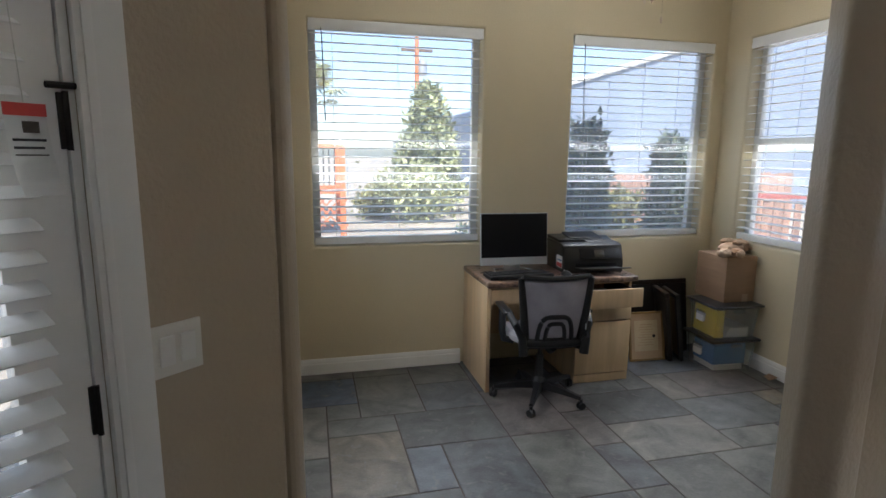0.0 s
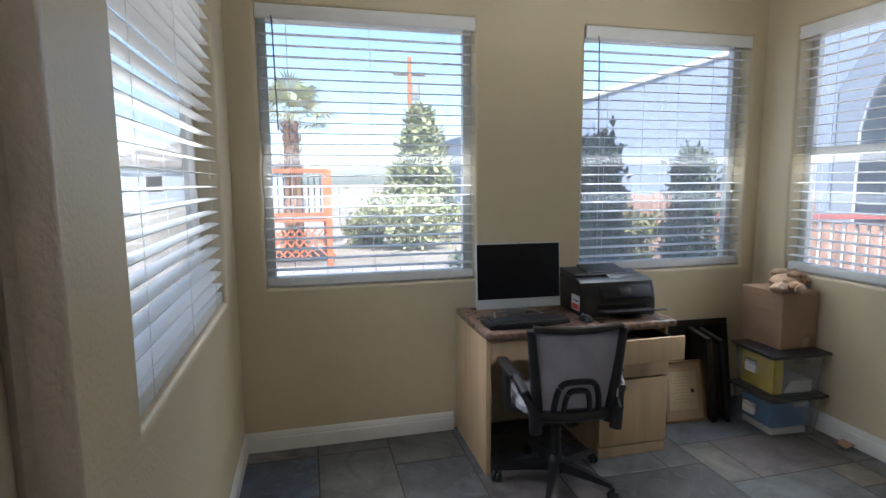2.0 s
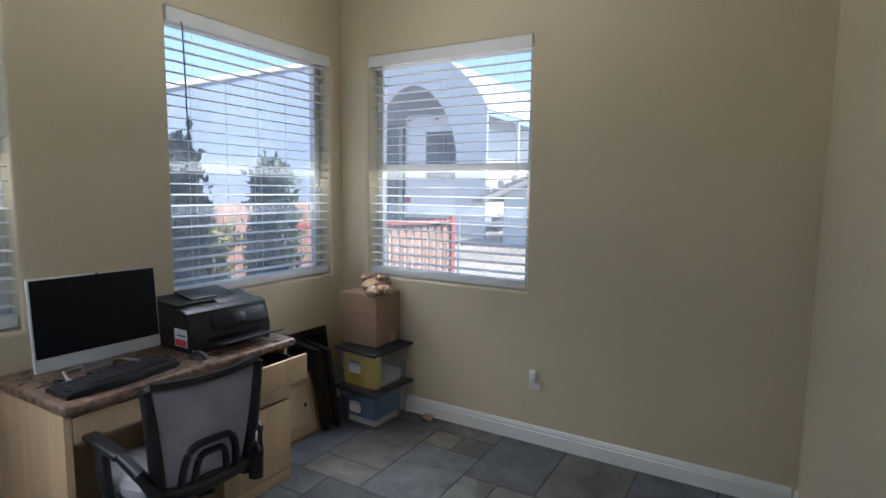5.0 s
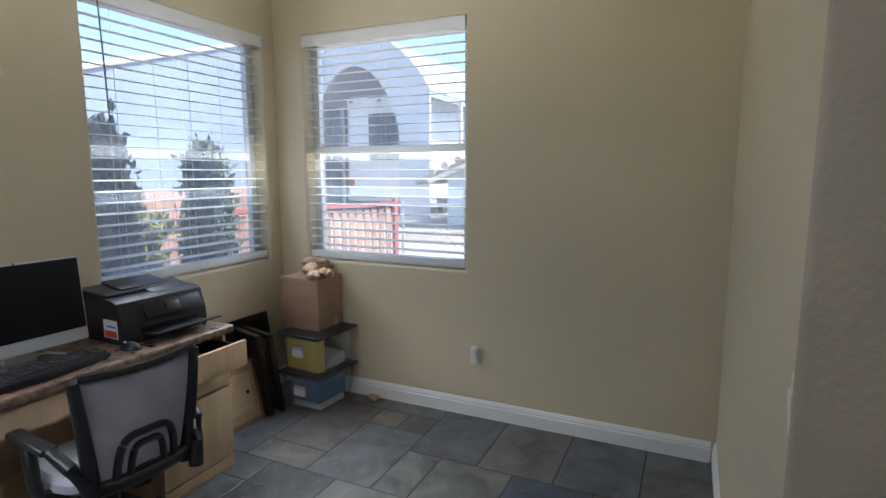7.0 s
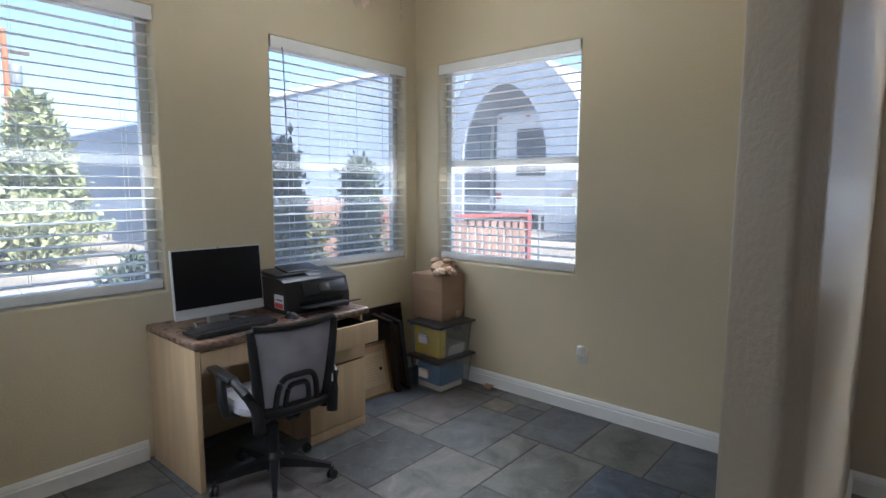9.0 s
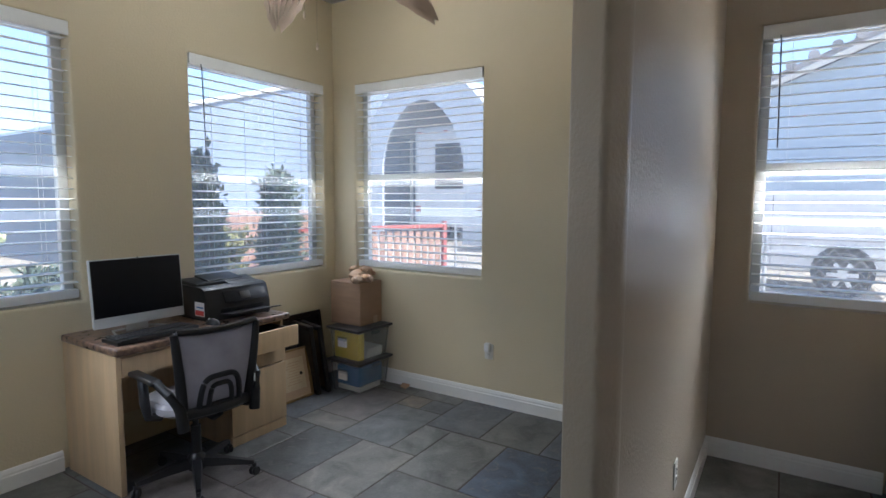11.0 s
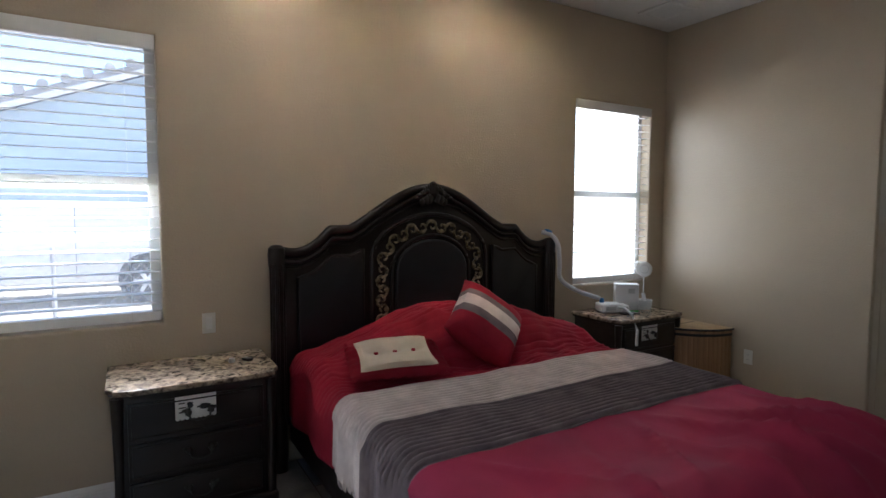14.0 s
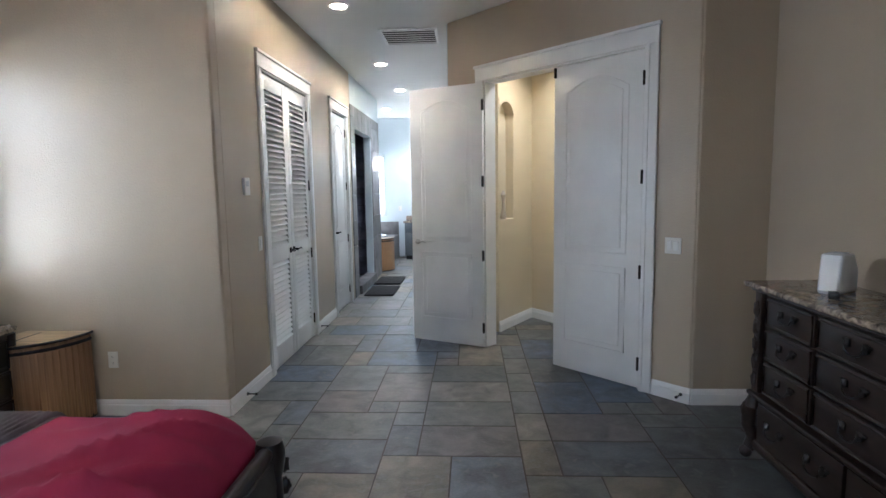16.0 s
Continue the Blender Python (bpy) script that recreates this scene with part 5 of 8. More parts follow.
def nightstand(m, label, tag=True):
    """Local frame: front looks towards -y, x to the right, origin at the middle of the back on the floor."""
    root = thing("nightstand", m, label, "nightstand", "nightstands beside the bed")
    w, d, h = 0.70, 0.46, 0.70
    part("carcass", box(-w / 2, w / 2, -d, 0, 0.07, h, 0.006), "dark_wood", root)
    part("plinth", box(-w / 2 - 0.02, w / 2 + 0.02, -d - 0.02, 0, 0.03, 0.1, 0.02, 3), "dark_wood", root)
    for sx in (-1, 1):
        for yy in (-d + 0.03, -0.06):
            part("foot", lathe([(0.03, 0.0), (0.045, 0.015), (0.04, 0.035)], 14, m=pose(sx * (w / 2 - 0.035), yy, 0)), "dark_wood", root)
        b = lathe([(0.022, 0.1), (0.024, 0.2), (0.02, 0.3), (0.024, 0.55), (0.028, 0.66), (0.03, h)], 12, m=pose(sx * (w / 2 - 0.012), -d + 0.008, 0))
        part("corner_column", b, "dark_wood", root)
    for z0, z1 in ((0.12, 0.29), (0.305, 0.475), (0.49, 0.665)):
        dr = part("drawer", box(-w / 2 + 0.05, w / 2 - 0.05, -d - 0.012, -d + 0.004, z0, z1, 0.006, 2), "dark_wood", root)
        part("drawer_bead", tube([(-w / 2 + 0.065, -d - 0.013, z0 + 0.014), (w / 2 - 0.065, -d - 0.013, z0 + 0.014), (w / 2 - 0.065, -d - 0.013, z1 - 0.014), (-w / 2 + 0.065, -d - 0.013, z1 - 0.014)], 0.004, 6, closed=True), "dark_wood", dr)
        bail_pull(dr, 0, (z0 + z1) / 2 + 0.01, -d - 0.012)
    out = [(-0.385, 0.0), (-0.385, -0.42), (-0.355, -0.46), (-0.355, -0.49), (-0.28, -0.515), (0.28, -0.515), (0.355, -0.49), (0.355, -0.46), (0.385, -0.42), (0.385, 0.0)]
    part("top_moulding", prism([(x * 0.97, y * 0.97) for x, y in out], h, h + 0.015, 0.004), "dark_wood", root)
    part("stone_top", prism(out, h + 0.015, h + 0.042, 0.008, seg=3), "granite", root, "polished brown granite top")
    if tag:
        t = part("note", box(-0.105, 0.075, -d - 0.0145, -d - 0.0125, 0.565, 0.67), "paper", root, "white lace-edged note with small print", smooth=False)
        for k in range(9):
            part("lace_edge", lathe([(0.0, 0), (0.011, 0.0005), (0.0, 0.001)], 8, m=pose(-0.095 + 0.02 * k, -d - 0.013, 0.565, 90)), "paper", t)
        for k in range(3):
            part("text_line", box(-0.09, -0.055 - 0.004 * k, -d - 0.0152, -d - 0.0143, 0.59 + 0.022 * k, 0.596 + 0.022 * k), "grout", t, smooth=False)
        part("motif", blob((-0.04, -d - 0.0148, 0.625), 0.013, (1, 0.06, 1.1), jitter=0.6, seed=3, seg=10), "black", t)
        part("motif", blob((0.02, -d - 0.0148, 0.61), 0.016, (1.6, 0.06, 0.8), jitter=0.6, seed=5, seg=10), "black", t)
    return root


nightstand(spot(3.74, 0.127, 0, -90), "dark wooden nightstand with a brown granite top and a lace-edged note")
nightstand(spot(3.74, -3.11, 0, -90), "dark wooden nightstand with a brown granite top, crowded with medical gear")
kn = thing("earbud_case", spot(3.5, -0.06, 0.7425), "tiny white bottle cap on the nightstand", "cap")
part("cap", lathe([(0.014, 0), (0.016, 0.008), (0.014, 0.02), (0, 0.022)], 14), "white_plastic", kn)
ky = thing("key_fob", spot(3.5, -0.14, 0.7425, 30), "small black key fob on the nightstand", "key fob")
part("fob", box(-0.03, 0.03, -0.016, 0.016, 0, 0.014, 0.006, 2), "black", ky)

# breathing machine and the things around it on the far nightstand
TZ = 0.7425
cp = thing("breathing_machine", spot(3.55, -2.95, TZ, -115), "white bedside breathing machine with a corrugated hose", "medical device")
part("housing", box(-0.09, 0.09, -0.07, 0.08, 0.003, 0.075, 0.022, 4), "white_plastic", cp)
part("tank", box(0.075, 0.15, -0.06, 0.07, 0.003, 0.06, 0.018, 3), "white_plastic", cp)
part("display", box(-0.05, 0.03, -0.073, -0.068, 0.025, 0.055, 0.002), "silver", cp)
part("connector", lathe([(0.018, 0.06), (0.018, 0.1), (0.013, 0.11)], 14, m=pose(-0.05, 0.03, 0)), "pale_blue_plastic", cp)
hose = [Vector(p) for p in ((3.57, -2.86, 0.86), (3.62, -2.66, 0.93), (3.63, -2.50, 1.03), (3.61, -2.465, 1.17), (3.62, -2.455, 1.3), (3.66, -2.42, 1.375), (3.69, -2.35, 1.395))]
hp = []
for i in range(len(hose) - 1):
    p0, p1, p2, p3 = hose[max(0, i - 1)], hose[i], hose[i + 1], hose[min(len(hose) - 1, i + 2)]
    for k in range(14):
        t = k / 14
        hp.append(0.5 * ((2 * p1) + (p2 - p0) * t + (2 * p0 - 5 * p1 + 4 * p2 - p3) * t * t + (3 * p1 - p0 - 3 * p2 + p3) * t ** 3))
hs = thing("breathing_hose", spot(0, 0), "white corrugated air hose draped over the headboard", "hose")
part("tube", tube(hp, 0.017, 10), "hose", hs)
for k in range(2, len(hp) - 2, 2):
    d_ = (hp[k + 1] - hp[k - 1]).normalized()
    rot = d_.to_track_quat("Z", "Y").to_matrix().to_4x4()
    part("ridge", lathe([(0.017, -0.002), (0.0195, 0), (0.017, 0.002)], 10, m=Matrix.Translation(hp[k]) @ rot), "hose", hs)
part("strap", box(-0.02, 0.02, -0.025, 0.025, -0.006, 0.012, 0.005), "pale_blue_plastic", hs, "blue strap", m=pose(3.67, -2.40, 1.40, 20, 0, 0))
h2 = thing("hanging_hose", spot(0, 0), "white air hose hanging down the nightstand's front", "hose")
part("tube", tube([(3.5, -2.98, 0.79), (3.38, -2.94, 0.8), (3.27, -2.90, 0.77), (3.205, -2.88, 0.66), (3.20, -2.87, 0.55)], 0.011, 10), "hose", h2)
wb = thing("white_carton", spot(3.58, -3.18, TZ, -130), "glossy white device carton on the nightstand", "box")
part("carton", box(-0.095, 0.095, -0.055, 0.055, 0, 0.215, 0.008, 2), "white_plastic", wb)
part("print", box(0.01, 0.06, -0.0565, -0.055, 0.14, 0.18), "silver", wb, smooth=False)
bb = thing("blue_carton", spot(3.69, -3.27, TZ), "blue bottle standing behind the white carton", "bottle")
part("bottle", lathe([(0.03, 0), (0.032, 0.02), (0.032, 0.14), (0.015, 0.17), (0.015, 0.19), (0, 0.19)], 16), "pale_blue_plastic", bb)
bk = thing("basket", spot(3.52, -3.33, TZ), "round white plastic basket holding small items", "basket")
part("bowl", lathe([(0.055, 0.0), (0.068, 0.07), (0.071, 0.075), (0.064, 0.073), (0.052, 0.006), (0.0, 0.006)], 22), "white_plastic", bk)
for k in range(4):
    part("rib", tube([(0.06 + 0.0037 * k * 0.6) * Vector((math.cos(a), math.sin(a), 0)) + Vector((0, 0, 0.012 + 0.016 * k)) for a in np.linspace(0, 2 * math.pi, 24)[:-1]], 0.003, 5, closed=True), "white_plastic", bk)
part("card", box(-0.004, 0.004, -0.02, 0.02, 0.02, 0.13, 0.001, rot=pose(0, 0, 0, 12, 18, 0)), "white_plastic", bk)
df = thing("desk_fan", spot(3.60, -3.42, TZ), "small white desk fan on a thin stem", "fan")
part("base", lathe([(0.045, 0), (0.045, 0.008), (0.01, 0.016), (0, 0.016)], 18), "white_plastic", df)
part("stem", lathe([(0.005, 0.01), (0.005, 0.27)], 8), "white_plastic", df)
hd = part("head", lathe([(0.0, -0.02), (0.035, -0.018), (0.062, 0.0), (0.066, 0.012), (0.06, 0.016), (0.0, 0.014)], 24, m=pose(0, 0, 0.32, 0, -80, -45)), "white_plastic", df)
part("guard_ring", tube([pose(0, 0, 0.32, 0, -80, -45) @ Vector((0.035 * math.cos(a), 0.035 * math.sin(a), 0.018)) for a in np.linspace(0, 2 * math.pi, 22)[:-1]], 0.003, 6, closed=True), "silver", hd)
pn = thing("green_pen", spot(3.46, -3.11, TZ + 0.006, 70), "bright green pen on the nightstand", "pen")
part("barrel", tube([(-0.06, 0, 0.0), (0.06, 0, 0.0)], 0.006, 8), "green", pn)
ph = thing("phone", spot(3.42, -3.04, TZ, 80), "black phone lying on the nightstand", "phone")
part("body", box(-0.075, 0.075, -0.036, 0.036, 0, 0.009, 0.004, 2), "black", ph)


# ---------------------------------------------------------------- bamboo hamper
def hamper(x, y, turn, label, r=0.4, h=0.6):
    root = thing("laundry_hamper", spot(x, y, 0, turn), label, "hamper", "bamboo hampers")
    n = 18
    arc_ = [(r * math.cos(radians(90 * k / n)), r * math.sin(radians(90 * k / n))) for k in range(n + 1)]
    out = [(0.0, 0.0)] + arc_
    part("body", prism(out, 0.02, h, 0.004), "rattan", root, "vertical bamboo slat body")
    for k in range(n):
        a = radians(90 * (k + 0.5) / n)
        part("slat", box(-0.002, 0.003, -0.015, 0.015, 0.03, h - 0.05, 0.001), "rattan", root, m=pose(r * math.cos(a), r * math.sin(a), 0, 0, 0, math.degrees(a)))
    for z in (0.02, h - 0.045):
        part("binding", prism([(x_ * 1.012 - 0.002, y_ * 1.012 - 0.002) for x_, y_ in out], z, z + 0.022, 0.003), "black", root, "black fabric binding")
    lid = part("lid", prism([(x_ * 1.03 - 0.006, y_ * 1.03 - 0.006) for x_, y_ in out], h, h + 0.018, 0.004), "rattan_lid", root, "pale bamboo lid")
    part("lid_trim", tube([(x_ * 1.035 - 0.006, y_ * 1.035 - 0.006, h + 0.009) for x_, y_ in out], 0.0095, 6, closed=True), "black", lid)
    part("lid_band", box(0.05, 0.37, 0.13, 0.142, h + 0.0175, h + 0.0195), "black", lid, smooth=False)
    return root


hamper(3.49, -3.81, 90, "quarter-round bamboo laundry hamper with a pale lid and black trim", 0.45, 0.6)
hamper(2.28, -10.65, 90, "tall bamboo laundry hamper in the bathroom", 0.36, 0.62)


# ---------------------------------------------------------------- dresser
M["walnut"] = material("dark_walnut_wood", (0.032, 0.018, 0.012), 0.35, var=0.4, scale=3, fine=50, bump=0.12, stretch=(1, 8, 8), coat=0.15)


def dresser():
    """Front looks towards -y in its own frame; x to the right; origin at the back, right end seen from the front is the far end."""
    L, d, h = 1.62, 0.44, 0.955
    root = thing("dresser", spot(-1.577, -3.385 + L / 2, 0, 90), "large carved dark walnut dresser with a granite top and drop handles", "dresser")
    part("carcass", box(-L / 2 + 0.05, L / 2 - 0.05, -d + 0.04, 0, 0.08, h, 0.006), "walnut", root)
    part("lower_moulding", box(-L / 2 - 0.0, L / 2, -d - 0.01, 0, 0.36, 0.385, 0.01, 3), "walnut", root)
    part("plinth", box(-L / 2 + 0.01, L / 2 - 0.01, -d + 0.0, 0, 0.06, 0.12, 0.02, 3), "walnut", root)
    for sx in (-1, 1):
        x = sx * (L / 2 - 0.045)
        col = part("corner_pilaster", box(x - 0.03, x + 0.03, -d + 0.01, -d + 0.06, 0.385, h, 0.008), "walnut", root)
        for k in range(5):
            part("carved_leaf", blob((x, -d + 0.006, 0.46 + 0.1 * k), 0.026, (0.8, 0.5, 1.6), seed=k, jitter=0.5), "walnut", col)
        b = tube([(x, -d + 0.03, 0.36), (x, -d - 0.01, 0.3), (x, -d - 0.012, 0.2), (x, -d + 0.02, 0.12), (x, -d + 0.0, 0.06), (x, -d - 0.02, 0.03)], 0.04, 10, r1=0.035)
        blob((x, -d - 0.02, 0.035), 0.036, (1, 1, 0.95), bm=b)
        blob((x, -d - 0.03, 0.28), 0.03, (1, 0.8, 1.4), jitter=0.4, bm=b)
        part("scroll_leg", b, "walnut", root)
        part("back_foot", box(x - 0.03, x + 0.03, -0.09, -0.02, 0.0, 0.08, 0.008), "walnut", root)
    xs3 = [-L / 2 + 0.1, -L / 6 - 0.005, L / 6 + 0.005, L / 2 - 0.1]
    rows = [(0.775, 0.935), (0.59, 0.765), (0.4, 0.58)]
    for z0, z1 in rows:
        for k in range(3):
            x0, x1 = xs3[k] + 0.01, xs3[k + 1] - 0.01
            dr = part("drawer", box(x0, x1, -d + 0.02, -d + 0.05, z0, z1, 0.006), "walnut", root)
            part("drawer_frame", tube([(x0 + 0.012, -d + 0.02, z0 + 0.012), (x1 - 0.012, -d + 0.02, z0 + 0.012), (x1 - 0.012, -d + 0.02, z1 - 0.012), (x0 + 0.012, -d + 0.02, z1 - 0.012)], 0.009, 6, closed=True), "walnut", dr)
            bail_pull(dr, (x0 + x1) / 2, (z0 + z1) / 2 + 0.014, -d + 0.02, 1.1)
    for k in range(2):
        x0, x1 = (-L / 2 + 0.11, -0.01) if k == 0 else (0.01, L / 2 - 0.11)
        dr = part("drawer", box(x0, x1, -d + 0.0, -d + 0.05, 0.13, 0.35, 0.008), "walnut", root)
        for q in (0.25, 0.75):
            bail_pull(dr, x0 + (x1 - x0) * q, 0.255, -d, 1.2)
    part("top_moulding", box(-L / 2 - 0.01, L / 2 + 0.01, -d + 0.0, 0, h, h + 0.02, 0.008, 3), "walnut", root)
    part("stone_top", box(-L / 2 - 0.035, L / 2 + 0.035, -d - 0.035, 0.0, h + 0.02, h + 0.05, 0.013, 4), "granite", root, "polished brown granite top")
    return root


dresser()
ro = thing("wireless_router", spot(-1.38, -3.06, 1.005, 35) @ Matrix.Scale(1.22, 4), "white curved wireless router on the dresser", "router")
b = prism([(-0.075, 0.0), (0.08, 0.0), (0.088, 0.012), (0.07, 0.155), (0.045, 0.16), (-0.04, 0.155), (-0.082, 0.09), (-0.082, 0.012)], -0.04, 0.04, 0.012, m=UPRIGHT, seg=3)
part("shell", b, "white_plastic", ro)
part("vent", box(-0.015, 0.04, -0.025, 0.025, 0.158, 0.162), "silver", ro, smooth=False)
ad = thing("power_adapter", spot(-1.26, -2.90, 1.005, 60), "black power adapter on the dresser", "adapter")
part("brick", box(-0.035, 0.035, -0.022, 0.022, 0, 0.03, 0.006, 2), "black", ad)
part("cord", tube([(0.035, 0, 0.01), (0.09, 0.03, 0.005), (0.15, 0.01, 0.005), (0.22, 0.06, 0.005)], 0.003, 6), "black", ad)
tvx = thing("television", spot(-1.44, -2.42, 1.005, 90), "black flat screen standing on the dresser", "screen")
part("panel", box(-0.32, 0.32, -0.03, 0.0, 0.05, 0.42, 0.006), "black", tvx)
part("screen", box(-0.31, 0.31, -0.0325, -0.029, 0.06, 0.41), "screen", tvx, smooth=False)
part("stand", box(-0.12, 0.12, -0.1, 0.06, 0.0, 0.012, 0.004), "black", tvx)
part("neck", box(-0.03, 0.03, -0.03, 0.0, 0.01, 0.07, 0.004), "black", tvx)


# ---------------------------------------------------------------- doors
def casing(m, w, h, width=0.09, thick_in=0.02, reveal=0.13, crown=True, label="white moulded door casing"):
    """Trim round an opening; wall frame, origin at the opening's lower left inner corner."""
    root = thing("trim", m, label, "trim", kind="structure")
    for x0, x1 in ((-width, 0.0), (w, w + width)):
        part("side_casing", box(x0, x1, -thick_in, 0.0, 0, h + 0.0, 0.005, 2), "white", root)
        part("casing_bead", box(x0 + 0.012, x0 + 0.03, -thick_in - 0.006, -thick_in + 0.004, 0, h, 0.003), "white", root)
    part("head_casing", box(-width, w + width, -thick_in, 0.0, h, h + width + 0.02, 0.005, 2), "white", root)
    if crown:
        part("crown", box(-width - 0.012, w + width + 0.012, -thick_in - 0.014, 0.0, h + width + 0.02, h + width + 0.045, 0.006, 2), "white", root)
    b = box(0.0, 0.016, 0.0, reveal, 0, h)
    box(w - 0.016, w, 0.0, reveal, 0, h, bm=b)
    box(0.016, w - 0.016, 0.0, reveal, h - 0.016, h, bm=b)
    part("jamb", b, "white", root, smooth=False)
    return root


def lever(parent, x, z, side, y=-0.02, mat="bronze"):
    p = part("handle", lathe([(0.026, 0.0), (0.026, 0.008), (0.012, 0.012), (0.011, 0.045)], 16, m=pose(x, y, z, 90, 0, 0)), mat, parent, "dark lever handle")
    part("lever", tube([(x, y - 0.042, z), (x + side * 0.03, y - 0.045, z + 0.002), (x + side * 0.075, y - 0.045, z + 0.008), (x + side * 0.11, y - 0.043, z - 0.004)], 0.008, 8, r1=0.006), mat, p)
    return p


def hinges(parent, x, h, y=-0.022, n=4, mat="bronze", lift=0.0):
    for k in range(n):
        z = 0.2 + lift + (h - 0.4) * k / (n - 1)
        b = box(x - 0.012, x + 0.012, y - 0.002, y + 0.006, z - 0.05, z + 0.05, 0.002)
        lathe([(0.0055, -0.052), (0.0055, 0.052)], 8, bm=b, m=pose(x, y - 0.005, z))
        part("hinge", b, mat, parent)


def panel_outline(x0, x1, z0, z1, rise=0.0, n=12):
    pts = [(x0, z0), (x1, z0), (x1, z1 - rise)]
    if rise:
        for k in range(1, n):
            t = k / n
            pts.append((x1 + (x0 - x1) * t, z1 - rise + rise * math.sin(math.pi * t)))
    return pts + [(x0, z1 - rise)]


def panel_door(name, m, w, h, label, handle=None, hinge=None, group=""):
    """Two-panel door, arched upper panel. Face towards -y; origin lower left; pivot left unless the pose says otherwise."""
    root = thing(name, m, label, "door", group)
    t = 0.035
    part("leaf", box(0, w, -t / 2, t / 2, 0.012, h, 0.003), "white", root)
    sm = 0.12
    for z0, z1, rise in ((0.26, 0.92, 0.0), (1.03, h - 0.13, 0.1)):
        for sgn in (-1, 1):
            mm = Matrix(((1, 0, 0, 0), (0, 0, sgn, sgn * t / 2), (0, 1, 0, 0), (0, 0, 0, 1)))
            o = panel_outline(sm, w - sm, z0, z1, rise)
            b = tube([(x, sgn * t / 2, z) for x, z in o], 0.0045, 8, closed=True)
            pn_ = part("panel_moulding", b, "white", root)
            part("raised_panel", prism(panel_outline(sm + 0.045, w - sm - 0.045, z0 + 0.045, z1 - 0.045, rise * 0.8), 0.0, 0.006, 0.005, m=mm), "white", pn_)
    if handle is not None:
        lever(root, handle[0], 1.02, handle[1], -t / 2, handle[2] if len(handle) > 2 else "bronze")
    if hinge is not None:
        hinges(root, hinge, h, -t / 2 - 0.002)
    return root


# double doors in the slanted wall
ddm = spot(PX, PY, 0, T45) @ pose(DD0, 0, 0)
ddw = DD1 - DD0
casing(ddm, ddw, 2.54, 0.095, reveal=0.14, label="white moulded casing of the double doors")
leaf_w = ddw / 2 - 0.02
panel_door("door_right_leaf", ddm @ pose(ddw - 0.018 - leaf_w, 0.02, 0.0), leaf_w, 2.515, "closed white two-panel door with an arched upper panel", hinge=leaf_w - 0.0, group="double doors")
hx = ddm @ Vector((0.018, -0.03, 0))
dirv = Vector((0.99 - hx.x, -5.785 - hx.y))
panel_door("door_left_leaf", spot(hx.x, hx.y, 0, math.degrees(math.atan2(dirv.y, dirv.x)) + 180) @ pose(-leaf_w, 0, 0), leaf_w, 2.515, "open white two-panel door swung back into the hall", handle=(0.07, 1, "chrome"), hinge=leaf_w - 0.0, group="double doors")
part("flush_bolt", box(0.004, 0.02, -0.035, -0.015, 2.43, 2.51, 0.002), "bronze", bpy.data.objects["door_right_leaf"])


# louvred closet doors
def louvre_door(m, w, h, label, handle_x, side, hinge_x):
    root = thing("door_closet", m, label, "door", "louvred closet doors")
    t = 0.034
    for x0, x1 in ((0, 0.085), (w - 0.085, w)):
        part("stile", box(x0, x1, -t / 2, t / 2, 0.012, h, 0.003), "white", root)
    for z0, z1 in ((0.012, 0.2), (0.93, 1.06), (h - 0.12, h)):
        part("rail", box(0.085, w - 0.085, -t / 2 + 0.001, t / 2 - 0.001, z0, z1, 0.002), "white", root)
    me = None
    for z0, z1 in ((0.2, 0.93), (1.06, h - 0.12)):
        n = int((z1 - z0) / 0.045)
        for k in range(n):
            if me is None:
                ob = part("louvre", box(0.083, w - 0.083, -0.028, 0.028, -0.0035, 0.0035, 0.002, 1), "white", root)
                me = ob.data
            else:
                ob = new("louvre", me)
                ob.parent = root
            ob.matrix_local = pose(0, 0, z0 + (k + 0.5) * (z1 - z0) / n, 47, 0, 0)
    lever(root, handle_x, 1.0, side, -t / 2)
    hinges(root, hinge_x, h, -t / 2 - 0.002)
    return root


clm = spot(XH, CL0, 0, -90)
clw = CL0 - CL1
casing(clm, clw, 2.53, 0.09, label="white moulded casing of the closet")
lw = clw / 2 - 0.02
louvre_door(clm @ pose(0.018, 0.025, 0), lw, 2.505, "white louvred closet door with a bronze lever", lw - 0.045, -1, 0.0)
louvre_door(clm @ pose(clw - 0.018 - lw, 0.025, 0), lw, 2.505, "white louvred closet door with a bronze lever", 0.045, 1, lw)
tagged(link("wall_closet_back", box(XH + 0.7, XH + 0.78, -7.9, YS - 0.13, 0, CEIL), "ceiling"), "plain white closet back wall", "wall", kind="structure")
hdm = spot(XH, HD0, 0, -90)
hdw = HD0 - HD1
casing(hdm, hdw, 2.53, 0.09, label="white moulded casing of the hall door")
panel_door("door_hall", hdm @ pose(0.018, 0.03, 0), hdw - 0.036, 2.505, "closed white two-panel hall door", handle=(0.07, 1), hinge=hdw - 0.036)


def door_stop(m):
    root = thing("door_stop", m, "black spring door stop on the baseboard", "door stop")
    part("rod", lathe([(0.012, 0.0), (0.012, 0.006), (0.005, 0.01), (0.005, 0.06), (0.01, 0.062), (0.01, 0.078), (0, 0.08)], 12, m=pose(0, -0.016, 0.06, 90, 0, 0)), "black", root)


door_stop(spot(XH, -4.1, 0, -90))
door_stop(spot(XH, -6.1, 0, -90))
door_stop(spot(PX + U45.x * (L45 - 0.06), PY + U45.y * (L45 - 0.06), 0, T45))

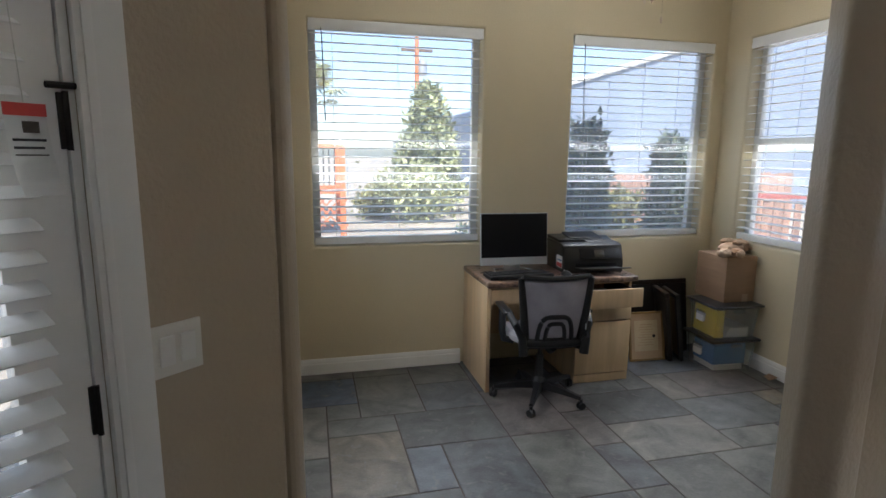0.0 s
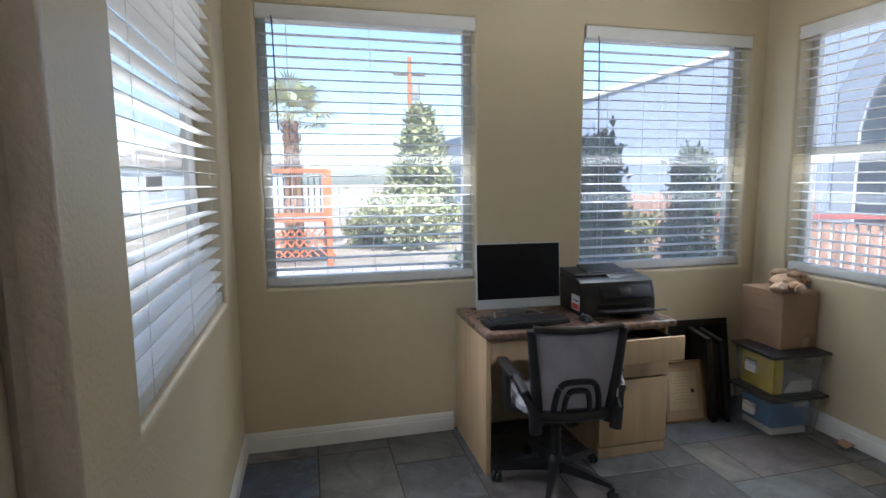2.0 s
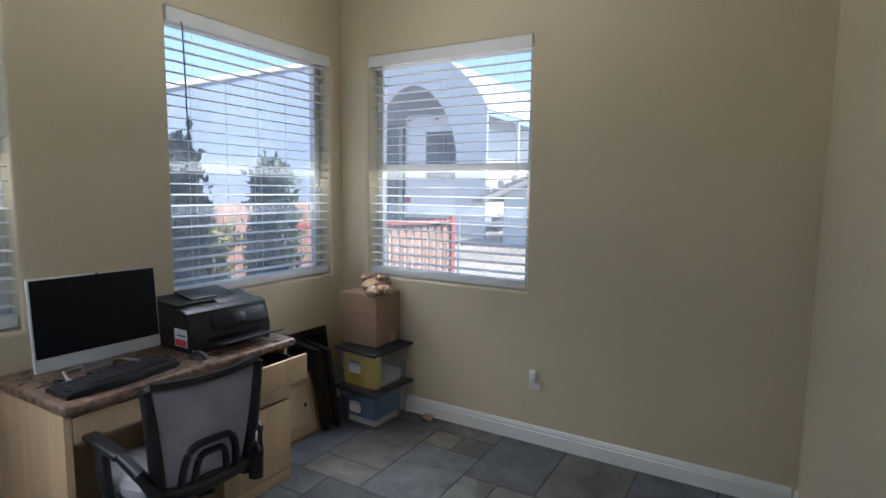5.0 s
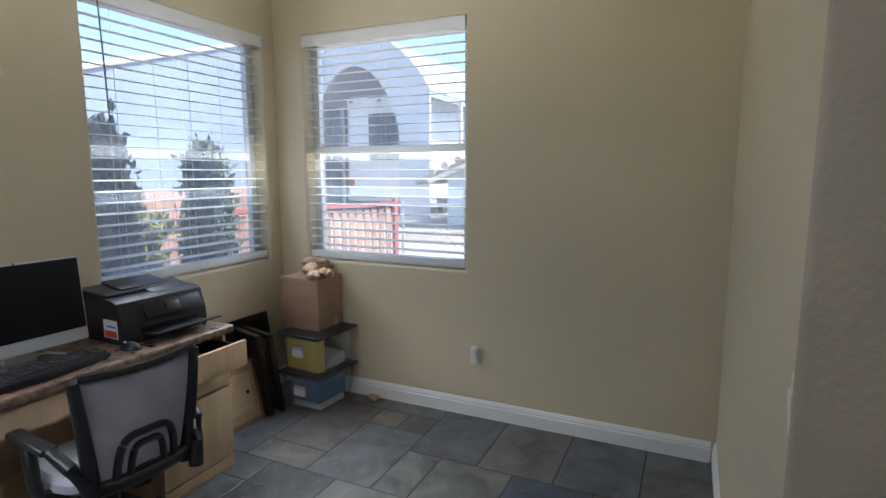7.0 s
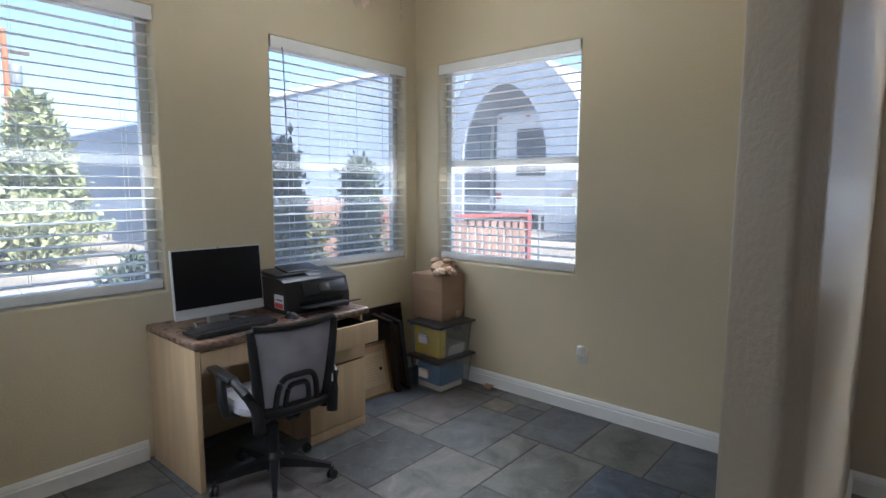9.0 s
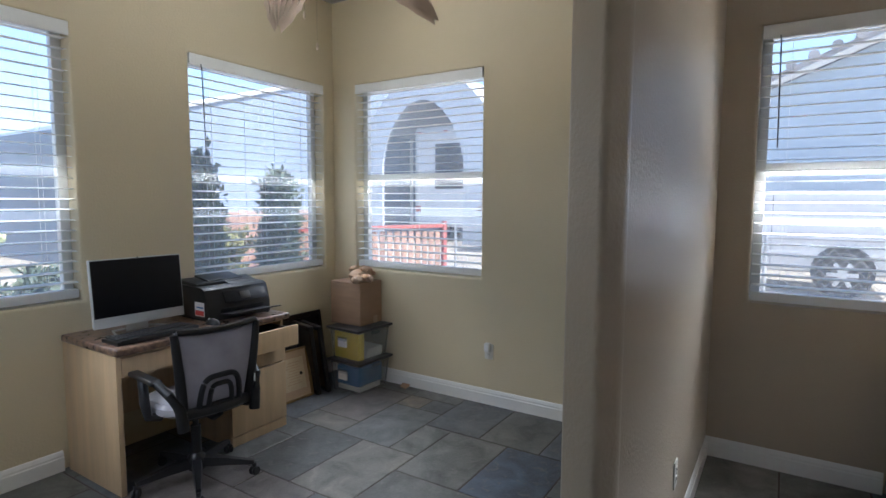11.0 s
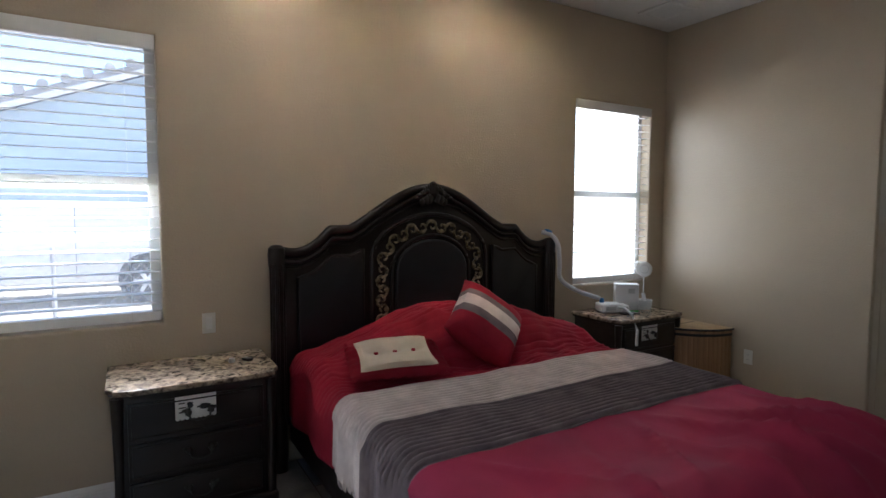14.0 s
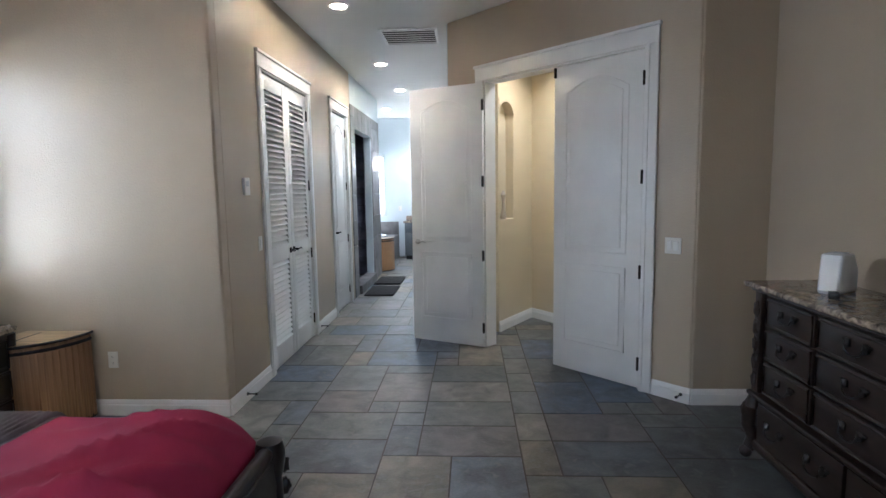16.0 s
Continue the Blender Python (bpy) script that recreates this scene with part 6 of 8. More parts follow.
# arched niche lining in the lobby, with a small shelf and a figurine
nm_ = spot(0.14, -6.05, 0, 238.5)
tagged(link("wall_niche_back", box(0.0, 0.42, 0.1, 0.14, 1.15, 2.55), "cream", m=nm_), "cream plaster back of the arched niche", "wall", kind="structure")
o = [(0.35, 2.48), (0.02, 2.48), (0.02, 2.3)] + [(0.185 - 0.165 * math.cos(math.pi * k / 14), 2.3 + 0.155 * math.sin(math.pi * k / 14)) for k in range(1, 14)] + [(0.35, 2.3)]
tagged(link("wall_niche_arch", prism(o, -0.003, 0.1, m=Matrix(((1, 0, 0, 0), (0, 0, 1, 0), (0, 1, 0, 0), (0, 0, 0, 1)))), "cream", m=nm_), "cream plaster arch of the niche", "wall", kind="structure")
ns_ = thing("niche_ornament", nm_ @ pose(0.2, 0.05, 1.21), "small pale ornament standing in the arched niche", "ornament")
part("vase", lathe([(0.03, 0), (0.035, 0.03), (0.02, 0.1), (0.014, 0.2), (0.03, 0.26), (0.01, 0.3), (0, 0.31)], 14), "linen", ns_)


# ---------------------------------------------------------------- garden door with its blind
gm = spot(KX + DX * DOOR_U1, KY + DY * DOOR_U1, 0, ang)
gw = DOOR_U1 - DOOR_U0
casing(gm, gw, 2.45, 0.088, 0.022, 0.16, crown=False, label="white moulded casing of the garden door")
gd = thing("door_garden", gm @ pose(0.018, 0.03, 0), "white garden door with a white slat blind fixed over its glass", "door")
gw2 = gw - 0.036
part("stile", box(0, 0.12, -0.022, 0.022, 0.012, 2.43, 0.003), "white", gd)
part("stile", box(gw2 - 0.12, gw2, -0.022, 0.022, 0.012, 2.43, 0.003), "white", gd)
part("rail", box(0.12, gw2 - 0.12, -0.022, 0.022, 0.012, 0.25, 0.003), "white", gd)
part("rail", box(0.12, gw2 - 0.12, -0.022, 0.022, 2.28, 2.43, 0.003), "white", gd)
gp = part("pane", box(0.11, gw2 - 0.11, -0.004, 0.004, 0.24, 2.29), "glass", gd, smooth=False)
gp.visible_shadow = False
hinges(gd, gw2 + 0.002, 2.065, -0.026, lift=0.33)
part("latch", tube([(gw2 - 0.03, -0.04, 1.7), (gw2 + 0.04, -0.035, 1.702)], 0.006, 8), "bronze", gd, "dark hinge-pin stop")
blind(gm @ pose(0.018 + 0.06, -0.055, 0.2), gw2 - 0.12, 2.12, 36, tilt=18, wand=0.0, label="white slat blind mounted on the garden door, half closed")
tg = thing("warning_tag", gm @ pose(gw - 0.10, -0.08, 1.66, 0, 0, 8) @ Matrix.Scale(0.68, 4), "white cord-warning tag with a red header on the blind", "tag")
cu = [(0.0, 0.0), (0.003, 0.05), (0.012, 0.11), (0.03, 0.17), (0.055, 0.21)]
b = bmesh.new()
vv = [[b.verts.new((x, -y, -z)) for x in (-0.055, 0.035)] for y, z in cu]
for r0, r1 in zip(vv, vv[1:]):
    b.faces.new((r0[0], r0[1], r1[1], r1[0]))
bmesh.ops.solidify(b, geom=b.faces[:], thickness=0.001)
sh_ = part("sheet", b, "paper", tg)
part("header", box(-0.055, 0.035, -0.0035, -0.0012, -0.028, 0.001), "red_label", sh_, "red header strip", smooth=False)
part("pictogram", box(-0.02, 0.015, -0.0055, -0.0035, -0.07, -0.04), "grout", sh_, smooth=False)
for k in range(6):
    z = 0.08 + 0.018 * k
    y = 0.004 + 0.02 * ((z - 0.05) / 0.12) ** 1.7
    part("text_line", box(-0.045, 0.025 - 0.006 * (k % 2), -y - 0.004, -y - 0.002, -z - (0.006 if k < 2 else 0.003), -z), "black" if k < 2 else "grout", sh_, smooth=False)
part("string", tube([(-0.01, 0, 0.0), (-0.012, 0.02, 0.3), (-0.012, 0.03, 0.6)], 0.0012, 5), "cord", tg)


# ---------------------------------------------------------------- ceiling fixtures
M["lamp_glow"] = emitter("warm_lamp_glow", (1.0, 0.9, 0.76), 9.0)
# the lobby's fitting is added too, only to house that fill lamp
for cx, cy, power in CANS:
    rl = thing("recessed_light", spot(cx, cy, CEIL), "lit round recessed ceiling light with a white trim ring", "ceiling light", "recessed lights")
    part("trim_ring", lathe([(0.095, 0.0), (0.095, -0.006), (0.075, -0.012), (0.068, -0.004), (0.068, 0.0)], 28), "white", rl)
    part("lens", lathe([(0.068, -0.0035), (0.0, -0.0035), (0.0, -0.001), (0.068, -0.001)], 28), M["lamp_glow"], rl, "glowing lens")


# matt black that stands in for the shade inside a vent's hollow
M["duct"] = material("black_duct_shade", (0.012, 0.012, 0.012), 0.95, spec=0.02)


def vent(m, w, d, label, rows):
    root = thing("ceiling_vent", m, label, "vent", "ceiling vents")
    b = box(-w / 2, w / 2, -d / 2, -d / 2 + 0.03, -0.012, 0, 0.003)
    box(-w / 2, w / 2, d / 2 - 0.03, d / 2, -0.012, 0, 0.003, bm=b)
    box(-w / 2, -w / 2 + 0.03, -d / 2 + 0.03, d / 2 - 0.03, -0.012, 0, 0.003, bm=b)
    box(w / 2 - 0.03, w / 2, -d / 2 + 0.03, d / 2 - 0.03, -0.012, 0, 0.003, bm=b)
    part("frame", b, "white", root)
    # flat black sheet in place of the dark depth behind the slats
    part("backing", box(-w / 2 + 0.03, w / 2 - 0.03, -d / 2 + 0.03, d / 2 - 0.03, -0.003, -0.0005), "duct", root, smooth=False)
    for k in range(rows):
        y = -d / 2 + 0.03 + (k + 0.5) * (d - 0.06) / rows
        part("slat", box(-w / 2 + 0.03, w / 2 - 0.03, -0.009, 0.009, -0.001, 0.001), "white", root, smooth=False, m=pose(0, y, -0.008, 20, 0, 0))
    return root


vent(spot(1.06, -6.28, CEIL), 0.6, 0.6, "white louvred return-air grille in the hall ceiling", 7)
vent(spot(3.43, -3.4, CEIL), 0.32, 0.32, "white square supply vent in the bedroom ceiling", 7)
vent(spot(1.35, -11.0, CEIL), 0.3, 0.3, "white square supply vent in the bathroom ceiling", 6)


# ---------------------------------------------------------------- shower and bathroom
M["slate_tile"] = material("grey_stone_tile", (0.2, 0.19, 0.19), 0.4, var=0.35, scale=4, fine=40, bump=0.15, pieces=0.25)
M["shower_tile"] = material("dark_slate_shower_tile", (0.2, 0.2, 0.26), 0.35, var=0.45, scale=3, fine=30, bump=0.15, pieces=0.5)
M["vanity_grey"] = material("slate_grey_cabinet_paint", (0.09, 0.105, 0.115), 0.4, var=0.06)
M["porcelain"] = material("white_porcelain", (0.8, 0.8, 0.78), 0.12, var=0.02, bump=0)
M["mirror"] = material("mirror_silver", (0.9, 0.9, 0.9), 0.02, metal=1.0, var=0.0, rvar=0.0, bump=0)
M["rug"] = material("black_bath_mat", (0.012, 0.012, 0.013), 0.95, var=0.2, fine=300, bump=0.8)

sr = thing("shower_surround", spot(0, 0), "grey stone tile surround of the walk-in shower", "shower", kind="structure")
tw = 0.29
def stone(x0, x1, y0, y1, z0, z1):
    part("tile", box(x0, x1, y0, y1, z0, z1, 0.003, 1), "slate_tile", sr)
z = 0.0
while z < 2.72:
    z1 = min(2.75, z + 0.37)
    stone(XH - 0.013, XH - 0.001, -8.20, -7.94, z + 0.002, z1 - 0.002)
    stone(XH - 0.013, XH - 0.001, -10.24, -9.51, z + 0.002, z1 - 0.002)
    z += 0.37
for k in range(5):
    stone(XH - 0.013, XH - 0.001, -9.505 + k * 0.262, -9.505 + (k + 1) * 0.262 - 0.004, 2.43, 2.75)
for k in range(4):
    stone(XH - 0.05, XH + 0.14, -9.5 + k * 0.3225, -9.5 + (k + 1) * 0.3225 - 0.004, 0.0, 0.13)
tagged(link("wall_shower_back", box(3.35, 3.45, -10.3, -7.9, 0, CEIL), "grout"), "grey shower back wall", "wall", kind="structure")
sb = thing("shower_lining", spot(0, 0), "dark diagonal slate tiles lining the shower", "shower", kind="structure")
me = None
for i in range(-1, 8):
    for j in range(0, 9):
        for o in (0, 1):
            y, z = -9.95 + (i + 0.5 * o) * 0.36, 0.15 + (j + 0.5 * o) * 0.36
            if not (-10.1 < y < -8.0 and 0.1 < z < 2.85):
                continue
            if me is None:
                ob = part("tile", box(-0.006, 0.006, -0.125, 0.125, -0.125, 0.125, 0.003, 1), "shower_tile", sb)
                me = ob.data
            else:
                ob = new("tile", me)
                ob.parent = sb
            ob.matrix_local = pose(3.343, y, z, 45, 0, 0)
me2 = None
for i in range(4):
    for j in range(8):
        if me2 is None:
            ob = part("tile", box(-0.155, 0.155, -0.005, 0.005, -0.155, 0.155, 0.003, 1), "shower_tile", sb)
            me2 = ob.data
        else:
            ob = new("tile", me2)
            ob.parent = sb
        ob.matrix_local = pose(2.36 + 0.315 * i, -10.1, 0.17 + 0.315 * j)
tagged(link("wall_shower_side", box(XH + 0.13, 3.35, -10.26, -10.106, 0, CEIL), "grout"), "grey shower side wall", "wall", kind="structure")
tagged(link("wall_shower_near", box(XH + 0.13, 3.35, -8.0, -7.9, 0, CEIL), "grout"), "grey shower side wall", "wall", kind="structure")
hdw_ = thing("shower_fixture", spot(3.0, -8.02, 0), "dark shower head and valve on the shower wall", "shower head")
part("arm", tube([(0, 0.0, 2.05), (0, -0.15, 2.07), (0, -0.22, 2.0)], 0.012, 8), "bronze", hdw_)
part("head", lathe([(0.015, 0.0), (0.06, -0.03), (0.06, -0.04), (0, -0.04)], 18, m=pose(0, -0.22, 2.0, -30)), "bronze", hdw_)
part("valve", lathe([(0.07, 0), (0.07, 0.01), (0.03, 0.02), (0.02, 0.06), (0, 0.06)], 18, m=pose(0, -0.0, 1.25, 90)), "bronze", hdw_)
for mx, my in ((1.79, -8.4), (1.81, -9.35)):
    mt = thing("bath_mat", spot(mx, my, 0.006, -90), "black ribbed bath mat on the tiles", "bath mat", "bath mats")
    part("pile", box(-0.36, 0.36, -0.22, 0.22, 0, 0.018, 0.009, 3), "rug", mt)
    part("border", tube([(-0.35, -0.21, 0.012), (0.35, -0.21, 0.012), (0.35, 0.21, 0.012), (-0.35, 0.21, 0.012)], 0.01, 6, closed=True), "rug", mt)


def vanity():
    root = thing("bathroom_vanity", spot(1.9, -12.745, 0, 180), "slate grey bathroom vanity with drawers and a pale stone counter", "vanity")
    L, d, h = 1.22, 0.56, 0.82
    part("carcass", box(0.0, L, -d + 0.02, -0.004, 0.09, h, 0.004), "vanity_grey", root)
    part("toe_kick", box(0.02, L - 0.02, -d + 0.07, -0.01, 0.0, 0.09), "black", root, smooth=False)
    part("counter", box(-0.02, L + 0.01, -d - 0.015, -0.004, h, h + 0.035, 0.008, 3), "granite", root)
    part("splash", box(-0.02, L, -0.03, -0.004, h + 0.035, h + 0.13, 0.004), "granite", root)
    for x0, x1 in ((0.02, 0.38), (0.84, 1.2)):
        for z0, z1 in ((0.11, 0.35), (0.365, 0.59), (0.605, 0.8)):
            dr = part("drawer", box(x0, x1, -d, -d + 0.02, z0, z1, 0.004), "vanity_grey", root)
            part("drawer_panel", box(x0 + 0.04, x1 - 0.04, -d - 0.004, -d + 0.004, z0 + 0.04, z1 - 0.04, 0.003), "vanity_grey", dr)
            part("pull", tube([((x0 + x1) / 2 - 0.05, -d, (z0 + z1) / 2), ((x0 + x1) / 2 - 0.045, -d - 0.025, (z0 + z1) / 2), ((x0 + x1) / 2 + 0.045, -d - 0.025, (z0 + z1) / 2), ((x0 + x1) / 2 + 0.05, -d, (z0 + z1) / 2)], 0.006, 6), "black", dr)
    for x0, x1 in ((0.4, 0.605), (0.615, 0.82)):
        part("cabinet_door", box(x0, x1, -d, -d + 0.02, 0.11, 0.8, 0.004), "vanity_grey", root)
    return root


vanity()
mi = thing("wall_mirror", spot(1.74, -12.748, 1.02, 180), "framed rectangular bathroom mirror", "mirror")
part("glass", box(0.04, 0.86, -0.018, -0.012, 0.04, 0.86), "mirror", mi, smooth=False)
for a in ((0, 0.9, 0, 0.05), (0, 0.9, 0.85, 0.9), (0, 0.05, 0.05, 0.85), (0.85, 0.9, 0.05, 0.85)):
    part("frame", box(a[0], a[1], -0.03, 0, a[2], a[3], 0.005), "vanity_grey", mi)
vl = thing("vanity_light", spot(1.64, -12.748, 2.17, 180), "lit bathroom wall light with white glass shades", "wall light")
part("bar", box(-0.06, 0.5, -0.03, 0, -0.03, 0.03, 0.006), "chrome", vl)
for k in range(3):
    part("shade", lathe([(0.03, 0.06), (0.055, 0.0), (0.06, -0.06), (0.0, -0.06)], 16, m=pose(0.22 * k, -0.08, 0.0)), M["lamp_glow"], vl, "glowing white glass shade")


def tub():
    root = thing("bathtub", spot(2.1, -12.74, 0), "white corner bathtub set in a grey tiled deck", "bathtub")
    w, d, h = 1.78, 1.35, 0.52
    part("deck", prism([(0.0, 0.0), (w, 0.0), (w, d + 0.3), (0.5, d + 0.3), (0.06, d)], 0.0, h, 0.004), "slate_tile", root, "grey stone tiled deck")
    part("basin_rim", lathe([(0.5, h), (0.56, h + 0.01), (0.6, h + 0.04), (0.56, h + 0.055), (0.5, h + 0.04), (0.42, h + 0.012), (0.0, h + 0.01)], 32, m=Matrix.Diagonal((1.45, 1, 1, 1)) @ pose(0.7, 0.72, 0)), "porcelain", root, "white acrylic tub rim")
    part("tile_splash", box(0.0, w, 0.0, 0.012, h + 0.002, h + 0.3, 0.003), "slate_tile", root)
    return root


tub()
outlet(spot(2.06, -12.75, 1.12, 180))


# ---------------------------------------------------------------- outdoors
GZ = -0.15
M["stucco_blue"] = material("pale_blue_stucco", (0.46, 0.53, 0.6), 0.85, var=0.06, scale=0.6, fine=40, bump=0.3, dist=0.01)
M["steel_grey"] = material("grey_metal_siding", (0.21, 0.25, 0.32), 0.6, var=0.06, scale=0.5, fine=20, bump=0.05)
M["fence_wood"] = material("weathered_cedar", (0.34, 0.2, 0.14), 0.85, var=0.25, scale=3, fine=40, bump=0.3, pieces=0.15, stretch=(6, 6, 0.8))
M["red_metal"] = material("red_painted_steel", (0.32, 0.075, 0.06), 0.5, var=0.1)
M["orange_wood"] = material("orange_stained_wood", (0.55, 0.17, 0.06), 0.6, var=0.15, scale=4, fine=40)
M["roof_tile"] = material("pale_concrete_roof_tile", (0.36, 0.33, 0.31), 0.85, var=0.15, scale=3, fine=30, pieces=0.1)
M["carport_panel"] = material("pale_grey_metal_panel", (0.46, 0.49, 0.53), 0.55, var=0.06, scale=0.6, fine=20, bump=0.05)
M["galvanised"] = material("galvanised_steel", (0.45, 0.46, 0.47), 0.45, metal=0.6, var=0.1)
M["rubber"] = material("black_rubber", (0.02, 0.02, 0.02), 0.7, var=0.15)
M["bark"] = material("brown_bark", (0.17, 0.11, 0.07), 0.9, var=0.35, scale=6, fine=30, bump=0.8, dist=0.02)
M["palm_bark"] = material("fibrous_palm_bark", (0.3, 0.17, 0.09), 0.95, var=0.4, scale=8, fine=40, bump=0.8, dist=0.02)
M["block"] = material("pale_concrete_block", (0.38, 0.36, 0.33), 0.9, var=0.12, scale=2, fine=30, bump=0.3)
M["car_white"] = material("white_car_paint", (0.62, 0.63, 0.64), 0.3, var=0.02, bump=0, coat=0.5)
M["dark_glass"] = material("dark_vehicle_glass", (0.02, 0.025, 0.03), 0.06, var=0.02, bump=0)


def leaf_material(name, col, vary=0.5):
    m = material(name, col, 0.6, var=0.25, scale=3, fine=20, bump=0.0)
    n, l = m.node_tree.nodes, m.node_tree.links
    g, mr, h2 = n.new("ShaderNodeNewGeometry"), n.new("ShaderNodeMapRange"), n.new("ShaderNodeHueSaturation")
    b = n["Principled BSDF"]
    src = b.inputs["Base Color"].links[0].from_socket
    mr.inputs["To Min"].default_value, mr.inputs["To Max"].default_value = 1 - vary, 1 + vary
    l.new(g.outputs["Random Per Island"], mr.inputs[0])
    l.new(mr.outputs[0], h2.inputs["Value"])
    l.new(src, h2.inputs["Color"])
    l.new(h2.outputs[0], b.inputs["Base Color"])
    return m


M["conifer"] = leaf_material("conifer_needles", (0.34, 0.36, 0.17))
M["cypress"] = leaf_material("cypress_leaves", (0.1, 0.125, 0.08))
M["palm_leaf"] = leaf_material("palm_leaf", (0.38, 0.39, 0.19))
M["shrub"] = leaf_material("dry_shrub_leaves", (0.19, 0.18, 0.06))


def tufts(points, size, count, spread, seed, up=0.3):
    """Many small leaf blades scattered round points: a list of (x, y, z, radius)."""
    rng = np.random.RandomState(seed)
    pts = np.array(points)
    idx = rng.randint(0, len(pts), count)
    c = pts[idx, :3] + rng.normal(0, 1, (count, 3)) * pts[idx, 3:4] * spread
    d = rng.normal(0, 1, (count, 3))
    d[:, 2] = np.abs(d[:, 2]) * up + rng.normal(0, 0.4, count)
    d /= np.linalg.norm(d, axis=1)[:, None]
    s = rng.normal(0, 1, (count, 3))
    s -= d * (s * d).sum(1)[:, None]
    s /= np.linalg.norm(s, axis=1)[:, None]
    L = size * rng.uniform(0.6, 1.5, (count, 1))
    W = L * 0.28
    nrm = np.cross(d, s)
    v = np.stack([c, c + d * L * 0.45 + s * W, c + d * L + nrm * L * 0.15, c + d * L * 0.45 - s * W], 1).reshape(-1, 3)
    f = np.arange(count * 4).reshape(-1, 4)
    return v, f


def leaves(name, v, f, mat, parent, label=""):
    me = bpy.data.meshes.new(name)
    me.from_pydata(v.tolist(), [], f.tolist())
    me.materials.append(M[mat])
    ob = new(name, me)
    ob.parent = parent
    if label:
        ob["label"] = label
    return ob


def conifer(name, x, y, h, r, mat, label, seed, count=9000, narrow=False, leaf=0.12):
    root = thing(name, spot(x, y, GZ), label, "tree")
    rng = np.random.RandomState(seed)
    part("trunk", tube([(0, 0, -0.05), (0.03, 0.02, h * 0.4), (0, 0, h * 0.93)], r * 0.09 + 0.02, 8, r1=0.012), "bark", root)
    pts = []
    limbs = []
    n = 46 if not narrow else 60
    for i in range(n):
        t = (i + 0.5) / n
        z = h * (0.1 + 0.86 * t) if not narrow else h * (0.04 + 0.93 * t)
        rr = r * ((1 - t) ** 0.75 * (0.75 + 0.45 * rng.rand()) if not narrow else (math.sin(math.pi * min(1, 0.18 + 0.8 * t)) ** 0.7 * (0.75 + 0.4 * rng.rand())))
        a = i * 2.4 + rng.rand()
        e = Vector((rr * math.cos(a), rr * math.sin(a), z + (0.08 * rr if not narrow else 0.35 * rr)))
        limbs.append((Vector((0, 0, z)), e))
        for q in np.linspace(0.35, 1.0, 4):
            pts.append((e.x * q, e.y * q, z + (e.z - z) * q, 0.06 + 0.1 * r))
    b = bmesh.new()
    for s_, e in limbs:
        tube([s_, (s_ + e) / 2 + Vector((0, 0, 0.03)), e], 0.012, 5, bm=b, r1=0.004)
    part("limbs", b, "bark", root)
    v, f = tufts(pts, leaf, count, 0.75, seed, up=0.6 if not narrow else 1.6)
    v[:, 2] = np.maximum(v[:, 2], 0.02)
    leaves("crown", v, f, mat, root)
    return root


tagged(link("ground", box(-300, 300, -300, 300, GZ - 0.4, GZ), "sand"), "pale sunlit desert sand", "ground", kind="structure")
conifer("cypress_shrub", 3.22, 5.5, 2.02, 0.15, "cypress", "dark green columnar shrub beside the house", 1, 14000, True, 0.075)
conifer("cypress_shrub", 4.2, 5.55, 1.9, 0.15, "cypress", "dark green columnar shrub beside the house", 2, 13000, True, 0.075)
conifer("pine_tree", 4.0, 17.0, 3.75, 1.15, "conifer", "sunlit yellow-green pine tree with a ragged crown", 3, 16000, False, 0.16)


def shrub(x, y, r, h, mat, label, seed, count=2500):
    root = thing("shrub", spot(x, y, GZ), label, "shrub")
    rng = np.random.RandomState(seed)
    pts = [(r * rng.normal(0, 0.5), r * rng.normal(0, 0.5), h * rng.uniform(0.15, 0.9), 0.25 * r) for _ in range(40)]
    b = bmesh.new()
    for p in pts[:14]:
        tube([(0, 0, 0), (p[0] * 0.5, p[1] * 0.5, p[2] * 0.6), p[:3]], 0.012, 5, bm=b, r1=0.004)
    part("stems", b, "bark", root)
    v, f = tufts(pts, 0.09 + 0.05 * r, count, 0.9, seed, 1.0)
    v[:, 2] = np.maximum(v[:, 2], 0.02)
    leaves("foliage", v, f, mat, root)


shrub(4.45, 7.0, 0.3, 1.25, "shrub", "yellow flowering shrub against the fence", 5)
shrub(3.3, 14.5, 0.9, 1.3, "palm_leaf", "low spiky green yucca", 6, 3000)
shrub(2.2, 15.5, 0.5, 0.8, "shrub", "dry low desert shrub", 7)
shrub(3.3, 9.0, 0.28, 0.75, "cypress", "small dark shrub by the path", 8)
shrub(5.6, 9.5, 0.5, 0.9, "shrub", "dry yellow desert shrub", 9)


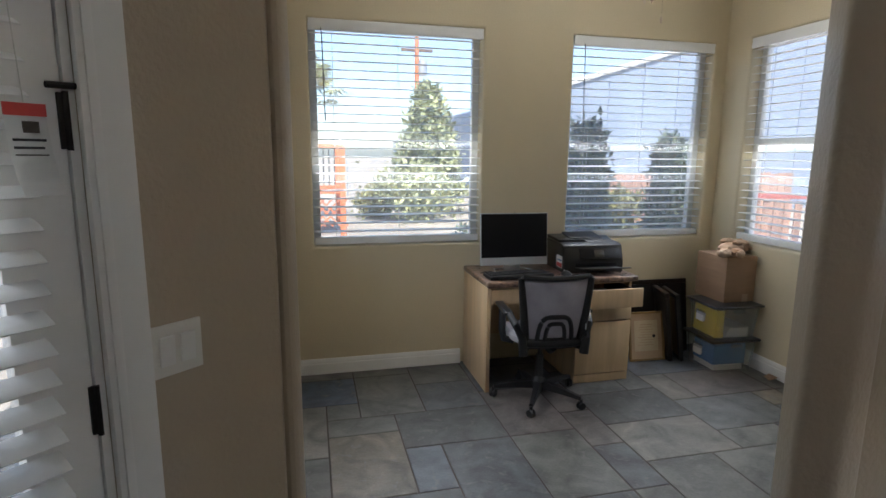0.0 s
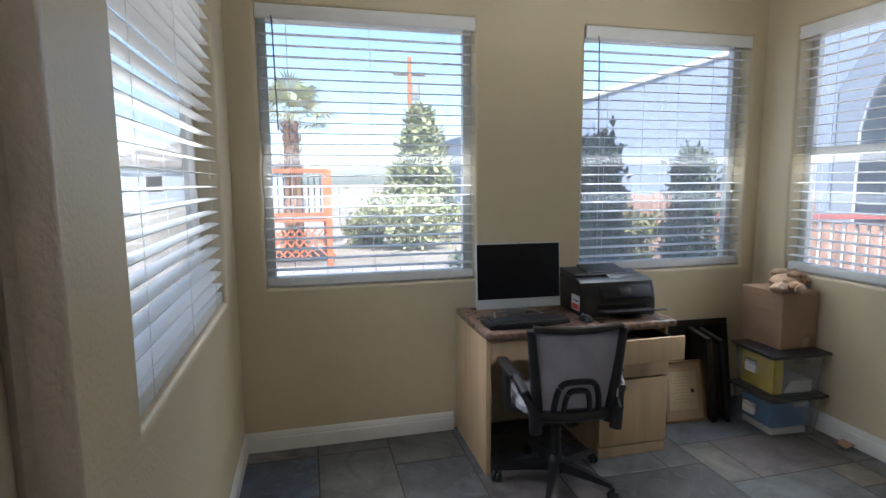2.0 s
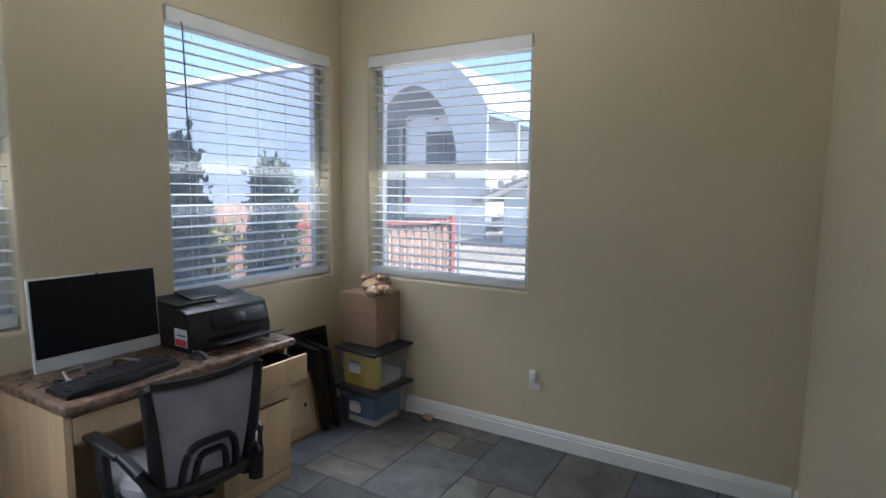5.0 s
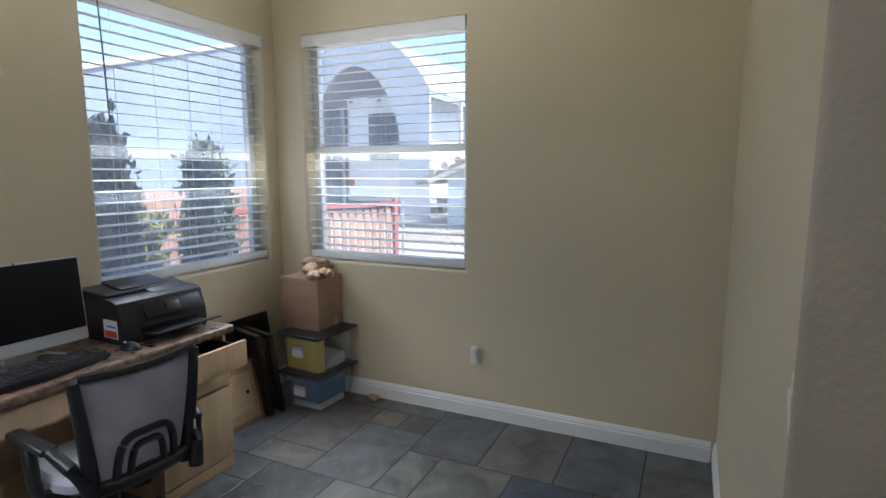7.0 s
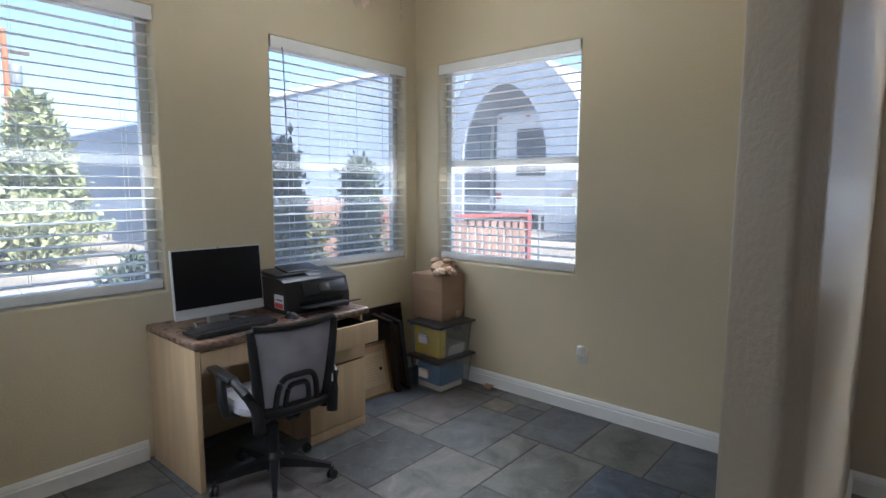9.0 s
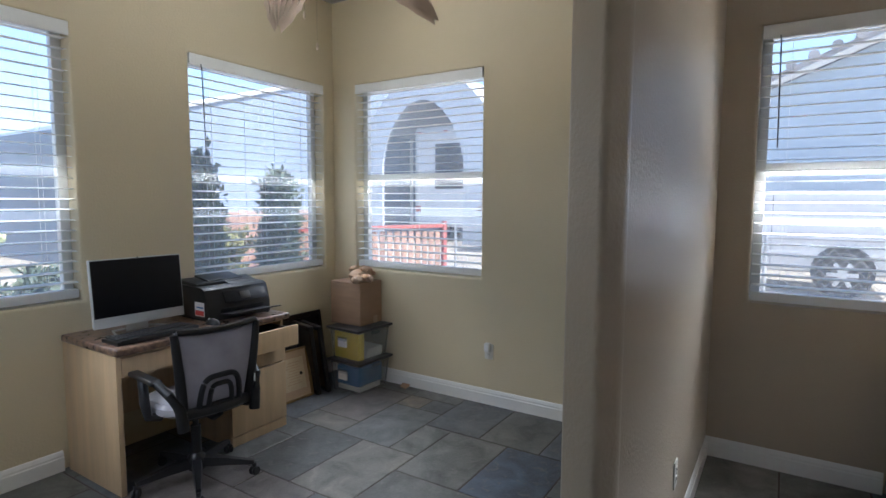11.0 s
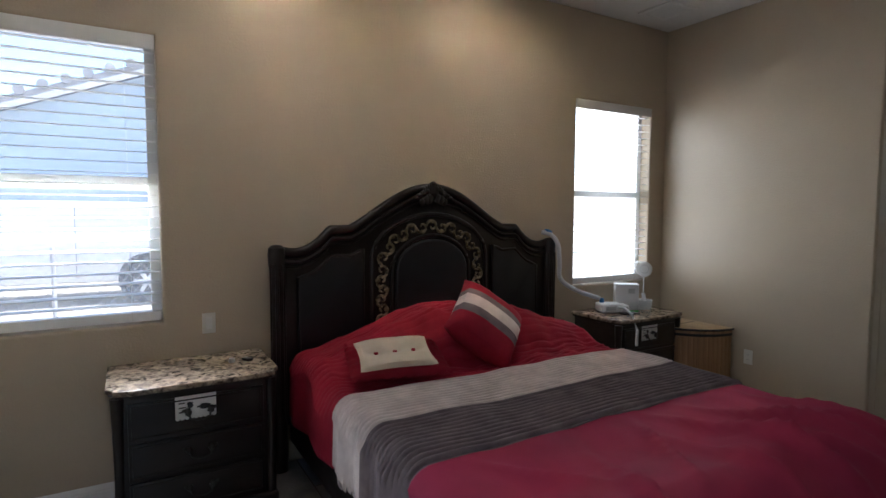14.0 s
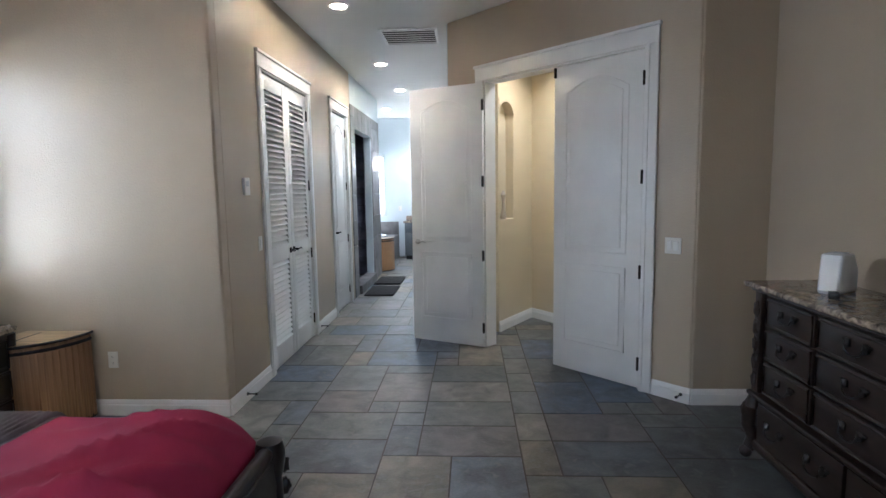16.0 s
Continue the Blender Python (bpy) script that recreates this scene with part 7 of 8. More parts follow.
def palm(x, y, crown_z, label):
    root = thing("palm_tree", spot(x, y, GZ), label, "tree")
    h = crown_z - GZ
    part("trunk", tube([(0, 0, -0.05), (0.02, 0, h * 0.5), (0, 0, h)], 0.24, 14, r1=0.17), "palm_bark", root)
    rng = np.random.RandomState(11)
    b = bmesh.new()
    for k in range(110):
        a, z = rng.rand() * 6.283, rng.rand() * h
        r = 0.24 - 0.07 * z / h
        c, s = math.cos(a), math.sin(a)
        tube([(r * c, r * s, z), ((r + 0.05) * c, (r + 0.05) * s, z + 0.07), ((r + 0.07) * c, (r + 0.07) * s, z + 0.16)], 0.022, 5, bm=b, r1=0.008)
    part("leaf_stubs", b, "palm_bark", root)
    for k in range(17):
        a = k * 2.4
        lift = 1.25 - 1.4 * (k / 17)
        d = Vector((math.cos(a) * math.cos(lift), math.sin(a) * math.cos(lift), math.sin(lift)))
        L = 0.62 + 0.15 * rng.rand()
        e = Vector((0, 0, h)) + d * L
        fr_ = part("frond", tube([(0, 0, h - 0.05), Vector((0, 0, h)) + d * L * 0.5 + Vector((0, 0, 0.04)), e], 0.012, 5, r1=0.007), "palm_leaf", root)
        side = d.cross(Vector((0, 0, 1))).normalized()
        upv = side.cross(d).normalized()
        vs, fs = [], []
        for q in range(26):
            t = radians(-115 + 230 * q / 25)
            dr = (d * math.cos(t) + side * math.sin(t)).normalized()
            wv = (-d * math.sin(t) + side * math.cos(t)).normalized() * 0.022
            ln = (0.6 - 0.14 * abs(t) / 2) * (0.85 + 0.3 * rng.rand())
            droop = Vector((0, 0, -0.22 * rng.rand() - 0.1))
            i = len(vs)
            mid = e + dr * ln * 0.55 + upv * 0.03
            vs += [e, mid + wv, e + dr * ln + droop * ln, mid - wv]
            fs.append((i, i + 1, i + 2, i + 3))
        leaves("fan", np.array([tuple(p) for p in vs]), np.array(fs), "palm_leaf", fr_)
    return root


palm(0.41, 14.6, 2.95, "fan palm with a fibrous brown trunk and sunlit fronds")

# deck with an orange railing
dk = thing("garden_deck", spot(-0.9, 12.2, GZ), "raised orange-stained garden deck with black balusters and a lattice skirt", "deck")
for k in range(10):
    part("board", box(0, 2.1, k * 0.2, k * 0.2 + 0.19, 0.9, 0.94, 0.005), "orange_wood", dk)
for x in (0.05, 2.05):
    for y in (0.05, 1.95):
        part("post", box(x - 0.06, x + 0.06, y - 0.06, y + 0.06, 0.0, 1.92, 0.01), "orange_wood", dk)
for z in (1.0, 1.86):
    part("rail", box(0.05, 2.05, 0.01, 0.09, z, z + 0.08, 0.006), "orange_wood", dk)
for k in range(16):
    part("baluster", tube([(0.17 + 0.115 * k, 0.05, 1.05), (0.17 + 0.115 * k, 0.05, 1.87)], 0.013, 6), "black", dk)
for x0 in np.arange(0.1, 2.0, 0.16):
    part("lattice_slat", box(-0.015, 0.015, 0.0, 0.01, -0.42, 0.42), "orange_wood", dk, m=pose(x0, 0.02, 0.5, 0, 45, 0))
    part("lattice_slat", box(-0.015, 0.015, 0.012, 0.022, -0.42, 0.42), "orange_wood", dk, m=pose(x0, 0.02, 0.5, 0, -45, 0))

# low block walls and planter edging in the yard
for nm_, x0, x1, y, h in (("low_wall", -4.0, 6.5, 10.6, 0.35), ("low_wall", 1.8, 9.0, 20.0, 0.6)):
    lw_ = thing(nm_, spot(x0, y, GZ), "low pale concrete block garden wall", "wall")
    n = int((x1 - x0) / 0.42)
    for k in range(n):
        for r in range(max(1, int(h / 0.2))):
            part("block", box(k * 0.42 + 0.21 * (r % 2), k * 0.42 + 0.41 + 0.21 * (r % 2), 0, 0.2, r * 0.2, r * 0.2 + 0.19, 0.008, 1), "block", lw_)
pv = thing("paving", spot(1.0, 6.6, GZ), "pale concrete path slabs in the yard", "paving", kind="structure")
for i in range(8):
    for j in range(5):
        part("slab", box(i * 0.8, i * 0.8 + 0.78, j * 0.8, j * 0.8 + 0.78, 0.0, 0.03, 0.006, 1), "block", pv)

# utility pole, far chain-link fence, far houses
pl_ = thing("utility_pole", spot(5.2, 25.0, GZ), "tall orange-brown wooden utility pole", "pole")
part("pole", tube([(0, 0, -0.1), (0, 0, 7.0)], 0.13, 10, r1=0.09), "orange_wood", pl_)
part("crossarm", box(-0.7, 0.7, -0.05, 0.05, 6.2, 6.32, 0.01), "bark", pl_)
part("transformer", lathe([(0.2, 5.2), (0.22, 5.25), (0.22, 5.8), (0.1, 5.9), (0, 5.9)], 14, m=pose(0.25, 0, 0)), "galvanised", pl_)


def chain_fence(x, y, turn, length, h, label, pitch=0.09):
    root = thing("chain_link_fence", spot(x, y, GZ, turn), label, "fence")
    n = int(length / 2.4) + 1
    for k in range(n):
        part("post", tube([(k * 2.4, 0, -0.1), (k * 2.4, 0, h + 0.05)], 0.025, 8), "galvanised", root)
    part("top_rail", tube([(0, 0, h), (length, 0, h)], 0.018, 8), "galvanised", root)
    vs, fs = [], []
    w = 0.004
    for sgn in (1, -1):
        x0 = -h
        while x0 < length + h:
            a, b2 = (x0, 0.0), (x0 + h, h)
            if sgn < 0:
                a, b2 = (x0 + h, 0.0), (x0, h)
            i = len(vs)
            vs += [(a[0] - w, sgn * w, a[1]), (a[0] + w, sgn * w, a[1]), (b2[0] + w, sgn * w, b2[1]), (b2[0] - w, sgn * w, b2[1])]
            fs.append((i, i + 1, i + 2, i + 3))
            x0 += pitch * 1.5
    vs = [(min(max(p[0], 0), length), p[1], p[2]) for p in vs]
    me = bpy.data.meshes.new("wire_mesh")
    me.from_pydata(vs, [], fs)
    me.materials.append(M["galvanised"])
    ob = new("wire_mesh", me)
    ob.parent = root
    return root


chain_fence(2.0, 24.0, 0, 14.0, 1.5, "galvanised chain-link fence at the end of the yard", 0.12)
chain_fence(8.6, 6.0, -90, 12.0, 1.2, "galvanised chain-link fence along the side yard")


def far_house(name, x, y, w, d, h, rise, label, wall_mat="stucco_blue", turn=0.0):
    root = thing(name, spot(x, y, GZ, turn), label, "house")
    part("wall", box(0, w, 0, d, 0, h, 0.01), wall_mat, root)
    o = [(-0.5, h - 0.05), (w + 0.5, h - 0.05), (w / 2, h + rise)]
    rf = part("roof", prism(o, -d - 0.5, 0.5, m=UPRIGHT), "roof_tile", root)
    for s in (0, 1):
        n = 26
        for k in range(n):
            t = (k + 0.5) / n
            x0 = -0.5 + t * (w / 2 + 0.5) if s == 0 else w + 0.5 - t * (w / 2 + 0.5)
            z0 = h - 0.05 + t * (rise + 0.05)
            part("tile", lathe([(0.09, -0.2), (0.1, 0.2)], 7, m=pose(x0, -0.42, z0 + 0.03, 90, 0, 0)), "roof_tile", rf)
    for k in range(max(1, int(w / 3))):
        wn_ = part("window", box(1.0 + 3 * k, 2.2 + 3 * k, -0.03, 0.05, 1.0, 2.2, 0.01), "vinyl", root)
        part("pane", box(1.08 + 3 * k, 2.12 + 3 * k, -0.05, -0.02, 1.08, 2.12), "dark_glass", wn_, smooth=False)
    return root


far_house("far_house", 6.5, 33.0, 10.0, 8.0, 2.7, 1.5, "pale single-storey house with a tiled roof")
far_house("far_house", -14.0, 42.0, 14.0, 9.0, 2.8, 1.6, "pale single-storey house beyond the yard")

# large metal building
mb = thing("metal_building", spot(3.5, 16.0, GZ), "large grey metal-sided building with a low gable roof", "building")
W_, D_ = 32.0, 14.0
hh = lambda x: (2.45 + 0.305 * x if x < W_ / 2 else 2.45 + 0.305 * (W_ - x))
part("wall", prism([(3.0, 0), (W_, 0), (W_, hh(W_)), (W_ / 2, hh(W_ / 2)), (3.0, hh(3.0))], -D_, 0.0, m=UPRIGHT), "steel_grey", mb, smooth=False)
for k in range(24):
    x = 3.6 + 1.2 * k
    if x < W_:
        part("rib", box(x - 0.02, x + 0.02, -0.025, 0.0, 0, hh(x) - 0.02), "steel_grey", mb, smooth=False)
part("roof_edge", tube([(2.9, -0.05, hh(2.9) + 0.02), (W_ / 2, -0.05, hh(W_ / 2) + 0.05), (W_ + 0.1, -0.05, hh(W_) + 0.02)], 0.08, 6), "vinyl", mb)

# cedar fence behind the shrubs, and the red gate of the side yard
cf = thing("cedar_fence", spot(3.1, 7.6, GZ), "weathered orange cedar board fence", "fence")
me = None
for k in range(34):
    if me is None:
        ob = part("board", box(0, 0.138, 0, 0.018, 0.03, 1.5, 0.004, 1), "fence_wood", cf)
        me = ob.data
    else:
        ob = new("board", me)
        ob.parent = cf
    ob.matrix_local = pose(k * 0.143, 0, random.uniform(-0.015, 0.015))
for z in (0.3, 1.1):
    part("rail", box(0, 34 * 0.143, 0.018, 0.06, z, z + 0.09, 0.004), "fence_wood", cf)
rg = thing("red_gate", spot(4.6, 5.95, GZ, -20), "red steel yard gate with wooden pickets", "gate")
for x in (0.0, 2.38):
    part("post", box(x - 0.03, x + 0.03, -0.03, 0.03, 0, 1.37, 0.006), "red_metal", rg)
for z in (0.15, 1.28):
    part("rail", box(0.03, 2.35, -0.02, 0.02, z, z + 0.05, 0.004), "red_metal", rg)
for k in range(20):
    part("picket", box(0.06 + k * 0.115, 0.14 + k * 0.115, 0.02, 0.04, 0.1, 1.25, 0.004, 1), "fence_wood", rg)

# arched carport with a white trailer under it
cpt = thing("carport", spot(18.0, 10.1, GZ, 90), "grey arched metal carport with an end panel", "carport")
CW = 5.85
def arcz(t):
    return 4.5 + 2.2 * math.sin(math.pi * t) ** 0.8
outer = [(CW * t, arcz(t)) for t in np.linspace(0, 1, 20)]
inner = [(CW * (0.21 + 0.66 * t), 3.2 + 2.4 * math.sin(math.pi * t) ** 0.6) for t in np.linspace(0, 1, 20)]
part("end_panel", prism([(0, 0)] + outer + [(CW, 0), (CW * 0.87, 0)] + inner[::-1] + [(CW * 0.21, 0)], 0.0, 0.12, m=UPRIGHT), "carport_panel", cpt, smooth=False)
roofp = bmesh.new()
for (xa, za), (xb, zb_) in zip(outer, outer[1:]):
    roofp.faces.new([roofp.verts.new(p) for p in ((xa, 0, za + 0.02), (xb, 0, zb_ + 0.02), (xb, -9, zb_ + 0.02), (xa, -9, za + 0.02))])
bmesh.ops.remove_doubles(roofp, verts=roofp.verts, dist=0.001)
bmesh.ops.solidify(roofp, geom=roofp.faces[:], thickness=0.05)
part("roof", roofp, "carport_panel", cpt)
for x in (0.1, CW - 0.1):
    for y in (-3, -6, -8.9):
        part("post", box(x - 0.06, x + 0.06, y - 0.06, y + 0.06, 0, 4.5), "vinyl", cpt, smooth=False)
tr = thing("travel_trailer", spot(19.2, 11.25, GZ, 90), "white travel trailer with a dark window and red marker lamps", "trailer")
part("body", box(0, 3.2, -7, 0, 0.6, 4.75, 0.25, 4), "car_white", tr)
part("window", box(0.3, 2.1, 0.0, 0.02, 2.15, 4.0, 0.005), "dark_glass", tr)
for x in (0.3, 1.6, 2.9):
    part("marker_lamp", box(x - 0.08, x + 0.08, 0.0, 0.04, 4.45, 4.54, 0.01), "red_metal", tr)
for x in (0.25, 2.95):
    part("tail_lamp", box(x - 0.12, x + 0.12, 0.0, 0.04, 1.2, 1.45, 0.01), "red_metal", tr)
part("bumper", box(0.1, 3.1, 0.0, 0.12, 0.6, 0.8, 0.02), "galvanised", tr)
for y in (-2.5, -3.6):
    for x in (0.05, 3.15):
        part("wheel", lathe([(0.0, -0.12), (0.36, -0.12), (0.38, 0.0), (0.36, 0.12), (0.0, 0.12)], 20, m=pose(x, y, 0.38, 0, 90, 0)), "rubber", tr)

# neighbour's gabled house to the east
nh = thing("neighbour_house", spot(16.0, 9.0, GZ, -90), "pale blue stucco house with a tiled gable roof", "house")
NW = 20.0
nz = lambda u: 1.4 + 0.4 * u if u < NW / 2 + 0.5 else 1.4 + 0.4 * (NW + 1 - u)
part("wall", prism([(0.5, 0)] + [(u, nz(u)) for u in (0.5, 10.5, 20.5)] + [(20.5, 0)][:1], -10, 0, m=UPRIGHT), "stucco_blue", nh, smooth=False)
part("fascia", tube([(0.0, -0.35, nz(0.0) + 0.08), (10.5, -0.35, nz(10.5) + 0.08), (21.0, -0.35, nz(21.0) + 0.08)], 0.11, 4), "vinyl", nh)
rf = part("roof", prism([(-0.4, nz(-0.4) + 0.1), (10.5, nz(10.5) + 0.1), (21.4, nz(21.4) + 0.1), (21.4, nz(21.4) + 0.22), (10.5, nz(10.5) + 0.24), (-0.4, nz(-0.4) + 0.22)], -10.4, 0.45, m=UPRIGHT), "roof_tile", nh, smooth=False)
for k in range(48):
    u = 0.2 + 0.43 * k
    part("tile", lathe([(0.1, -0.25), (0.115, 0.25)], 8, m=pose(u, -0.3, nz(u) + 0.27, 90, 0, 0)), "roof_tile", rf)
wn_ = part("window", box(12.4, 13.6, -0.06, 0.04, 1.2, 2.3, 0.01), "vinyl", nh)
part("pane", box(12.48, 13.52, -0.075, -0.04, 1.28, 2.22), "dark_glass", wn_, smooth=False)


def cargo_van(x, y, turn, label):
    root = thing("cargo_van", spot(x, y, GZ, turn), label, "van")
    o = [(2.6, 0.42), (2.68, 0.7), (2.62, 1.5), (2.5, 1.86), (-1.1, 1.88), (-2.2, 1.2), (-3.1, 1.05), (-3.2, 0.7), (-3.15, 0.42)]
    part("body", prism(o[::-1], -0.92, 0.92, 0.07, m=UPRIGHT, seg=3), "car_white", root)
    part("window", prism([(-1.95, 1.2), (-1.2, 1.66), (-0.85, 1.66), (-0.85, 1.2)], 0.915, 0.928, m=UPRIGHT), "dark_glass", root, smooth=False)
    part("side_moulding", box(-0.7, 2.6, -0.94, -0.915, 0.72, 0.78, 0.006), "car_white", root)
    part("panel_seam", box(0.55, 0.56, -0.923, -0.915, 0.5, 1.8), "rubber", root, smooth=False)
    for wx in (-2.35, 1.65):
        for sy in (-1, 1):
            part("wheel_arch", lathe([(0.43, -0.02), (0.47, -0.02), (0.47, 0.03), (0.43, 0.03)], 24, m=pose(wx, sy * 0.92, 0.45, 90, 0, 0)), "black", root)
            w = part("wheel", lathe([(0.2, -0.12), (0.36, -0.13), (0.4, -0.08), (0.4, 0.08), (0.36, 0.13), (0.2, 0.12)], 28, m=pose(wx, sy * 0.86, 0.4, 90, 0, 0)), "rubber", root, "black tyre")
            part("rim", lathe([(0.0, -0.03), (0.2, -0.03), (0.235, -0.1), (0.235, 0.1), (0.2, 0.03), (0.0, 0.03)], 24, m=pose(wx, sy * 0.86, 0.4, 90, 0, 0)), "black", w)
            for k in range(6):
                part("spoke", box(0.02, 0.23, -0.035, 0.035, -0.02, 0.02, 0.008), "car_white", w, m=pose(wx, sy * 0.97, 0.4, 90, 0, 0) @ pose(0, 0, 0, 0, 0, 60 * k))
            part("hub", lathe([(0.06, -0.03), (0.06, 0.03), (0, 0.035)], 14, m=pose(wx, sy * 0.97, 0.4, 90 * sy, 0, 0)), "car_white", w)
    return root


cargo_van(12.9, 1.75, -90, "white panel van with black wheel arches and alloy wheels")


# ---------------------------------------------------------------- slate tile floor
def slate_material(name, per_object):
    m = bpy.data.materials.new(name)
    m.use_nodes = True
    n, l = m.node_tree.nodes, m.node_tree.links
    b = n["Principled BSDF"]
    if per_object:
        rnd = n.new("ShaderNodeObjectInfo").outputs["Random"]
    else:
        rnd = n.new("ShaderNodeNewGeometry").outputs["Random Per Island"]
    ramp = n.new("ShaderNodeValToRGB")
    ramp.color_ramp.interpolation = "CONSTANT"
    cols = [(0.0, (0.1104, 0.1154, 0.1124)), (0.15, (0.0622, 0.0853, 0.1254)), (0.27, (0.1655, 0.1404, 0.1003)), (0.38, (0.0853, 0.0903, 0.0953)), (0.52, (0.1254, 0.1083, 0.0983)), (0.63, (0.1003, 0.1124, 0.1304)), (0.75, (0.1204, 0.1204, 0.1053)), (0.86, (0.0752, 0.0782, 0.0752)), (0.93, (0.1705, 0.1605, 0.1354))]
    e = ramp.color_ramp.elements
    e[0].position, e[0].color = 0.0, (*cols[0][1], 1)
    e[1].position, e[1].color = cols[1][0], (*cols[1][1], 1)
    for p, c in cols[2:]:
        k = e.new(p)
        k.color = (*c, 1)
    l.new(rnd, ramp.inputs[0])
    geo = n.new("ShaderNodeNewGeometry")
    far, shift = n.new("ShaderNodeMath"), n.new("ShaderNodeVectorMath")
    far.operation = "MULTIPLY"
    far.inputs[1].default_value = 53.0
    l.new(rnd, far.inputs[0])
    l.new(geo.outputs["Position"], shift.inputs[0])
    l.new(far.outputs[0], shift.inputs[1])
    n1, n2, n3 = (n.new("ShaderNodeTexNoise") for _ in range(3))
    for q, s, d, w in ((n1, 5.0, 8, 0.9), (n2, 17.0, 8, 0.7), (n3, 80.0, 4, 0.0)):
        q.inputs["Scale"].default_value, q.inputs["Detail"].default_value, q.inputs["Distortion"].default_value = s, d, w
        l.new(shift.outputs[0], q.inputs[0])
    mix, mix2, mix3 = (n.new("ShaderNodeMix") for _ in range(3))
    for q in (mix, mix2, mix3):
        q.data_type = "RGBA"
    mix.blend_type, mix2.blend_type, mix3.blend_type = "OVERLAY", "MIX", "MULTIPLY"
    mix.inputs[0].default_value = 0.7
    l.new(ramp.outputs[0], mix.inputs[6])
    r1 = n.new("ShaderNodeMapRange")
    r1.inputs["From Min"].default_value, r1.inputs["From Max"].default_value, r1.inputs["To Min"].default_value, r1.inputs["To Max"].default_value = 0.3, 0.7, 0.12, 0.85
    l.new(n1.outputs[0], r1.inputs[0])
    l.new(r1.outputs[0], mix.inputs[7])
    r2 = n.new("ShaderNodeMapRange")
    r2.inputs["From Min"].default_value, r2.inputs["From Max"].default_value, r2.inputs["To Max"].default_value = 0.56, 0.7, 0.55
    l.new(n2.outputs[0], r2.inputs[0])
    l.new(r2.outputs[0], mix2.inputs[0])
    l.new(mix.outputs[2], mix2.inputs[6])
    mix2.inputs[7].default_value = (0.21, 0.2, 0.185, 1)
    mix3.inputs[0].default_value = 0.45
    l.new(mix2.outputs[2], mix3.inputs[6])
    l.new(n3.outputs[0], mix3.inputs[7])
    bc = n.new("ShaderNodeBrightContrast")
    bc.inputs["Bright"].default_value = 0.012
    l.new(mix3.outputs[2], bc.inputs[0])
    l.new(bc.outputs[0], b.inputs["Base Color"])
    rr = n.new("ShaderNodeMapRange")
    rr.inputs["To Min"].default_value, rr.inputs["To Max"].default_value = 0.28, 0.64
    l.new(n2.outputs[0], rr.inputs[0])
    l.new(rr.outputs[0], b.inputs["Roughness"])
    b.inputs["Specular IOR Level"].default_value = 0.5
    bp = n.new("ShaderNodeBump")
    bp.inputs["Strength"].default_value, bp.inputs["Distance"].default_value = 0.35, 0.004
    ad_ = n.new("ShaderNodeMath")
    l.new(n2.outputs[0], ad_.inputs[0])
    l.new(n3.outputs[0], ad_.inputs[1])
    l.new(ad_.outputs[0], bp.inputs["Height"])
    l.new(bp.outputs[0], b.inputs["Normal"])
    return m


M["slate_piece"], M["slate_far"] = slate_material("slate_floor_tile", True), slate_material("slate_floor_tiles_far", False)
# outline of the floor: hall, bedroom, slanted garden-door wall, nook
FLOOR_PLAN = [(XW - 0.12, -12.85), (3.9, -12.85), (3.9, YN + 0.1), (0.2, YN + 0.1), (0.2, 1.9), (XW - 0.12, 0.2)]


def inside_plan(x, y):
    if y > 1.9:
        return x > 0.3
    return x > XW + max(0.0, (y - 0.2)) * (0.3 - XW) / 1.7


floor = tagged(link("floor", prism(FLOOR_PLAN, -0.15, -0.003), "grout", smooth=False), "multicoloured grey slate tile floor in mixed sizes", "floor", kind="structure")
UNIT = 0.203
GX, GY = XW - 0.3, -12.85
NXc, NYc = int((3.9 - GX) / UNIT) + 1, int((YN + 0.05 - GY) / UNIT) + 1
taken = np.zeros((NXc, NYc), bool)
rng = random.Random(5)
shapes = [(3, 2), (2, 2), (2, 2), (3, 2), (2, 1), (1, 1), (2, 3), (1, 2)]
tiles = []
for j in range(NYc):
    for i in range(NXc):
        if taken[i, j]:
            continue
        order = shapes[:]
        rng.shuffle(order)
        if rng.random() < 0.6:
            order.sort(key=lambda s: -s[0] * s[1] - rng.random() * 2)
        for w, h in order + [(1, 1)]:
            if i + w <= NXc and j + h <= NYc and not taken[i:i + w, j:j + h].any():
                taken[i:i + w, j:j + h] = True
                tiles.append((i, j, w, h))
                break


def tile_bm(w, h, bm=None, x=0.0, y=0.0, z=0.0):
    b = bmesh.new()
    g, c = 0.0045, 0.003
    X, Y = w * UNIT, h * UNIT
    lo = [b.verts.new((x + a, y + d, z - 0.006)) for a, d in ((g, g), (X - g, g), (X - g, Y - g), (g, Y - g))]
    mi_ = [b.verts.new((x + a, y + d, z - 0.0015)) for a, d in ((g, g), (X - g, g), (X - g, Y - g), (g, Y - g))]
    hi = [b.verts.new((x + a, y + d, z)) for a, d in ((g + c, g + c), (X - g - c, g + c), (X - g - c, Y - g - c), (g + c, Y - g - c))]
    for A, B in ((lo, mi_), (mi_, hi)):
        for k in range(4):
            b.faces.new((A[k], A[(k + 1) % 4], B[(k + 1) % 4], B[k]))
    b.faces.new(hi)
    return join(bm, b)


def near_path(x, y):
    """The stretches of floor that are walked past closest: the nook and the floor before the hall."""
    return (0.3 < x < 3.9 and 1.5 < y < 4.4) or (-1.1 < x < 2.15 and -6.6 < y < -3.0)


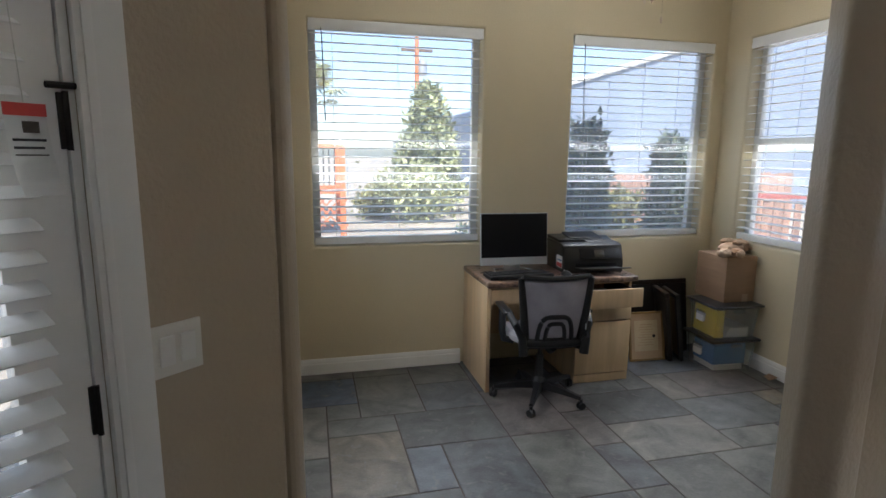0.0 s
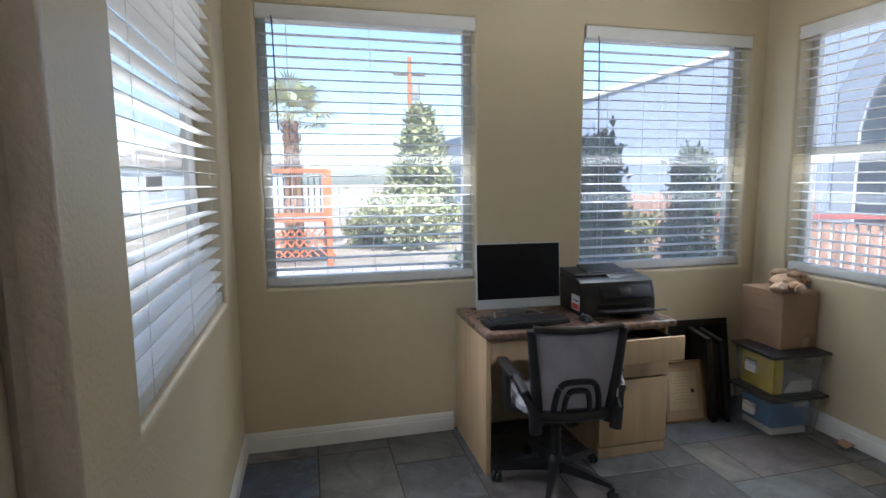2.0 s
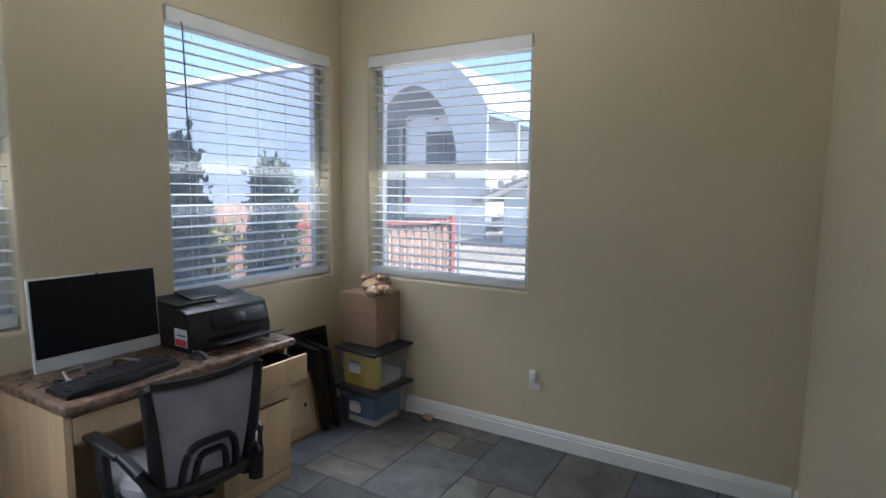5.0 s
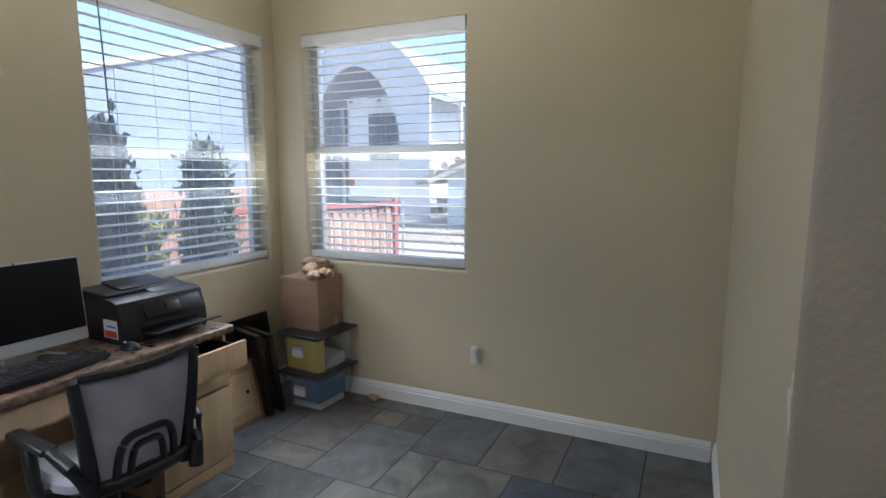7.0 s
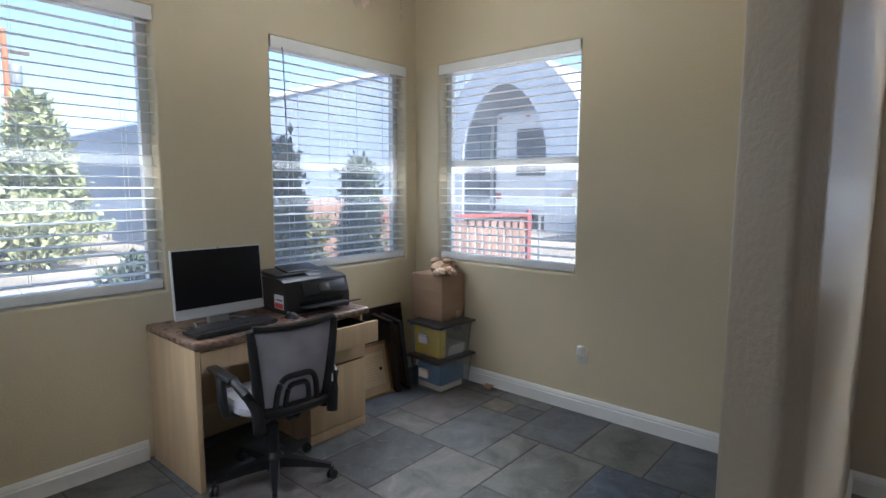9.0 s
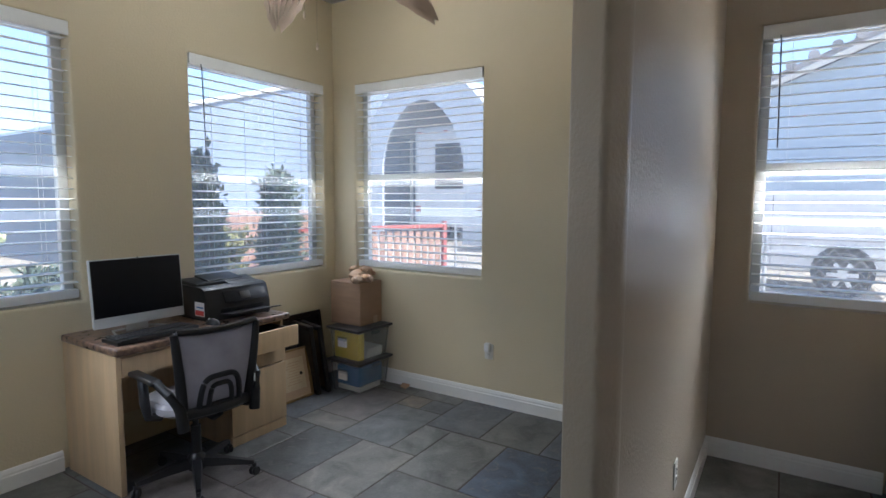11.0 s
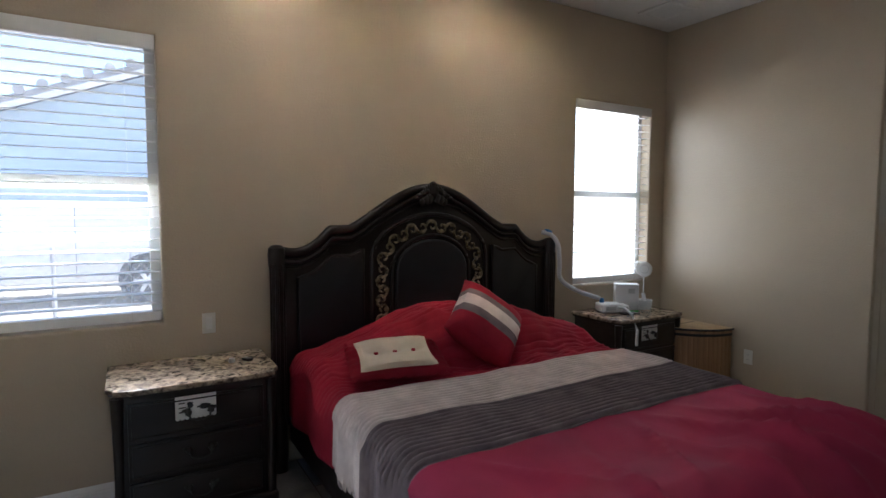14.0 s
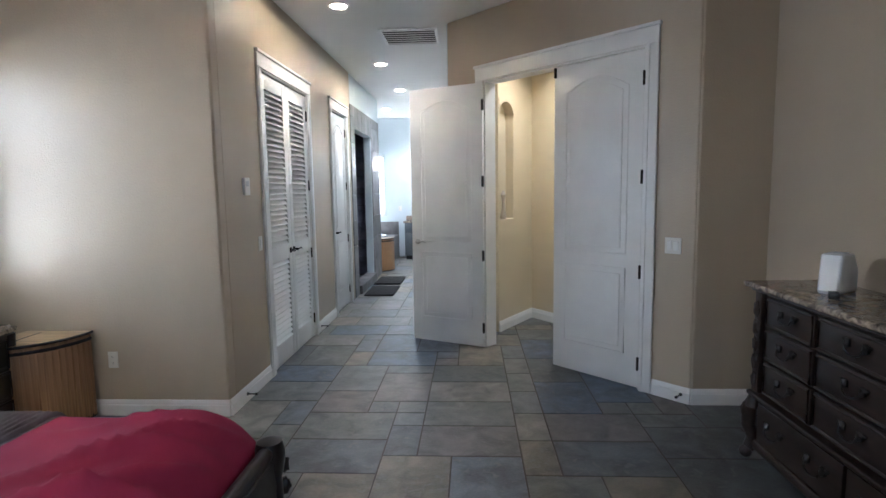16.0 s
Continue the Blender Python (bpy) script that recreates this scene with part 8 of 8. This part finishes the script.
def wall_edges(y):
    """Lines (point, outward normal) at which the tiles are cut under the walls."""
    slope = (0.3 - XW) / 1.7
    west = ((0.3, 1.9, 0), (-1, 0, 0)) if y > 1.9 else ((0.3, 1.9, 0), (-1, slope, 0))
    return [west, ((XW - 0.05, 0, 0), (-1, 0, 0)), ((3.9, 0, 0), (1, 0, 0)), ((0, YN + 0.08, 0), (0, 1, 0))]


def crosses(edge, x, y, w, h):
    (px, py, _), (nx, ny, _) = edge
    return any((a - px) * nx + (b - py) * ny > 0 for a in (x, x + w) for b in (y, y + h))


meshes, count, rest, cut = {}, 0, [], []
for i, j, w, h in tiles:
    x, y = GX + i * UNIT, GY + j * UNIT
    if not inside_plan(x + w * UNIT - 0.01, y + 0.01):
        continue
    dz = rng.uniform(-0.0006, 0.0006)
    edges = [e for e in wall_edges(y + h * UNIT / 2) if crosses(e, x, y, w * UNIT, h * UNIT)]
    if edges:
        cut.append((x, y, w, h, dz, edges))
    elif near_path(x + w * UNIT / 2, y + h * UNIT / 2) and count < 300:
        if (w, h) not in meshes:
            ob = link("tile", tile_bm(w, h), "slate_piece", floor)
            meshes[w, h] = ob.data
        else:
            ob = new("tile", meshes[w, h])
            ob.parent = floor
        ob.matrix_local = pose(x, y, dz)
        count += 1
    else:
        rest.append((x, y, w, h, dz))
vs, fs = [], []
for x, y, w, h, dz in rest:
    g, c, k = 0.0045, 0.003, len(vs)
    X, Y = w * UNIT, h * UNIT
    for e, zz in ((g, -0.006), (g, -0.0015), (g + c, 0.0)):
        vs += [(x + e, y + e, zz + dz), (x + X - e, y + e, zz + dz), (x + X - e, y + Y - e, zz + dz), (x + e, y + Y - e, zz + dz)]
    for r in (0, 4):
        for q in range(4):
            fs.append((k + r + q, k + r + (q + 1) % 4, k + r + 4 + (q + 1) % 4, k + r + 4 + q))
    fs.append((k + 8, k + 9, k + 10, k + 11))
for x, y, w, h, dz, edges in cut:
    b, k = tile_bm(w, h, None, x, y, dz), len(vs)
    for co, no in edges:
        bmesh.ops.bisect_plane(b, geom=b.verts[:] + b.edges[:] + b.faces[:], plane_co=co, plane_no=no, clear_outer=True)
    b.verts.index_update()
    vs += [tuple(v.co) for v in b.verts]
    fs += [tuple(k + v.index for v in f.verts) for f in b.faces]
    b.free()
me = bpy.data.meshes.new("floor_tiles")
me.from_pydata(vs, [], fs)
me.materials.append(M["slate_far"])
ob = new("floor_tiles", me)
ob.parent = floor
ob["kind"] = "stuff"
